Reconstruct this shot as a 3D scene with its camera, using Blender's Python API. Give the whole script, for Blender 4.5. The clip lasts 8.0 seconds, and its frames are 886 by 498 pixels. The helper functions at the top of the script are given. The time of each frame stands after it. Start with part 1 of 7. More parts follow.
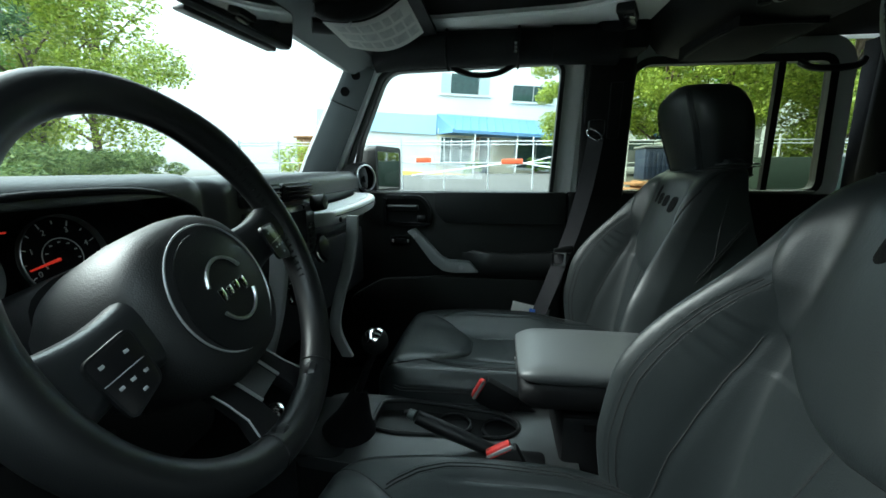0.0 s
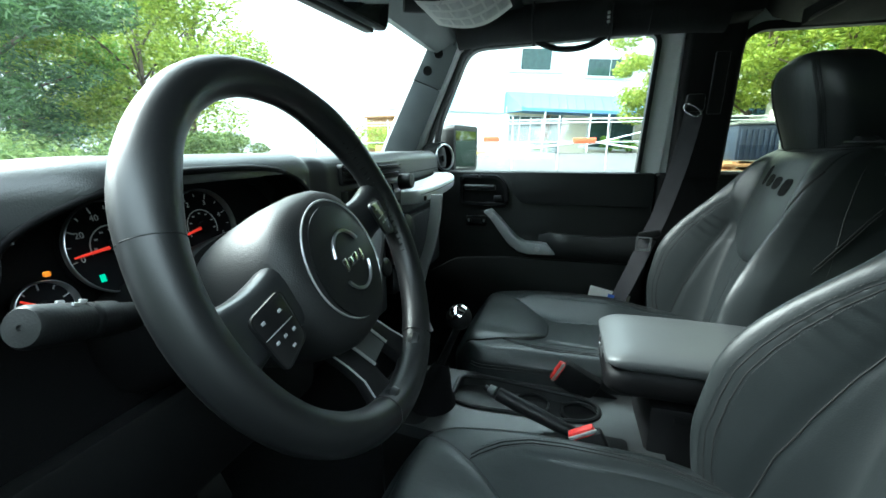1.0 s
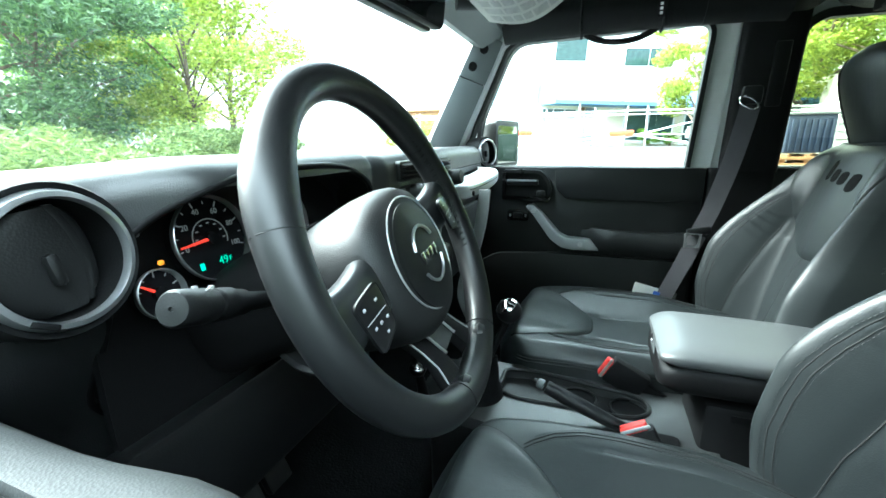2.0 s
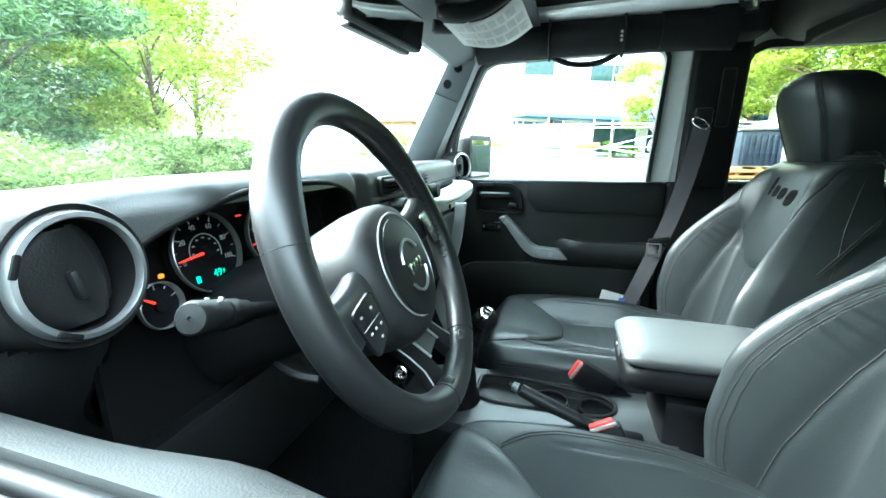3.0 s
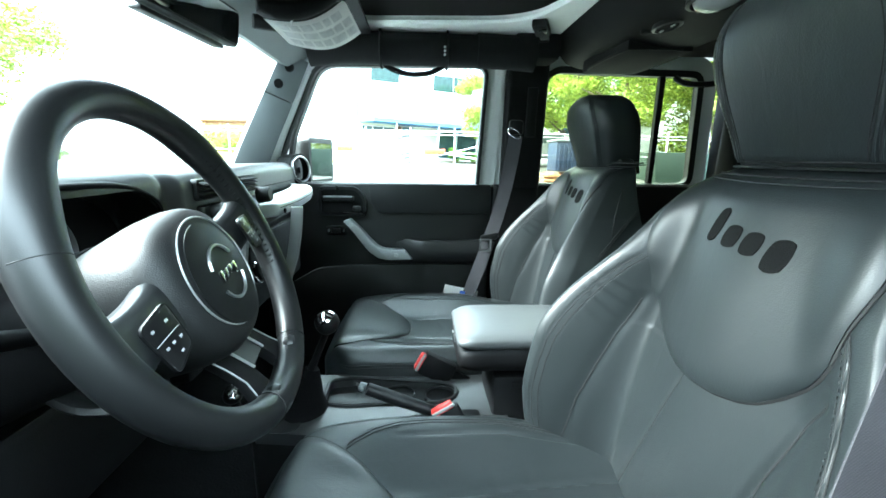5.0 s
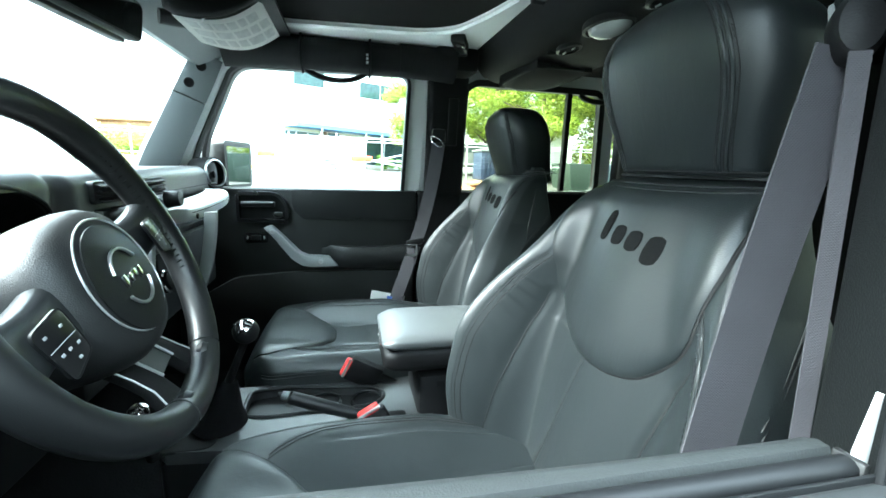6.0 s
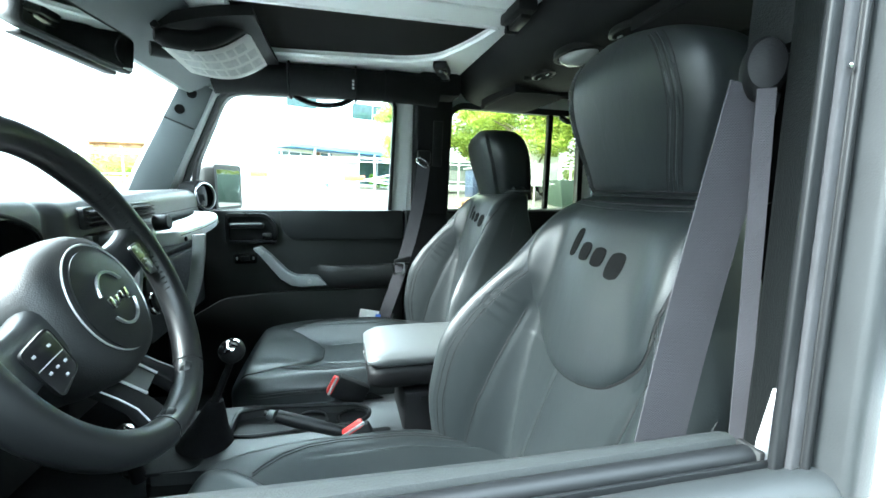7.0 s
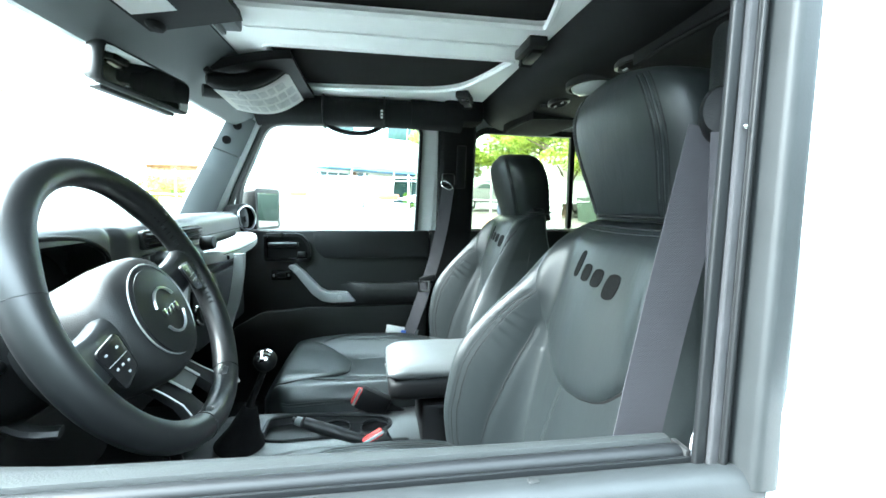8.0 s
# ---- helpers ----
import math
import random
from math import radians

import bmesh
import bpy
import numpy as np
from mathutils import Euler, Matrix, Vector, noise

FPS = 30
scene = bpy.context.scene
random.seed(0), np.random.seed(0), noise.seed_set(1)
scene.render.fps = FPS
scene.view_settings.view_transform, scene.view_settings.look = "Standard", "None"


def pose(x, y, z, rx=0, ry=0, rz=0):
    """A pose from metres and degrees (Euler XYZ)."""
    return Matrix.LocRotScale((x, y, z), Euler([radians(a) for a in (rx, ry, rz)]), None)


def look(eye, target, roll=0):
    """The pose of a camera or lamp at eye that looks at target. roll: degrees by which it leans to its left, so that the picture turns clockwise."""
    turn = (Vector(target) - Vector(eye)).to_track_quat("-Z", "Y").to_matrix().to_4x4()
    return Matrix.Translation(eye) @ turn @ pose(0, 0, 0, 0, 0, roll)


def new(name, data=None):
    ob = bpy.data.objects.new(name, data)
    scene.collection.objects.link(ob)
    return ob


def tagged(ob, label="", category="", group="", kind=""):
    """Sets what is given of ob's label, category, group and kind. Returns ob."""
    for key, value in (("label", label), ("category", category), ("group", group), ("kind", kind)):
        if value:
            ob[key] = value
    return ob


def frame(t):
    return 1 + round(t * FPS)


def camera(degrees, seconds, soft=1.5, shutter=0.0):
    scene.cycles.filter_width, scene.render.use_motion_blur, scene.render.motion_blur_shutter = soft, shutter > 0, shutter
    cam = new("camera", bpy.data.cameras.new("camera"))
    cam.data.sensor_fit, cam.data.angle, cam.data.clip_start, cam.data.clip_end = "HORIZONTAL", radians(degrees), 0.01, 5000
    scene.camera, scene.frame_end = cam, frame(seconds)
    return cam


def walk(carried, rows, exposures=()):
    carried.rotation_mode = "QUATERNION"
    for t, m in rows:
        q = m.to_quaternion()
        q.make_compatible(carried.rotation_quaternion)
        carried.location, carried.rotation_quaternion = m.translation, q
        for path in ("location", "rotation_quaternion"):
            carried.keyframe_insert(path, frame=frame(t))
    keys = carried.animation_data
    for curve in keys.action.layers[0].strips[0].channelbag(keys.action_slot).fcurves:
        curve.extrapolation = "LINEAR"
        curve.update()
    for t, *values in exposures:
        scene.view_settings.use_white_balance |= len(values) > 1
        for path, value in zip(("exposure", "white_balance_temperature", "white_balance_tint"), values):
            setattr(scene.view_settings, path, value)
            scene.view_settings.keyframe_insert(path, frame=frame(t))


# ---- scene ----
# ---- camera ----
cam = camera(93.5, 8.0, soft=1.6)
PATH = [
    (0, (-0.764, 0.18, 1.332), (1.184, 0.43, 0.953), -0.2),
    (0.5, (-0.764, 0.204, 1.331), (1.144, 0.615, 0.891), 0.2),
    (1, (-0.78, 0.222, 1.331), (1.088, 0.763, 0.862), -0.3),
    (1.5, (-0.795, 0.244, 1.334), (1.036, 0.887, 0.851), -0.7),
    (1.7, (-0.8, 0.254, 1.334), (1.016, 0.928, 0.839), -0.7),
    (2.8, (-0.847, 0.261, 1.348), (0.999, 0.879, 0.891), -0.0),
    (3, (-0.852, 0.258, 1.349), (1.017, 0.809, 0.898), -0.1),
    (3.5, (-0.857, 0.249, 1.35), (1.059, 0.616, 0.91), 0.2),
    (4, (-0.859, 0.238, 1.349), (1.081, 0.447, 0.909), 0.2),
    (4.5, (-0.859, 0.226, 1.348), (1.094, 0.281, 0.924), 0.6),
    (5, (-0.864, 0.215, 1.346), (1.086, 0.099, 0.92), 0.8),
    (6.3, (-0.901, 0.197, 1.342), (1.003, -0.302, 0.986), 1.6),
    (6.5, (-0.906, 0.19, 1.345), (1.0, -0.314, 1.009), 1.2),
    (7, (-0.928, 0.185, 1.35), (0.991, -0.292, 1.05), 1.0),
    (7.5, (-0.958, 0.175, 1.357), (0.984, -0.229, 1.096), 0.5),
    (8, (-0.991, 0.16, 1.364), (0.971, -0.161, 1.145), 0.7),
]
EXPOSURES = [(0.0, 2.62, 5900, -6), (0.5, 3.0, 5900, -7), (1.0, 3.5, 5800, -6), (1.7, 4.15, 5800, -6), (3.0, 4.78, 5650, -6), (5.2, 4.68, 5650, -5), (6.3, 4.66, 5720, -4), (8.0, 5.04, 5700, -3)]
walk(cam, [(t, look(eye, target, roll)) for t, eye, target, roll in PATH], EXPOSURES)

# ---- world and sun: a bright overcast day ----
world = bpy.data.worlds.new("overcast_sky")
scene.world = world
world.use_nodes = True
wn = world.node_tree
wn.nodes.clear()
sky = wn.nodes.new("ShaderNodeTexSky")
sky.sky_type, sky.sun_disc = "NISHITA", False
sky.sun_elevation, sky.sun_rotation = radians(34), radians(3)
sky.air_density, sky.dust_density, sky.ozone_density = 1.0, 6.0, 1.0
veil = wn.nodes.new("ShaderNodeMix")
veil.data_type = "RGBA"
veil.inputs[0].default_value = 0.92
wn.links.new(sky.outputs[0], veil.inputs[6])
# overcast: bright overhead, dim towards the horizon
wtc = wn.nodes.new("ShaderNodeTexCoord")
wsep = wn.nodes.new("ShaderNodeSeparateXYZ")
wn.links.new(wtc.outputs["Generated"], wsep.inputs[0])
wr = wn.nodes.new("ShaderNodeMapRange")
wr.inputs[1].default_value, wr.inputs[2].default_value = 0.0, 1.0
wr.inputs[3].default_value, wr.inputs[4].default_value = 0.34, 2.1
wrise = wn.nodes.new("ShaderNodeMath")
wrise.operation, wrise.use_clamp = "POWER", True
wrise.inputs[1].default_value = 1.5
wlift = wn.nodes.new("ShaderNodeMath")
wlift.operation = "MAXIMUM"
wlift.inputs[1].default_value = 0.0
wn.links.new(wsep.outputs[2], wlift.inputs[0])
wn.links.new(wlift.outputs[0], wrise.inputs[0])
wn.links.new(wrise.outputs[0], wr.inputs[0])
cloud = wn.nodes.new("ShaderNodeMix")
cloud.data_type, cloud.blend_type = "RGBA", "MULTIPLY"
cloud.inputs[0].default_value = 1.0
cloud.inputs[6].default_value = (13.0, 14.2, 15.2, 1)
wn.links.new(wr.outputs[0], cloud.inputs[7])
wn.links.new(cloud.outputs[2], veil.inputs[7])
bg = wn.nodes.new("ShaderNodeBackground")
bg.inputs[1].default_value = 0.050
wout = wn.nodes.new("ShaderNodeOutputWorld")
wn.links.new(veil.outputs[2], bg.inputs[0])
wn.links.new(bg.outputs[0], wout.inputs[0])
sun_data = bpy.data.lights.new("sun", "SUN")
sun_data.energy, sun_data.angle, sun_data.color = 2.5, radians(34), (1.0, 0.98, 0.95)
sun = new("sun", sun_data)
sun.matrix_world = look((0.4, 8, 6.4), (0, 0, 1))


# ---- materials ----
def material(name, color, rough=0.5, metal=0.0, grain=0.0, grain_scale=400.0, vary=0.15, vary_scale=6.0, spec=0.5, coat=0.0,
             blotch=0.0, sheen=0.0):
    m = bpy.data.materials.new(name)
    m.use_nodes = True
    nt = m.node_tree
    b = nt.nodes["Principled BSDF"]
    b.inputs["Metallic"].default_value = metal
    b.inputs["Specular IOR Level"].default_value = spec
    b.inputs["Coat Weight"].default_value = coat
    b.inputs["Sheen Weight"].default_value = sheen
    tc = nt.nodes.new("ShaderNodeTexCoord")
    big = nt.nodes.new("ShaderNodeTexNoise")
    big.inputs["Scale"].default_value, big.inputs["Detail"].default_value = vary_scale, 5.0
    nt.links.new(tc.outputs["Object"], big.inputs["Vector"])
    ramp = nt.nodes.new("ShaderNodeMapRange")
    ramp.inputs[1].default_value, ramp.inputs[2].default_value = 0.3, 0.7
    ramp.inputs[3].default_value, ramp.inputs[4].default_value = 1 - vary, 1 + vary
    nt.links.new(big.outputs[0], ramp.inputs[0])
    mul = nt.nodes.new("ShaderNodeMix")
    mul.data_type, mul.blend_type = "RGBA", "MULTIPLY"
    mul.inputs[0].default_value = 1.0
    mul.inputs[6].default_value = (*color, 1)
    nt.links.new(ramp.outputs[0], mul.inputs[7])
    nt.links.new(mul.outputs[2], b.inputs["Base Color"])
    rr = nt.nodes.new("ShaderNodeMapRange")
    rr.inputs[1].default_value, rr.inputs[2].default_value = 0.3, 0.7
    rr.inputs[3].default_value, rr.inputs[4].default_value = max(rough - 0.02 - blotch, 0.02), rough + 0.02 + blotch
    nt.links.new(big.outputs[0], rr.inputs[0])
    nt.links.new(rr.outputs[0], b.inputs["Roughness"])
    if grain > 0:
        fine = nt.nodes.new("ShaderNodeTexVoronoi" if grain_scale > 250 else "ShaderNodeTexNoise")
        fine.inputs["Scale"].default_value = grain_scale
        nt.links.new(tc.outputs["Object"], fine.inputs["Vector"])
        bump = nt.nodes.new("ShaderNodeBump")
        bump.inputs["Strength"].default_value, bump.inputs["Distance"].default_value = grain, 0.001
        nt.links.new(fine.outputs[0], bump.inputs["Height"])
        nt.links.new(bump.outputs[0], b.inputs["Normal"])
    return m


def leather_material(name, color, rough):
    """Leather: pebbled grain, soft wrinkles and worn gloss."""
    m = material(name, color, rough, grain=0.12, grain_scale=520, vary=0.05, vary_scale=9, spec=0.48)
    nt = m.node_tree
    b = nt.nodes["Principled BSDF"]
    old = b.inputs["Normal"].links[0].from_node
    tc = [n for n in nt.nodes if n.type == "TEX_COORD"][0]
    stretch = nt.nodes.new("ShaderNodeMapping")
    stretch.inputs["Scale"].default_value = (1.6, 1.0, 0.55)
    nt.links.new(tc.outputs["Object"], stretch.inputs[0])
    wr = nt.nodes.new("ShaderNodeTexNoise")
    wr.inputs["Scale"].default_value, wr.inputs["Detail"].default_value, wr.inputs["Distortion"].default_value = 26, 3, 0.8
    nt.links.new(stretch.outputs[0], wr.inputs["Vector"])
    bump = nt.nodes.new("ShaderNodeBump")
    bump.inputs["Strength"].default_value, bump.inputs["Distance"].default_value = 0.11, 0.005
    nt.links.new(wr.outputs[0], bump.inputs["Height"])
    nt.links.new(old.outputs[0], bump.inputs["Normal"])
    nt.links.new(bump.outputs[0], b.inputs["Normal"])
    return m


def glow_material(name, color, strength):
    m = bpy.data.materials.new(name)
    m.use_nodes = True
    b = m.node_tree.nodes["Principled BSDF"]
    b.inputs["Base Color"].default_value = (*color, 1)
    b.inputs["Emission Color"].default_value = (*color, 1)
    b.inputs["Emission Strength"].default_value = strength
    return m


def glass_material(name, tint, gloss):
    m = bpy.data.materials.new(name)
    m.use_nodes = True
    nt = m.node_tree
    nt.nodes.clear()
    out = nt.nodes.new("ShaderNodeOutputMaterial")
    clear = nt.nodes.new("ShaderNodeBsdfTransparent")
    clear.inputs[0].default_value = (*tint, 1)
    shine = nt.nodes.new("ShaderNodeBsdfGlossy")
    shine.inputs["Roughness"].default_value = 0.02
    mix = nt.nodes.new("ShaderNodeMixShader")
    mix.inputs[0].default_value = gloss
    nt.links.new(clear.outputs[0], mix.inputs[1])
    nt.links.new(shine.outputs[0], mix.inputs[2])
    nt.links.new(mix.outputs[0], out.inputs[0])
    return m


def leaf_material(name, dark, light):
    m = bpy.data.materials.new(name)
    m.use_nodes = True
    nt = m.node_tree
    b = nt.nodes["Principled BSDF"]
    geo = nt.nodes.new("ShaderNodeNewGeometry")
    ramp = nt.nodes.new("ShaderNodeMix")
    ramp.data_type = "RGBA"
    nt.links.new(geo.outputs["Random Per Island"], ramp.inputs[0])
    ramp.inputs[6].default_value, ramp.inputs[7].default_value = (*dark, 1), (*light, 1)
    nt.links.new(ramp.outputs[2], b.inputs["Base Color"])
    b.inputs["Roughness"].default_value = 0.55
    trans = nt.nodes.new("ShaderNodeBsdfTranslucent")
    nt.links.new(ramp.outputs[2], trans.inputs[0])
    mix = nt.nodes.new("ShaderNodeMixShader")
    mix.inputs[0].default_value = 0.35
    nt.links.new(b.outputs[0], mix.inputs[1])
    nt.links.new(trans.outputs[0], mix.inputs[2])
    nt.links.new(mix.outputs[0], nt.nodes["Material Output"].inputs[0])
    return m


def rib_material(name, color, rough, scale, axis):
    """Woven webbing: fine ribs across the strap."""
    m = material(name, color, rough, vary=0.1, vary_scale=30)
    nt = m.node_tree
    tc = [n for n in nt.nodes if n.type == "TEX_COORD"][0]
    w = nt.nodes.new("ShaderNodeTexWave")
    w.bands_direction = axis
    w.inputs["Scale"].default_value, w.inputs["Distortion"].default_value = scale, 0.6
    nt.links.new(tc.outputs["Object"], w.inputs["Vector"])
    bump = nt.nodes.new("ShaderNodeBump")
    bump.inputs["Strength"].default_value, bump.inputs["Distance"].default_value = 0.4, 0.0008
    cross = nt.nodes.new("ShaderNodeTexWave")
    cross.bands_direction = "DIAGONAL"
    cross.inputs["Scale"].default_value, cross.inputs["Distortion"].default_value = scale * 0.8, 1.0
    nt.links.new(tc.outputs["Object"], cross.inputs["Vector"])
    weave = nt.nodes.new("ShaderNodeMath")
    weave.operation = "MULTIPLY"
    nt.links.new(w.outputs[0], weave.inputs[0])
    nt.links.new(cross.outputs[0], weave.inputs[1])
    nt.links.new(weave.outputs[0], bump.inputs["Height"])
    nt.links.new(bump.outputs[0], nt.nodes["Principled BSDF"].inputs["Normal"])
    return m


LEATHER = leather_material("black_leather", (0.0132, 0.0162, 0.0168), 0.43)
RIM = material("wheel_leather", (0.0072, 0.0076, 0.0081), 0.41, grain=0.05, grain_scale=1100, vary=0.08, vary_scale=14)
VINYL = material("dash_vinyl", (0.021, 0.0225, 0.023), 0.42, grain=0.22, grain_scale=750, vary=0.08, spec=0.8)
HUB = material("hub_vinyl", (0.009, 0.0094, 0.0098), 0.56, spec=0.40, grain=0.2, grain_scale=750, vary=0.06)
PADVINYL = material("door_pad_vinyl", (0.017, 0.0185, 0.0185), 0.58, spec=0.30, grain=0.15, grain_scale=750, vary=0.06)
FELTGREY = material("worn_grey_felt", (0.014, 0.0135, 0.015), 0.85, grain=0.4, grain_scale=240, vary=0.25, vary_scale=60)
PLASTIC = material("black_plastic", (0.0055, 0.0058, 0.0062), 0.46, grain=0.14, grain_scale=600, vary=0.1, spec=0.32)
DARK = material("shadow_black_plastic", (0.004, 0.004, 0.0044), 0.6, grain=0.15, grain_scale=500, spec=0.2)
GLOSSY = material("gloss_black", (0.006, 0.006, 0.0065), 0.28, vary=0.05, coat=0.3)
SATIN = material("satin_silver_plastic", (0.34, 0.35, 0.35), 0.34, metal=0.35, vary=0.05, grain=0.1, grain_scale=700)
PULL = material("door_pull_silver", (0.36, 0.37, 0.38), 0.36, metal=0.2, vary=0.05, grain=0.1, grain_scale=700)
GREY_TRIM = material("grey_pillar_trim", (0.115, 0.128, 0.130), 0.55, grain=0.3, grain_scale=600, vary=0.06)
SPOKE = material("satin_black_spoke", (0.012, 0.013, 0.014), 0.30, vary=0.06, spec=0.6)
VENTSILVER = material("brushed_silver_plastic", (0.40, 0.41, 0.42), 0.30, metal=0.85, vary=0.05, grain=0.08, grain_scale=700)
BARSILVER = material("pale_silver_paint", (0.62, 0.63, 0.64), 0.38, metal=0.25, vary=0.05, grain=0.08, grain_scale=700)
CHROME = material("chrome", (0.75, 0.75, 0.76), 0.09, metal=1.0, vary=0.03)
PAINT = material("white_car_paint", (0.78, 0.79, 0.79), 0.25, vary=0.02, coat=0.6)
ROOFWHITE = material("white_roof_liner", (0.78, 0.80, 0.79), 0.60, vary=0.06, grain=0.15, grain_scale=300)
FELT = material("black_headliner_felt", (0.006, 0.0055, 0.005), 0.95, grain=0.5, grain_scale=220, vary=0.15, vary_scale=20, spec=0.15)
PADDING = material("black_padding_fabric", (0.006, 0.006, 0.0065), 0.85, grain=0.5, grain_scale=240, vary=0.12, spec=0.25)
RUBBER = material("rubber_seal", (0.007, 0.007, 0.007), 0.55, vary=0.1)
CARPET = material("black_carpet", (0.005, 0.005, 0.0055), 0.98, grain=0.8, grain_scale=180, vary=0.3, vary_scale=30, spec=0.1)
STITCH = material("seam_thread", (0.014, 0.0145, 0.015), 0.6, vary=0.1)
TRIM = material("door_trim_plastic", (0.0090, 0.0098, 0.0104), 0.46, grain=0.30, grain_scale=600, vary=0.08, spec=0.42)
SEAM = material("seam_groove", (0.006, 0.006, 0.006), 0.8)
LIDVINYL = material("armrest_vinyl", (0.058, 0.062, 0.063), 0.42, grain=0.15, grain_scale=700, vary=0.05)
OVERHEAD = material("overhead_black_plastic", (0.0035, 0.0037, 0.004), 0.6, grain=0.3, grain_scale=600, vary=0.08, spec=0.15)
PILLAR = material("grained_pillar_plastic", (0.0045, 0.0052, 0.0052), 0.6, grain=0.3, grain_scale=600, vary=0.12, spec=0.14)
LOGO = material("embroidered_mark", (0.0045, 0.0045, 0.0045), 0.9, grain=0.4, grain_scale=800, spec=0.12)
WEBBING = rib_material("belt_webbing", (0.038, 0.0362, 0.041), 0.7, 260, "Z")
SEALGREY = material("grey_weather_strip", (0.0055, 0.0058, 0.0063), 0.5, vary=0.08, grain=0.03, grain_scale=900, spec=0.2)
POSTGREY = material("weathered_shaded_grey", (0.013, 0.0142, 0.0147), 0.58, vary=0.14, vary_scale=40, grain=0.05, grain_scale=900, spec=0.28)
MATGREY = material("dark_rubber_mat", (0.035, 0.038, 0.037), 0.5, vary=0.1)
RED = material("red_button", (0.62, 0.035, 0.03), 0.35, vary=0.05)
PAPER = material("white_paper_label", (0.80, 0.80, 0.79), 0.6, vary=0.03)
thin = PAPER.node_tree.nodes.new("ShaderNodeBsdfTranslucent")
thin.inputs[0].default_value = (0.85, 0.85, 0.83, 1)
blend = PAPER.node_tree.nodes.new("ShaderNodeMixShader")
blend.inputs[0].default_value = 0.65
PAPER.node_tree.links.new(PAPER.node_tree.nodes["Principled BSDF"].outputs[0], blend.inputs[1])
PAPER.node_tree.links.new(thin.outputs[0], blend.inputs[2])
PAPER.node_tree.links.new(blend.outputs[0], PAPER.node_tree.nodes["Material Output"].inputs[0])
PRINT = material("label_print", (0.66, 0.66, 0.66), 0.6, vary=0.12, vary_scale=60)
DIAL = material("dial_black", (0.006, 0.006, 0.007), 0.8, spec=0.1)
# faint glow added to the pale marks; the stalk print that shares it is no lamp
MARK = glow_material("glow_lifted_mark", (0.30, 0.31, 0.31), 0.012)
NEEDLE = glow_material("red_needle", (0.95, 0.05, 0.03), 0.045)
DIALRING = material("bright_dial_ring", (0.48, 0.485, 0.49), 0.32, metal=0.8, vary=0.05)
KEYMARK = material("button_symbol_print", (0.30, 0.31, 0.32), 0.5, vary=0.05)
DISPLAY = glow_material("green_display", (0.02, 0.85, 0.50), 0.045)
WARN = glow_material("amber_lamp", (1.0, 0.28, 0.02), 0.05)
MIRROR = material("mirror_glass", (0.85, 0.87, 0.87), 0.015, metal=1.0, vary=0.01)
DARKMIRROR = material("tinted_mirror_glass", (0.62, 0.64, 0.60), 0.02, metal=1.0, vary=0.01)
LENS = material("lamp_lens", (0.30, 0.32, 0.31), 0.12, vary=0.1, coat=0.5)
GLASS = glass_material("window_glass", (0.95, 0.97, 0.955), 0.025)
TINT = glass_material("tinted_rear_glass", (0.74, 0.75, 0.64), 0.03)


# ---- mesh helpers ----
BASE = {}


def thing(name, at, label, category, group="", kind=""):
    """An Empty at the base of a thing; its parts become its children."""
    ob = new(name)
    ob.empty_display_size = 0.05
    ob.matrix_world = Matrix.Translation(at)
    BASE[ob.name] = Matrix.Translation(at)
    return tagged(ob, label, category, group, kind)


def part(name, bm, mat, parent=None, label="", flat=False):
    bmesh.ops.recalc_face_normals(bm, faces=bm.faces[:])
    me = bpy.data.meshes.new(name)
    bm.to_mesh(me)
    bm.free()
    me.materials.append(mat)
    if not flat:
        me.shade_smooth()
        me.set_sharp_from_angle(angle=radians(38))
    ob = new(name, me)
    if parent is not None:
        ob.parent = parent
        root = BASE.get(parent.name)
        if root is not None:
            ob.matrix_parent_inverse = root.inverted()
    if label:
        ob["label"] = label
    return ob


def solid(name, bm, mat, label, category, group="", kind="", flat=False):
    """A thing or a piece of the setting that is one mesh."""
    return tagged(part(name, bm, mat, None, "", flat), label, category, group, kind)


def V(*a):
    return Vector(a)


def frame_of(origin, normal, up=(0, 0, 1)):
    """Matrix whose z is the normal and whose y leans to up."""
    n = Vector(normal).normalized()
    x = Vector(up).cross(n).normalized()
    y = n.cross(x)
    return Matrix.Translation(origin) @ Matrix((x, y, n)).transposed().to_4x4()


def rbox(c, s, r=0.004, rot=(0, 0, 0), seg=2, bm=None, m=None):
    """A box of size s about c with rounded edges."""
    one = bmesh.new()
    bmesh.ops.create_cube(one, size=1.0)
    bmesh.ops.scale(one, vec=s, verts=one.verts)
    if r > 0:
        bmesh.ops.bevel(one, geom=one.edges[:] + one.verts[:], offset=min(r, min(s) * 0.49), segments=seg, profile=0.5, affect="EDGES")
    place = m if m is not None else pose(*c, *rot)
    bmesh.ops.transform(one, matrix=place, verts=one.verts)
    return merge(bm, one)


def merge(bm, one):
    if bm is None:
        return one
    me = bpy.data.meshes.new("tmp")
    one.to_mesh(me)
    one.free()
    bm.from_mesh(me)
    bpy.data.meshes.remove(me)
    return bm


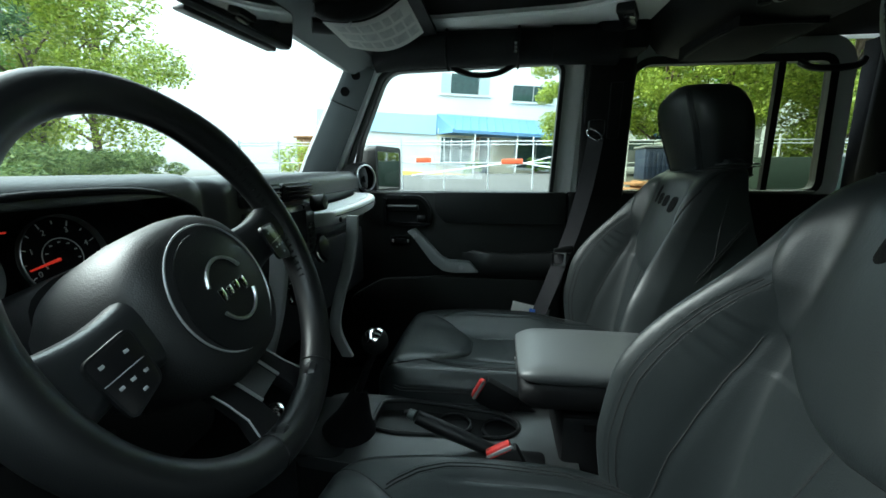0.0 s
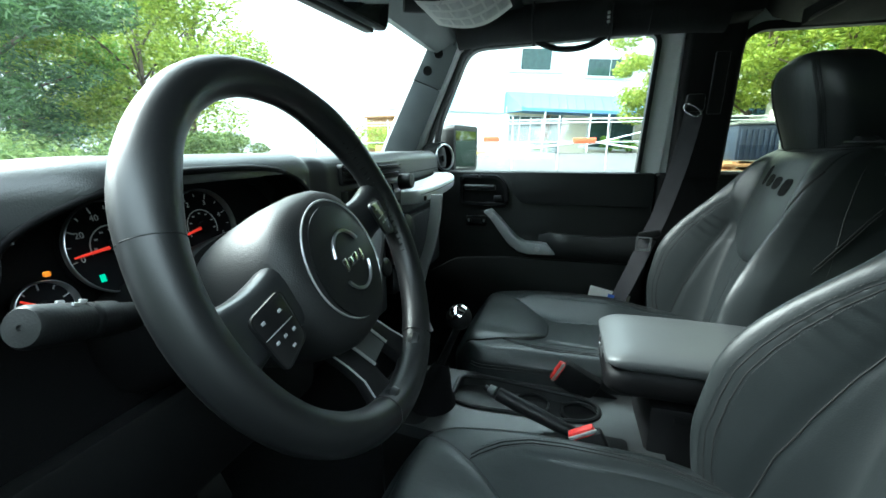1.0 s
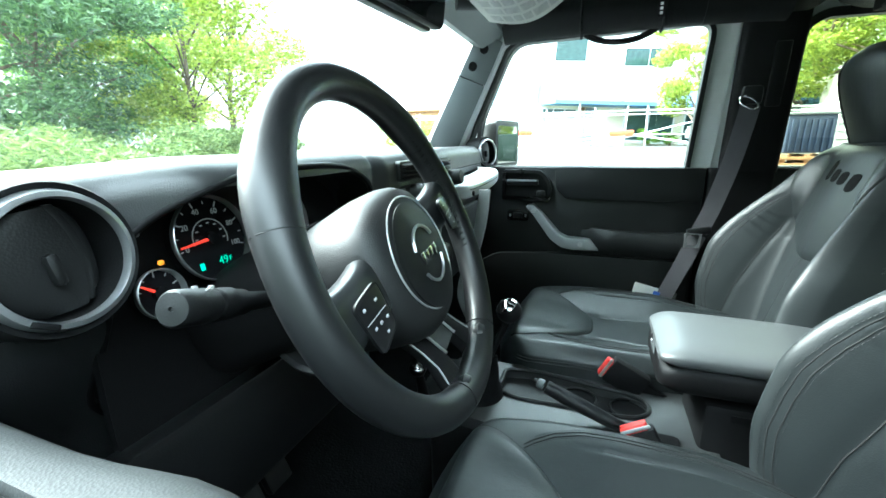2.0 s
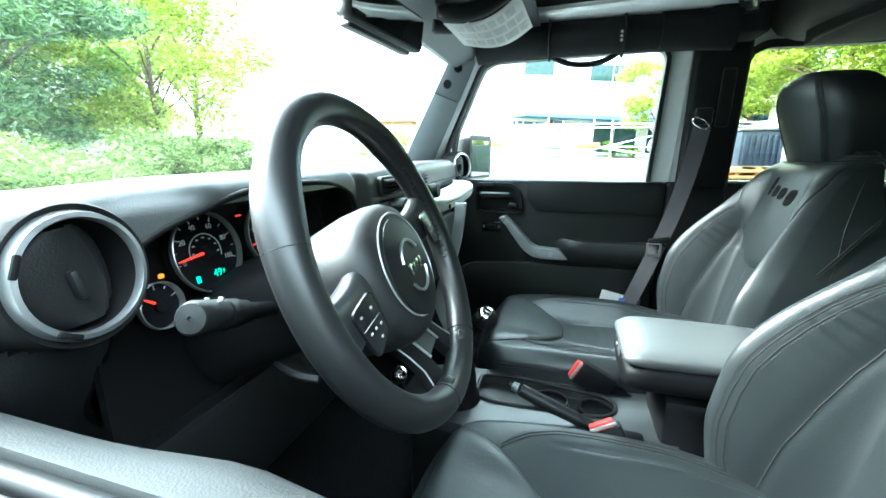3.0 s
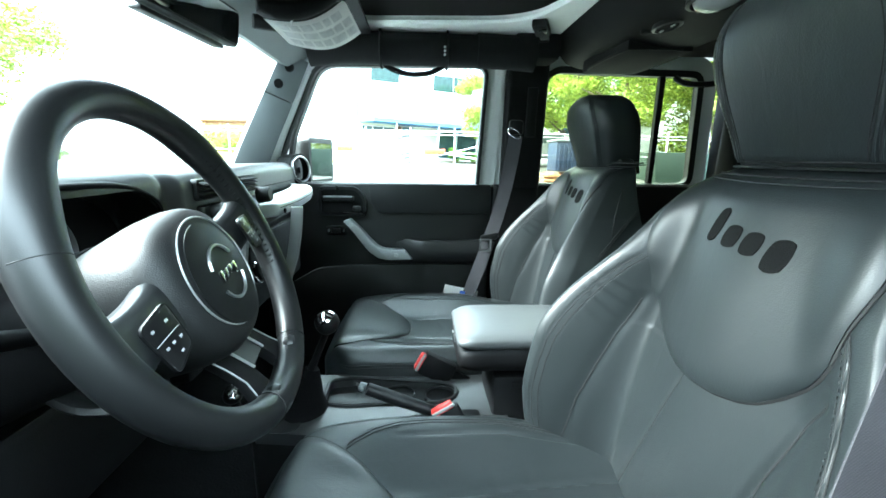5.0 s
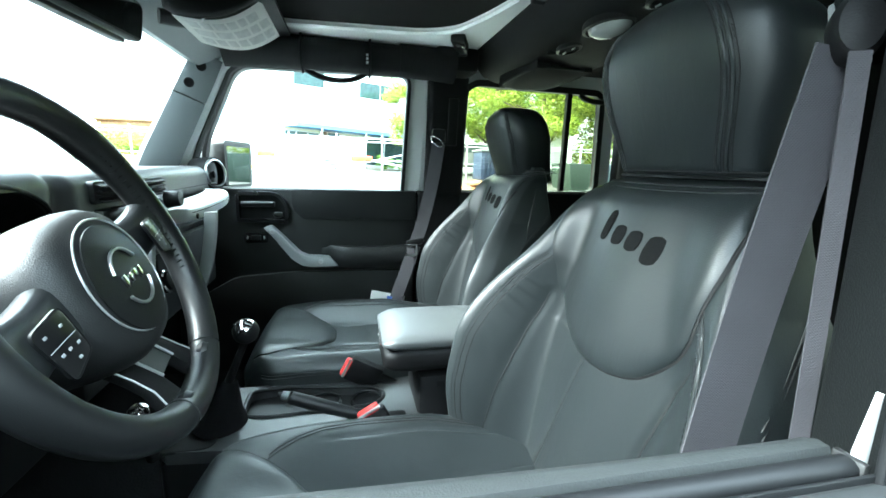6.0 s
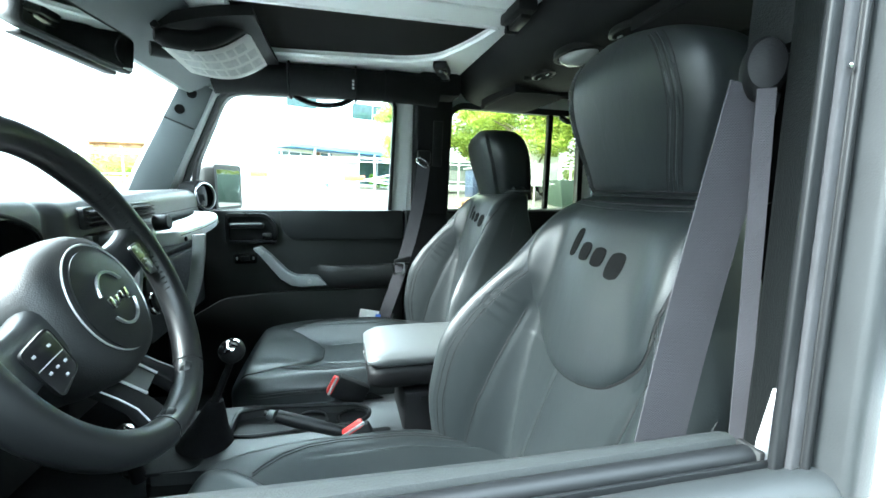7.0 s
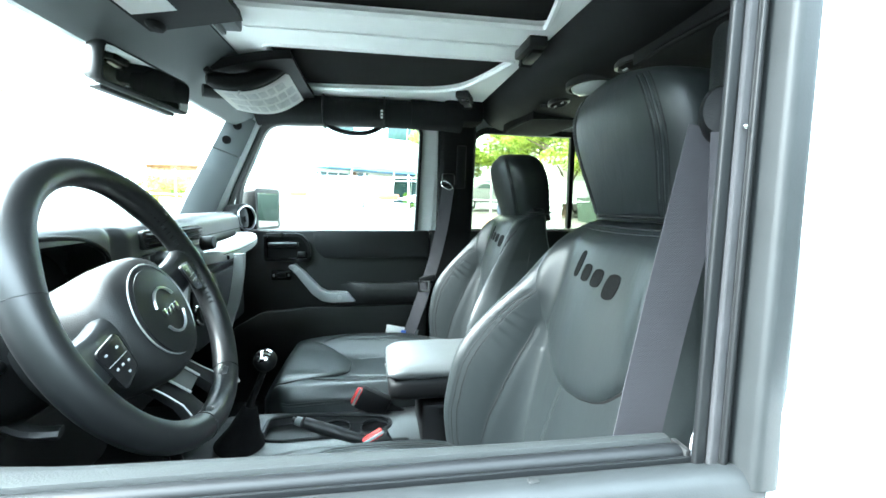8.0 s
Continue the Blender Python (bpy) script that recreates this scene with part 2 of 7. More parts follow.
def prism(poly, m, depth, bm=None, bevel=0.0, seg=2):
    """A polygon in the xy plane of m, thickened along m's z by depth."""
    one = bmesh.new()
    a = [one.verts.new(m @ V(x, y, 0)) for x, y in poly]
    b = [one.verts.new(m @ V(x, y, depth)) for x, y in poly]
    one.faces.new(a)
    one.faces.new(b[::-1])
    n = len(a)
    for i in range(n):
        one.faces.new((a[i], a[(i + 1) % n], b[(i + 1) % n], b[i]))
    if bevel > 0:
        bmesh.ops.recalc_face_normals(one, faces=one.faces[:])
        bmesh.ops.bevel(one, geom=one.edges[:] + one.verts[:], offset=bevel, segments=seg, profile=0.5, affect="EDGES", clamp_overlap=True)
    return merge(bm, one)


def ring(inner, outer, m, depth, bm=None):
    """A frame between two outlines of the same number of points."""
    bm = bm or bmesh.new()
    rows = [[bm.verts.new(m @ V(x, y, d)) for x, y in line] for line, d in ((inner, 0), (outer, 0), (outer, depth), (inner, depth))]
    n = len(inner)
    for k in range(4):
        a, b = rows[k], rows[(k + 1) % 4]
        for i in range(n):
            bm.faces.new((a[i], a[(i + 1) % n], b[(i + 1) % n], b[i]))
    return bm


def outset(poly, d):
    """A closed outline moved outwards by d (counter-clockwise outline)."""
    out, n = [], len(poly)
    area = sum(poly[i][0] * poly[(i + 1) % n][1] - poly[(i + 1) % n][0] * poly[i][1] for i in range(n))
    sgn = 1 if area > 0 else -1
    for i in range(n):
        p, q, r = V(*poly[i - 1]), V(*poly[i]), V(*poly[(i + 1) % n])
        e1, e2 = (q - p).normalized(), (r - q).normalized()
        n1, n2 = V(e1.y, -e1.x) * sgn, V(e2.y, -e2.x) * sgn
        k = (n1 + n2)
        k = k / max(k.length_squared, 0.2) * 2
        out.append((q.x + k.x * d, q.y + k.y * d))
    return out


def round_poly(poly, r, seg=5):
    """Rounds the corners of an outline; r is one radius or one per corner."""
    out, n = [], len(poly)
    for i in range(n):
        p, q, s = V(*poly[i - 1]), V(*poly[i]), V(*poly[(i + 1) % n])
        rad = r[i] if isinstance(r, (list, tuple)) else r
        a, b = (p - q), (s - q)
        rad = min(rad, a.length * 0.48, b.length * 0.48)
        a, b = q + a.normalized() * rad, q + b.normalized() * rad
        for k in range(seg + 1):
            t = k / seg
            w = a * (1 - t) ** 2 + q * 2 * t * (1 - t) + b * t * t
            out.append((w.x, w.y))
    return out


def respace(poly, n, centre):
    """n points along a closed outline, evenly by the angle about a centre inside it."""
    pts = [V(x - centre[0], y - centre[1]) for x, y in poly]
    out = []
    for k in range(n):
        a = 2 * math.pi * k / n
        d = V(math.cos(a), math.sin(a))
        best = 0.0
        for p, q in zip(pts, pts[1:] + pts[:1]):
            e = q - p
            den = d.x * e.y - d.y * e.x
            if abs(den) < 1e-12:
                continue
            r = (p.x * e.y - p.y * e.x) / den
            t = (p.x * d.y - p.y * d.x) / den
            if r > 0 and -1e-6 <= t <= 1 + 1e-6:
                best = max(best, r)
        out.append((centre[0] + d.x * best, centre[1] + d.y * best))
    return out


def smooth_line(pts, n=8, closed=False):
    """A Catmull-Rom line through the points."""
    P = [Vector(p) for p in pts]
    out, m = [], len(P)
    for i in range(m if closed else m - 1):
        if closed:
            p0, p1, p2, p3 = P[i - 1], P[i], P[(i + 1) % m], P[(i + 2) % m]
        else:
            p0, p1, p2, p3 = P[max(i - 1, 0)], P[i], P[i + 1], P[min(i + 2, m - 1)]
        for k in range(n):
            t = k / n
            out.append(0.5 * ((2 * p1) + (p2 - p0) * t + (2 * p0 - 5 * p1 + 4 * p2 - p3) * t * t + (3 * p1 - p0 - 3 * p2 + p3) * t ** 3))
    if not closed:
        out.append(P[-1])
    return out


def tube(pts, r, seg=8, closed=False, bm=None, up=(0, 0, 1), wide=1.0):
    """A round (or, with wide, flattened) bar along points; r is one radius or one per point."""
    bm = bm or bmesh.new()
    pts = [Vector(p) for p in pts]
    n, loops = len(pts), []
    for i, p in enumerate(pts):
        a = pts[i - 1] if (closed or i > 0) else p
        b = pts[(i + 1) % n] if (closed or i < n - 1) else p
        d = (b - a).normalized()
        side = d.cross(Vector(up))
        side = side.normalized() if side.length > 1e-4 else d.orthogonal().normalized()
        top = side.cross(d)
        rr = r[i] if isinstance(r, (list, tuple)) else r
        loops.append([bm.verts.new(p + (side * math.cos(2 * math.pi * k / seg) * wide + top * math.sin(2 * math.pi * k / seg)) * rr)
                      for k in range(seg)])
    for i in range(n if closed else n - 1):
        a, b = loops[i], loops[(i + 1) % n]
        for k in range(seg):
            bm.faces.new((a[k], a[(k + 1) % seg], b[(k + 1) % seg], b[k]))
    if not closed:
        bm.faces.new(loops[0])
        bm.faces.new(loops[-1][::-1])
    return bm


def loft(loops, bm=None, caps=True):
    """Skins closed loops of the same number of points."""
    bm = bm or bmesh.new()
    rows = [[bm.verts.new(p) for p in line] for line in loops]
    n = len(rows[0])
    for a, b in zip(rows, rows[1:]):
        for k in range(n):
            bm.faces.new((a[k], a[(k + 1) % n], b[(k + 1) % n], b[k]))
    if caps:
        bm.faces.new(rows[0])
        bm.faces.new(rows[-1][::-1])
    return bm


def sheet(func, nu, nv, thick, bm=None):
    """A grid func(u, v), u and v in 0..1, with a back that lies thick (a vector or a function) behind it."""
    bm = bm or bmesh.new()
    top = [[bm.verts.new(func(i / nu, j / nv)) for i in range(nu + 1)] for j in range(nv + 1)]
    off = thick if callable(thick) else (lambda u, v: Vector(thick))
    low = [[bm.verts.new(top[j][i].co + off(i / nu, j / nv)) for i in range(nu + 1)] for j in range(nv + 1)]
    for g in (top, low):
        for j in range(nv):
            for i in range(nu):
                bm.faces.new((g[j][i], g[j][i + 1], g[j + 1][i + 1], g[j + 1][i]))
    edge = [(0, i) for i in range(nu)] + [(j, nu) for j in range(nv)] + [(nv, i) for i in range(nu, 0, -1)] + [(j, 0) for j in range(nv, 0, -1)]
    for (a, b), (c, d) in zip(edge, edge[1:] + edge[:1]):
        bm.faces.new((top[a][b], top[c][d], low[c][d], low[a][b]))
    return bm


def lathe(profile, m, seg=32, bm=None, hoop=False, open_start=False):
    """Turns a profile of (radius, height) about the z of m; hoop: the profile closes on itself."""
    bm = bm or bmesh.new()
    rows = [[bm.verts.new(m @ V(r * math.cos(2 * math.pi * k / seg), r * math.sin(2 * math.pi * k / seg), h)) for k in range(seg)] for r, h in profile]
    for a, b in zip(rows, rows[1:] + (rows[:1] if hoop else [])):
        for k in range(seg):
            bm.faces.new((a[k], a[(k + 1) % seg], b[(k + 1) % seg], b[k]))
    if not hoop:
        if not open_start:
            bm.faces.new(rows[0])
        bm.faces.new(rows[-1][::-1])
    return bm


def step(a, b, x):
    t = min(max((x - a) / (b - a), 0.0), 1.0)
    return t * t * (3 - 2 * t)


def yz(x):
    """A matrix for outlines given as (y, z) on a plane of constant x; its depth runs to +x."""
    return Matrix(((0, 0, 1, x), (1, 0, 0, 0), (0, 1, 0, 0), (0, 0, 0, 1)))


def xz(y):
    """A matrix for outlines given as (x, z) on a plane of constant y; its depth runs to -y."""
    return Matrix(((1, 0, 0, 0), (0, 0, -1, y), (0, 1, 0, 0), (0, 0, 0, 1)))


def xy(z):
    """A matrix for outlines given as (x, y) on a level plane; its depth runs up."""
    return Matrix.Translation((0, 0, z))


# ---- the car's shell ----
LEAN = 0.13
BELT = 1.258


def side(x0, lean):
    """Outlines (y, z) on a car side that stands at x0 at belt height and leans inwards; depth runs to +x."""
    return Matrix(((0, -lean, 1, x0 + lean * BELT), (1, 0, 0, 0), (0, 1, 0, 0), (0, 0, 0, 1)))


FRONT_WINDOW = round_poly([(0.0, 1.252), (0.685, 1.252), (0.664, 1.402), (0.548, 1.646), (-0.016, 1.657)], [0.004, 0.004, 0.05, 0.05, 0.035])
REAR_WINDOW = round_poly([(-0.828, 1.262), (-0.238, 1.258), (-0.243, 1.622), (-0.275, 1.645), (-0.79, 1.640)], [0.03, 0.012, 0.02, 0.02, 0.03])

solid("floor", rbox((0, -0.15, 0.53), (1.46, 2.6, 0.06), 0.01), CARPET, "black carpeted car floor", "floor", kind="structure")
bm = rbox((0, 1.07, 0.86), (1.46, 0.05, 0.72), 0.01)
rbox((0, 1.06, 1.20), (1.50, 0.16, 0.05), 0.01, bm=bm)
solid("wall_front", bm, DARK, "dark bulkhead below the windscreen", "bulkhead", kind="structure")

# side walls of the footwells
for x in (0.722, -0.758):
    solid("wall_side", prism([(0.76, 0.52), (1.10, 0.52), (1.10, 1.26), (0.76, 1.26)], yz(x), 0.06), DARK, "dark footwell side trim", "wall", kind="structure")
# white bonnet ahead of the windscreen, below the line of sight
bonnet = [[V(x, y, z - 0.05 * (abs(x) / 0.7) ** 4) for x in [-0.70 + 1.40 * k / 14 for k in range(15)]] + [V(0.70, y, 0.95), V(-0.70, y, 0.95)]
          for y, z in ((1.06, 1.175), (1.2, 1.172), (1.6, 1.16), (2.0, 1.14), (2.25, 1.10), (2.32, 1.04))]
solid("bonnet", loft(bonnet), PAINT, "white painted car bonnet ahead of the windscreen", "bonnet", kind="structure")
# passenger front door
door = thing("door_1", (0.75, 0.3, 0.6), "closed white car door with black trim panel", "door", kind="structure")
panel = prism([(-0.058, 0.535), (0.80, 0.535), (0.80, 1.250), (-0.058, 1.250)], yz(0.712), 0.03, bevel=0.006)
part("trim_panel", panel, TRIM, door)
part("upper_pad", prism(round_poly([(-0.056, 1.142), (0.36, 1.142), (0.395, 1.18), (0.40, 1.2505), (-0.056, 1.2505)], 0.012), yz(0.700), 0.02, bevel=0.005), TRIM, door,
     "soft grained upper door pad")
arm = []
for k in range(21):
    y = -0.054 + 0.354 * k / 20
    out = 0.010 + 0.036 * step(1.0, 0.70, k / 20)
    zt = 1.046 - 0.010 * math.sin(k / 20 * math.pi) - (0.012 if k > 18 else 0)
    arm.append([V(0.714, y, zt), V(0.712 - out * 0.8, y, zt + 0.002), V(0.712 - out, y, zt - 0.012), V(0.712 - out, y, 0.985), V(0.712 - out * 0.7, y, 0.962), V(0.714, y, 0.956)])
part("armrest", loft(arm), TRIM, door, "padded black armrest")
part("map_pocket", prism(round_poly([(-0.05, 0.64), (0.72, 0.64), (0.72, 0.86), (0.60, 0.93), (0.40, 0.945), (-0.05, 0.945)], 0.03), yz(0.694), 0.022, bevel=0.006), TRIM, door)
bezel = round_poly([(0.583, 1.240), (0.440, 1.240), (0.408, 1.190), (0.412, 1.128), (0.583, 1.133)], [0.012, 0.03, 0.02, 0.014, 0.012])
hand_well = part("handle_well", prism(outset(bezel, -0.008), yz(0.7085), 0.01), DARK, door, "black recess of the door opener")
part("handle_bezel", ring(outset(bezel, -0.012), bezel, yz(0.690), 0.024), GLOSSY, hand_well, "gloss black handle surround")
part("opener_lever", rbox((0.694, 0.510, 1.196), (0.016, 0.112, 0.020), 0.005), PLASTIC, hand_well)
# thin silver bar stands in for the highlight along the lever
part("lever_highlight", rbox((0.685, 0.512, 1.203), (0.004, 0.104, 0.006), 0.002), SATIN, hand_well)
part("lock_button", rbox((0.698, 0.445, 1.158), (0.018, 0.030, 0.020), 0.005), GLOSSY, hand_well)
switch = part("mirror_switch", prism(round_poly([(0.562, 1.056), (0.562, 1.094), (0.486, 1.094), (0.486, 1.056)], 0.008), yz(0.701), 0.012, bevel=0.002), GLOSSY, door)
part("switch_rocker", rbox((0.6995, 0.524, 1.075), (0.008, 0.034, 0.018), 0.003), PLASTIC, switch)
for y in (0.552, 0.496):
    part("switch_mark", rbox((0.7005, y, 1.075), (0.002, 0.006, 0.010), 0.001), SATIN, switch)
pull = [(0.493, 1.114), (0.468, 1.122), (0.432, 1.088), (0.400, 1.052), (0.372, 1.022), (0.345, 1.009), (0.270, 1.007), (0.238, 0.970), (0.330, 0.967), (0.366, 0.974), (0.402, 1.000),
        (0.432, 1.040), (0.466, 1.086)]
pull_bar = part("pull_handle", prism(pull, yz(0.668), 0.042, bevel=0.004), PULL, door, "curved satin silver pull handle")
for y, z in ((0.464, 1.101), (0.300, 0.988)):
    part("handle_bolt", lathe([(0.0088, 0.0), (0.0088, 0.004), (0.0062, 0.0045), (0.0062, 0.001)], frame_of((0.6685, y, z), (-1, 0, 0)), 18), DIALRING, pull_bar, "dark-rimmed steel bolt")
part("window_seal", ring(FRONT_WINDOW, outset(FRONT_WINDOW, 0.013), side(0.722, LEAN), 0.035), RUBBER, door, "black rubber window seal")
part("window_frame", ring(outset(FRONT_WINDOW, 0.013), outset(FRONT_WINDOW, 0.072), side(0.735, LEAN), 0.04), PAINT, door, "white painted window frame")
pane = part("window_pane", prism(outset(FRONT_WINDOW, 0.006), side(0.742, LEAN), 0.004), GLASS, door, "clear side window glass")
pane.visible_shadow = False
part("outer_skin", rbox((0.80, 0.36, 0.90), (0.04, 0.90, 0.66), 0.012), PAINT, door)

# passenger rear door with its tinted window
door = thing("door_2", (0.75, -0.55, 0.6), "closed white rear car door with tinted window", "door", kind="structure")
part("trim_panel", prism([(-1.02, 0.535), (-0.135, 0.535), (-0.135, 1.247), (-1.02, 1.247)], yz(0.716), 0.03, bevel=0.006), PLASTIC, door)
part("window_seal", ring(REAR_WINDOW, outset(REAR_WINDOW, 0.022), side(0.724, LEAN), 0.03), RUBBER, door, "black rubber window seal")
part("window_frame", ring(outset(REAR_WINDOW, 0.022), outset(REAR_WINDOW, 0.075), side(0.735, LEAN), 0.04), PAINT, door, "white painted window frame")
part("division_bar", prism([(-0.690, 1.255), (-0.672, 1.255), (-0.648, 1.65), (-0.668, 1.65)], side(0.727, LEAN), 0.02), DARK, door, "black division bar")
part("belt_strip", rbox((0.722, -0.53, 1.254), (0.012, 0.60, 0.010), 0.003), SATIN, door, "pale strip along the window sill")
pane = part("window_pane", prism(outset(REAR_WINDOW, 0.006), side(0.742, LEAN), 0.004), TINT, door, "tinted rear window glass")
part("outer_skin", rbox((0.80, -0.55, 0.90), (0.04, 0.86, 0.66), 0.012), PAINT, door)

# white pillar between the two passenger doors
solid("pillar", prism([(-0.165, 1.10), (-0.0745, 1.10), (-0.0745, 1.70), (-0.165, 1.70)], side(0.744, LEAN), 0.028, bevel=0.003), PAINT, "white painted pillar between the passenger doors", "pillar", kind="structure")

# outer body: nose, rear corners and sills
bm = rbox((0, 1.62, 0.84), (1.18, 1.06, 0.56), 0.04)
for s in (1, -1):
    rbox((s * 0.70, 1.62, 0.98), (0.30, 1.00, 0.10), 0.04, bm=bm)
    rbox((s * 0.78, 0.1, 0.53), (0.08, 1.9, 0.10), 0.02, bm=bm)
    rbox((s * 0.745, -1.24, 1.05), (0.03, 0.50, 0.95), 0.015, bm=bm)
    rbox((s * 0.72, -1.12, 1.02), (0.26, 0.80, 0.08), 0.03, bm=bm)
rbox((0, -1.52, 1.08), (1.50, 0.04, 1.02), 0.015, bm=bm)
solid("body_shell", bm, PAINT, "white painted outer body of the off-road car", "car body", kind="structure")
for s in (1, -1):
    for y in (1.62, -1.12):
        wheel_ob = thing("road_wheel", (s * 0.74, y, 0.38), "black off-road tyre on a grey rim", "wheel", "road wheels")
        wm = pose(s * 0.74, y, 0.38, 0, 90, 0)
        part("tyre", lathe([(0.22, -0.11), (0.35, -0.115), (0.38, -0.09), (0.38, 0.09), (0.35, 0.115), (0.22, 0.11)], wm, 40, hoop=True), RUBBER, wheel_ob)
        part("rim", lathe([(0.225, -0.09), (0.225, 0.09), (0.16, 0.06), (0.06, 0.05), (0.002, 0.05)], wm, 32), SATIN, wheel_ob)
rbox_axle = rbox((0, 1.62, 0.38), (1.3, 0.08, 0.08), 0.02)
rbox((0, -1.12, 0.38), (1.3, 0.08, 0.08), 0.02, bm=rbox_axle)
rbox((0, 0.2, 0.47), (0.9, 3.2, 0.08), 0.02, bm=rbox_axle)
solid("chassis", rbox_axle, DARK, "dark steel chassis under the car", "chassis", kind="structure")

# rear end and the far rear quarter
bm = prism([(-1.45, 0.5), (-0.90, 0.5), (-0.90, 1.70), (-1.45, 1.70)], yz(0.66), 0.06)
bm = prism([(-1.45, 0.5), (-0.90, 0.5), (-0.90, 1.70), (-1.45, 1.70)], yz(-0.74), 0.06, bm=bm)
bm = rbox((0, -1.47, 1.1), (1.46, 0.05, 1.3), 0.01, bm=bm)
solid("wall_rear", bm, PADDING, "dark trimmed rear end of the cabin", "wall", kind="structure")

# windscreen pillar on the passenger side, with two holes in its trim
pillar = thing("windscreen_pillar", (0.6, 0.75, 1.25), "grey plastic-trimmed windscreen pillar with two holes", "pillar", kind="structure")
pn = frame_of((0.59, 0.69, 1.47), (-0.78, -0.55, -0.28), (-0.1, -0.5, 1))


def on_pillar(x, y, z):
    q = pn.inverted() @ V(x, y, z)
    return q.x, q.y


inner_edge = [on_pillar(0.553, 0.793, 1.371), on_pillar(0.555, 0.644, 1.660)]
outer_edge = [on_pillar(0.617, 0.709, 1.357), on_pillar(0.612, 0.595, 1.594), on_pillar(0.605, 0.56, 1.665)]
low_in = (inner_edge[0][0] - 0.002, inner_edge[0][1] - 0.10)
low_out = (outer_edge[0][0] + 0.002, outer_edge[0][1] - 0.10)
holes = [on_pillar(0.579, 0.628, 1.622), on_pillar(0.572, 0.663, 1.572)]
split = (on_pillar(0.561, 0.695, 1.541)[1])


def edge_at(line, y):
    pts = sorted(line, key=lambda q: q[1])
    for (x0, y0), (x1, y1) in zip(pts, pts[1:]):
        if y0 <= y <= y1:
            return x0 + (x1 - x0) * (y - y0) / (y1 - y0)
    return pts[0][0] if y < pts[0][1] else pts[-1][0]


lo, hi = [low_in] + inner_edge, [low_out] + outer_edge
poly = [(edge_at(lo, low_in[1] + (0.205 - low_in[1]) * k / 8) + 0.004, low_in[1] + (0.205 - low_in[1]) * k / 8) for k in range(9)] + \
       [(edge_at(hi, 0.205 + (low_in[1] - 0.205) * k / 8) - 0.004, 0.205 + (low_in[1] - 0.205) * k / 8) for k in range(9)]
part("backing", prism(poly, pn @ Matrix.Translation((0, 0, -0.034)), 0.030), DARK, pillar)
for name, y0, y1 in (("lower_cover", low_in[1], split - 0.0012), ("upper_cover", split + 0.0012, 0.205)):
    poly = [(edge_at(lo, y0 + (y1 - y0) * k / 6), y0 + (y1 - y0) * k / 6) for k in range(7)] + \
           [(edge_at(hi, y1 + (y0 - y1) * k / 6), y1 + (y0 - y1) * k / 6) for k in range(7)]
    part(name, prism(poly, pn @ Matrix.Translation((0, 0, -0.03)), 0.034, bevel=0.003), GREY_TRIM, pillar)
for hx, hy in holes:
    part("hole", lathe([(0.011, 0.0), (0.0145, 0.0), (0.0145, 0.0015), (0.011, 0.0018), (0.0105, 0.0005), (0.002, 0.0002)], pn @ Matrix.Translation((hx, hy, 0.0042)), 20), DARK, pillar,
         "dark round bolt hole")
part("door_seal", tube([V(0.662, 0.725, 1.24), V(0.655, 0.66, 1.42), V(0.640, 0.565, 1.62), V(0.625, 0.50, 1.668)], 0.011, 8), RUBBER, pillar)
part("outer_post", tube([V(0.69, 0.80, 1.20), V(0.665, 0.69, 1.42), V(0.645, 0.585, 1.64), V(0.62, 0.52, 1.70)], [0.035, 0.03, 0.028, 0.028], 8), PAINT, pillar, "white painted post")
# the matching pillar on the driver's side
pillar = thing("windscreen_pillar", (-0.7, 0.75, 1.25), "grey plastic-trimmed windscreen pillar", "pillar", kind="structure")
part("cover", tube([V(-0.70, 0.88, 1.20), V(-0.68, 0.76, 1.42), V(-0.65, 0.66, 1.66)], 0.036, 10), GREY_TRIM, pillar)

# windscreen and its header
bm = sheet(lambda u, v: V(-0.66 + 1.28 * u, 0.985 - 0.345 * v , 1.20 + 0.445 * v), 6, 4, (0, 0.004, 0.002))
screen = solid("window_1", bm, GLASS, "clear windscreen glass", "windscreen", kind="structure")
screen.visible_shadow = False
head = []
for k in range(13):
    x = -0.70 + 1.350 * k / 12
    head.append([V(x, 0.655, 1.628), V(x, 0.630, 1.622), V(x, 0.600, 1.640), V(x, 0.545, 1.690), V(x, 0.500, 1.728), V(x, 0.505, 1.76), V(x, 0.66, 1.70)])
solid("header", loft(head), GREY_TRIM, "grey trimmed beam above the windscreen", "header", kind="structure")

# roof: white liner with two black felt panels and a beam between them
HOLE = round_poly([(0.100, 0.425), (0.100, -0.205), (0.25, -0.172), (0.395, -0.118), (0.450, -0.03), (0.490, 0.398)], [0.03, 0.02, 0.1, 0.05, 0.08, 0.05], 4)
RIMLINE = round_poly([(0.0015, 0.520), (0.0015, -0.262), (0.30, -0.255), (0.64, -0.235), (0.69, -0.03), (0.69, 0.500)], [0.01, 0.01, 0.05, 0.03, 0.05, 0.05], 4)
bm = bmesh.new()
for s in (1, -1):
    flip = Matrix.Diagonal((s, 1, 1, 1))
    HI = [(x * s, y) for x, y in HOLE]
    HO = [(x * s, y) for x, y in RIMLINE]
    ring(HI, HO, xy(1.735), 0.03, bm)
    # rounded lip round each opening
    tube([V(x, y, 1.738) for x, y in HI], 0.008, 6, closed=True, bm=bm)
solid("ceiling", bm, ROOFWHITE, "white moulded car roof liner", "ceiling", kind="structure")
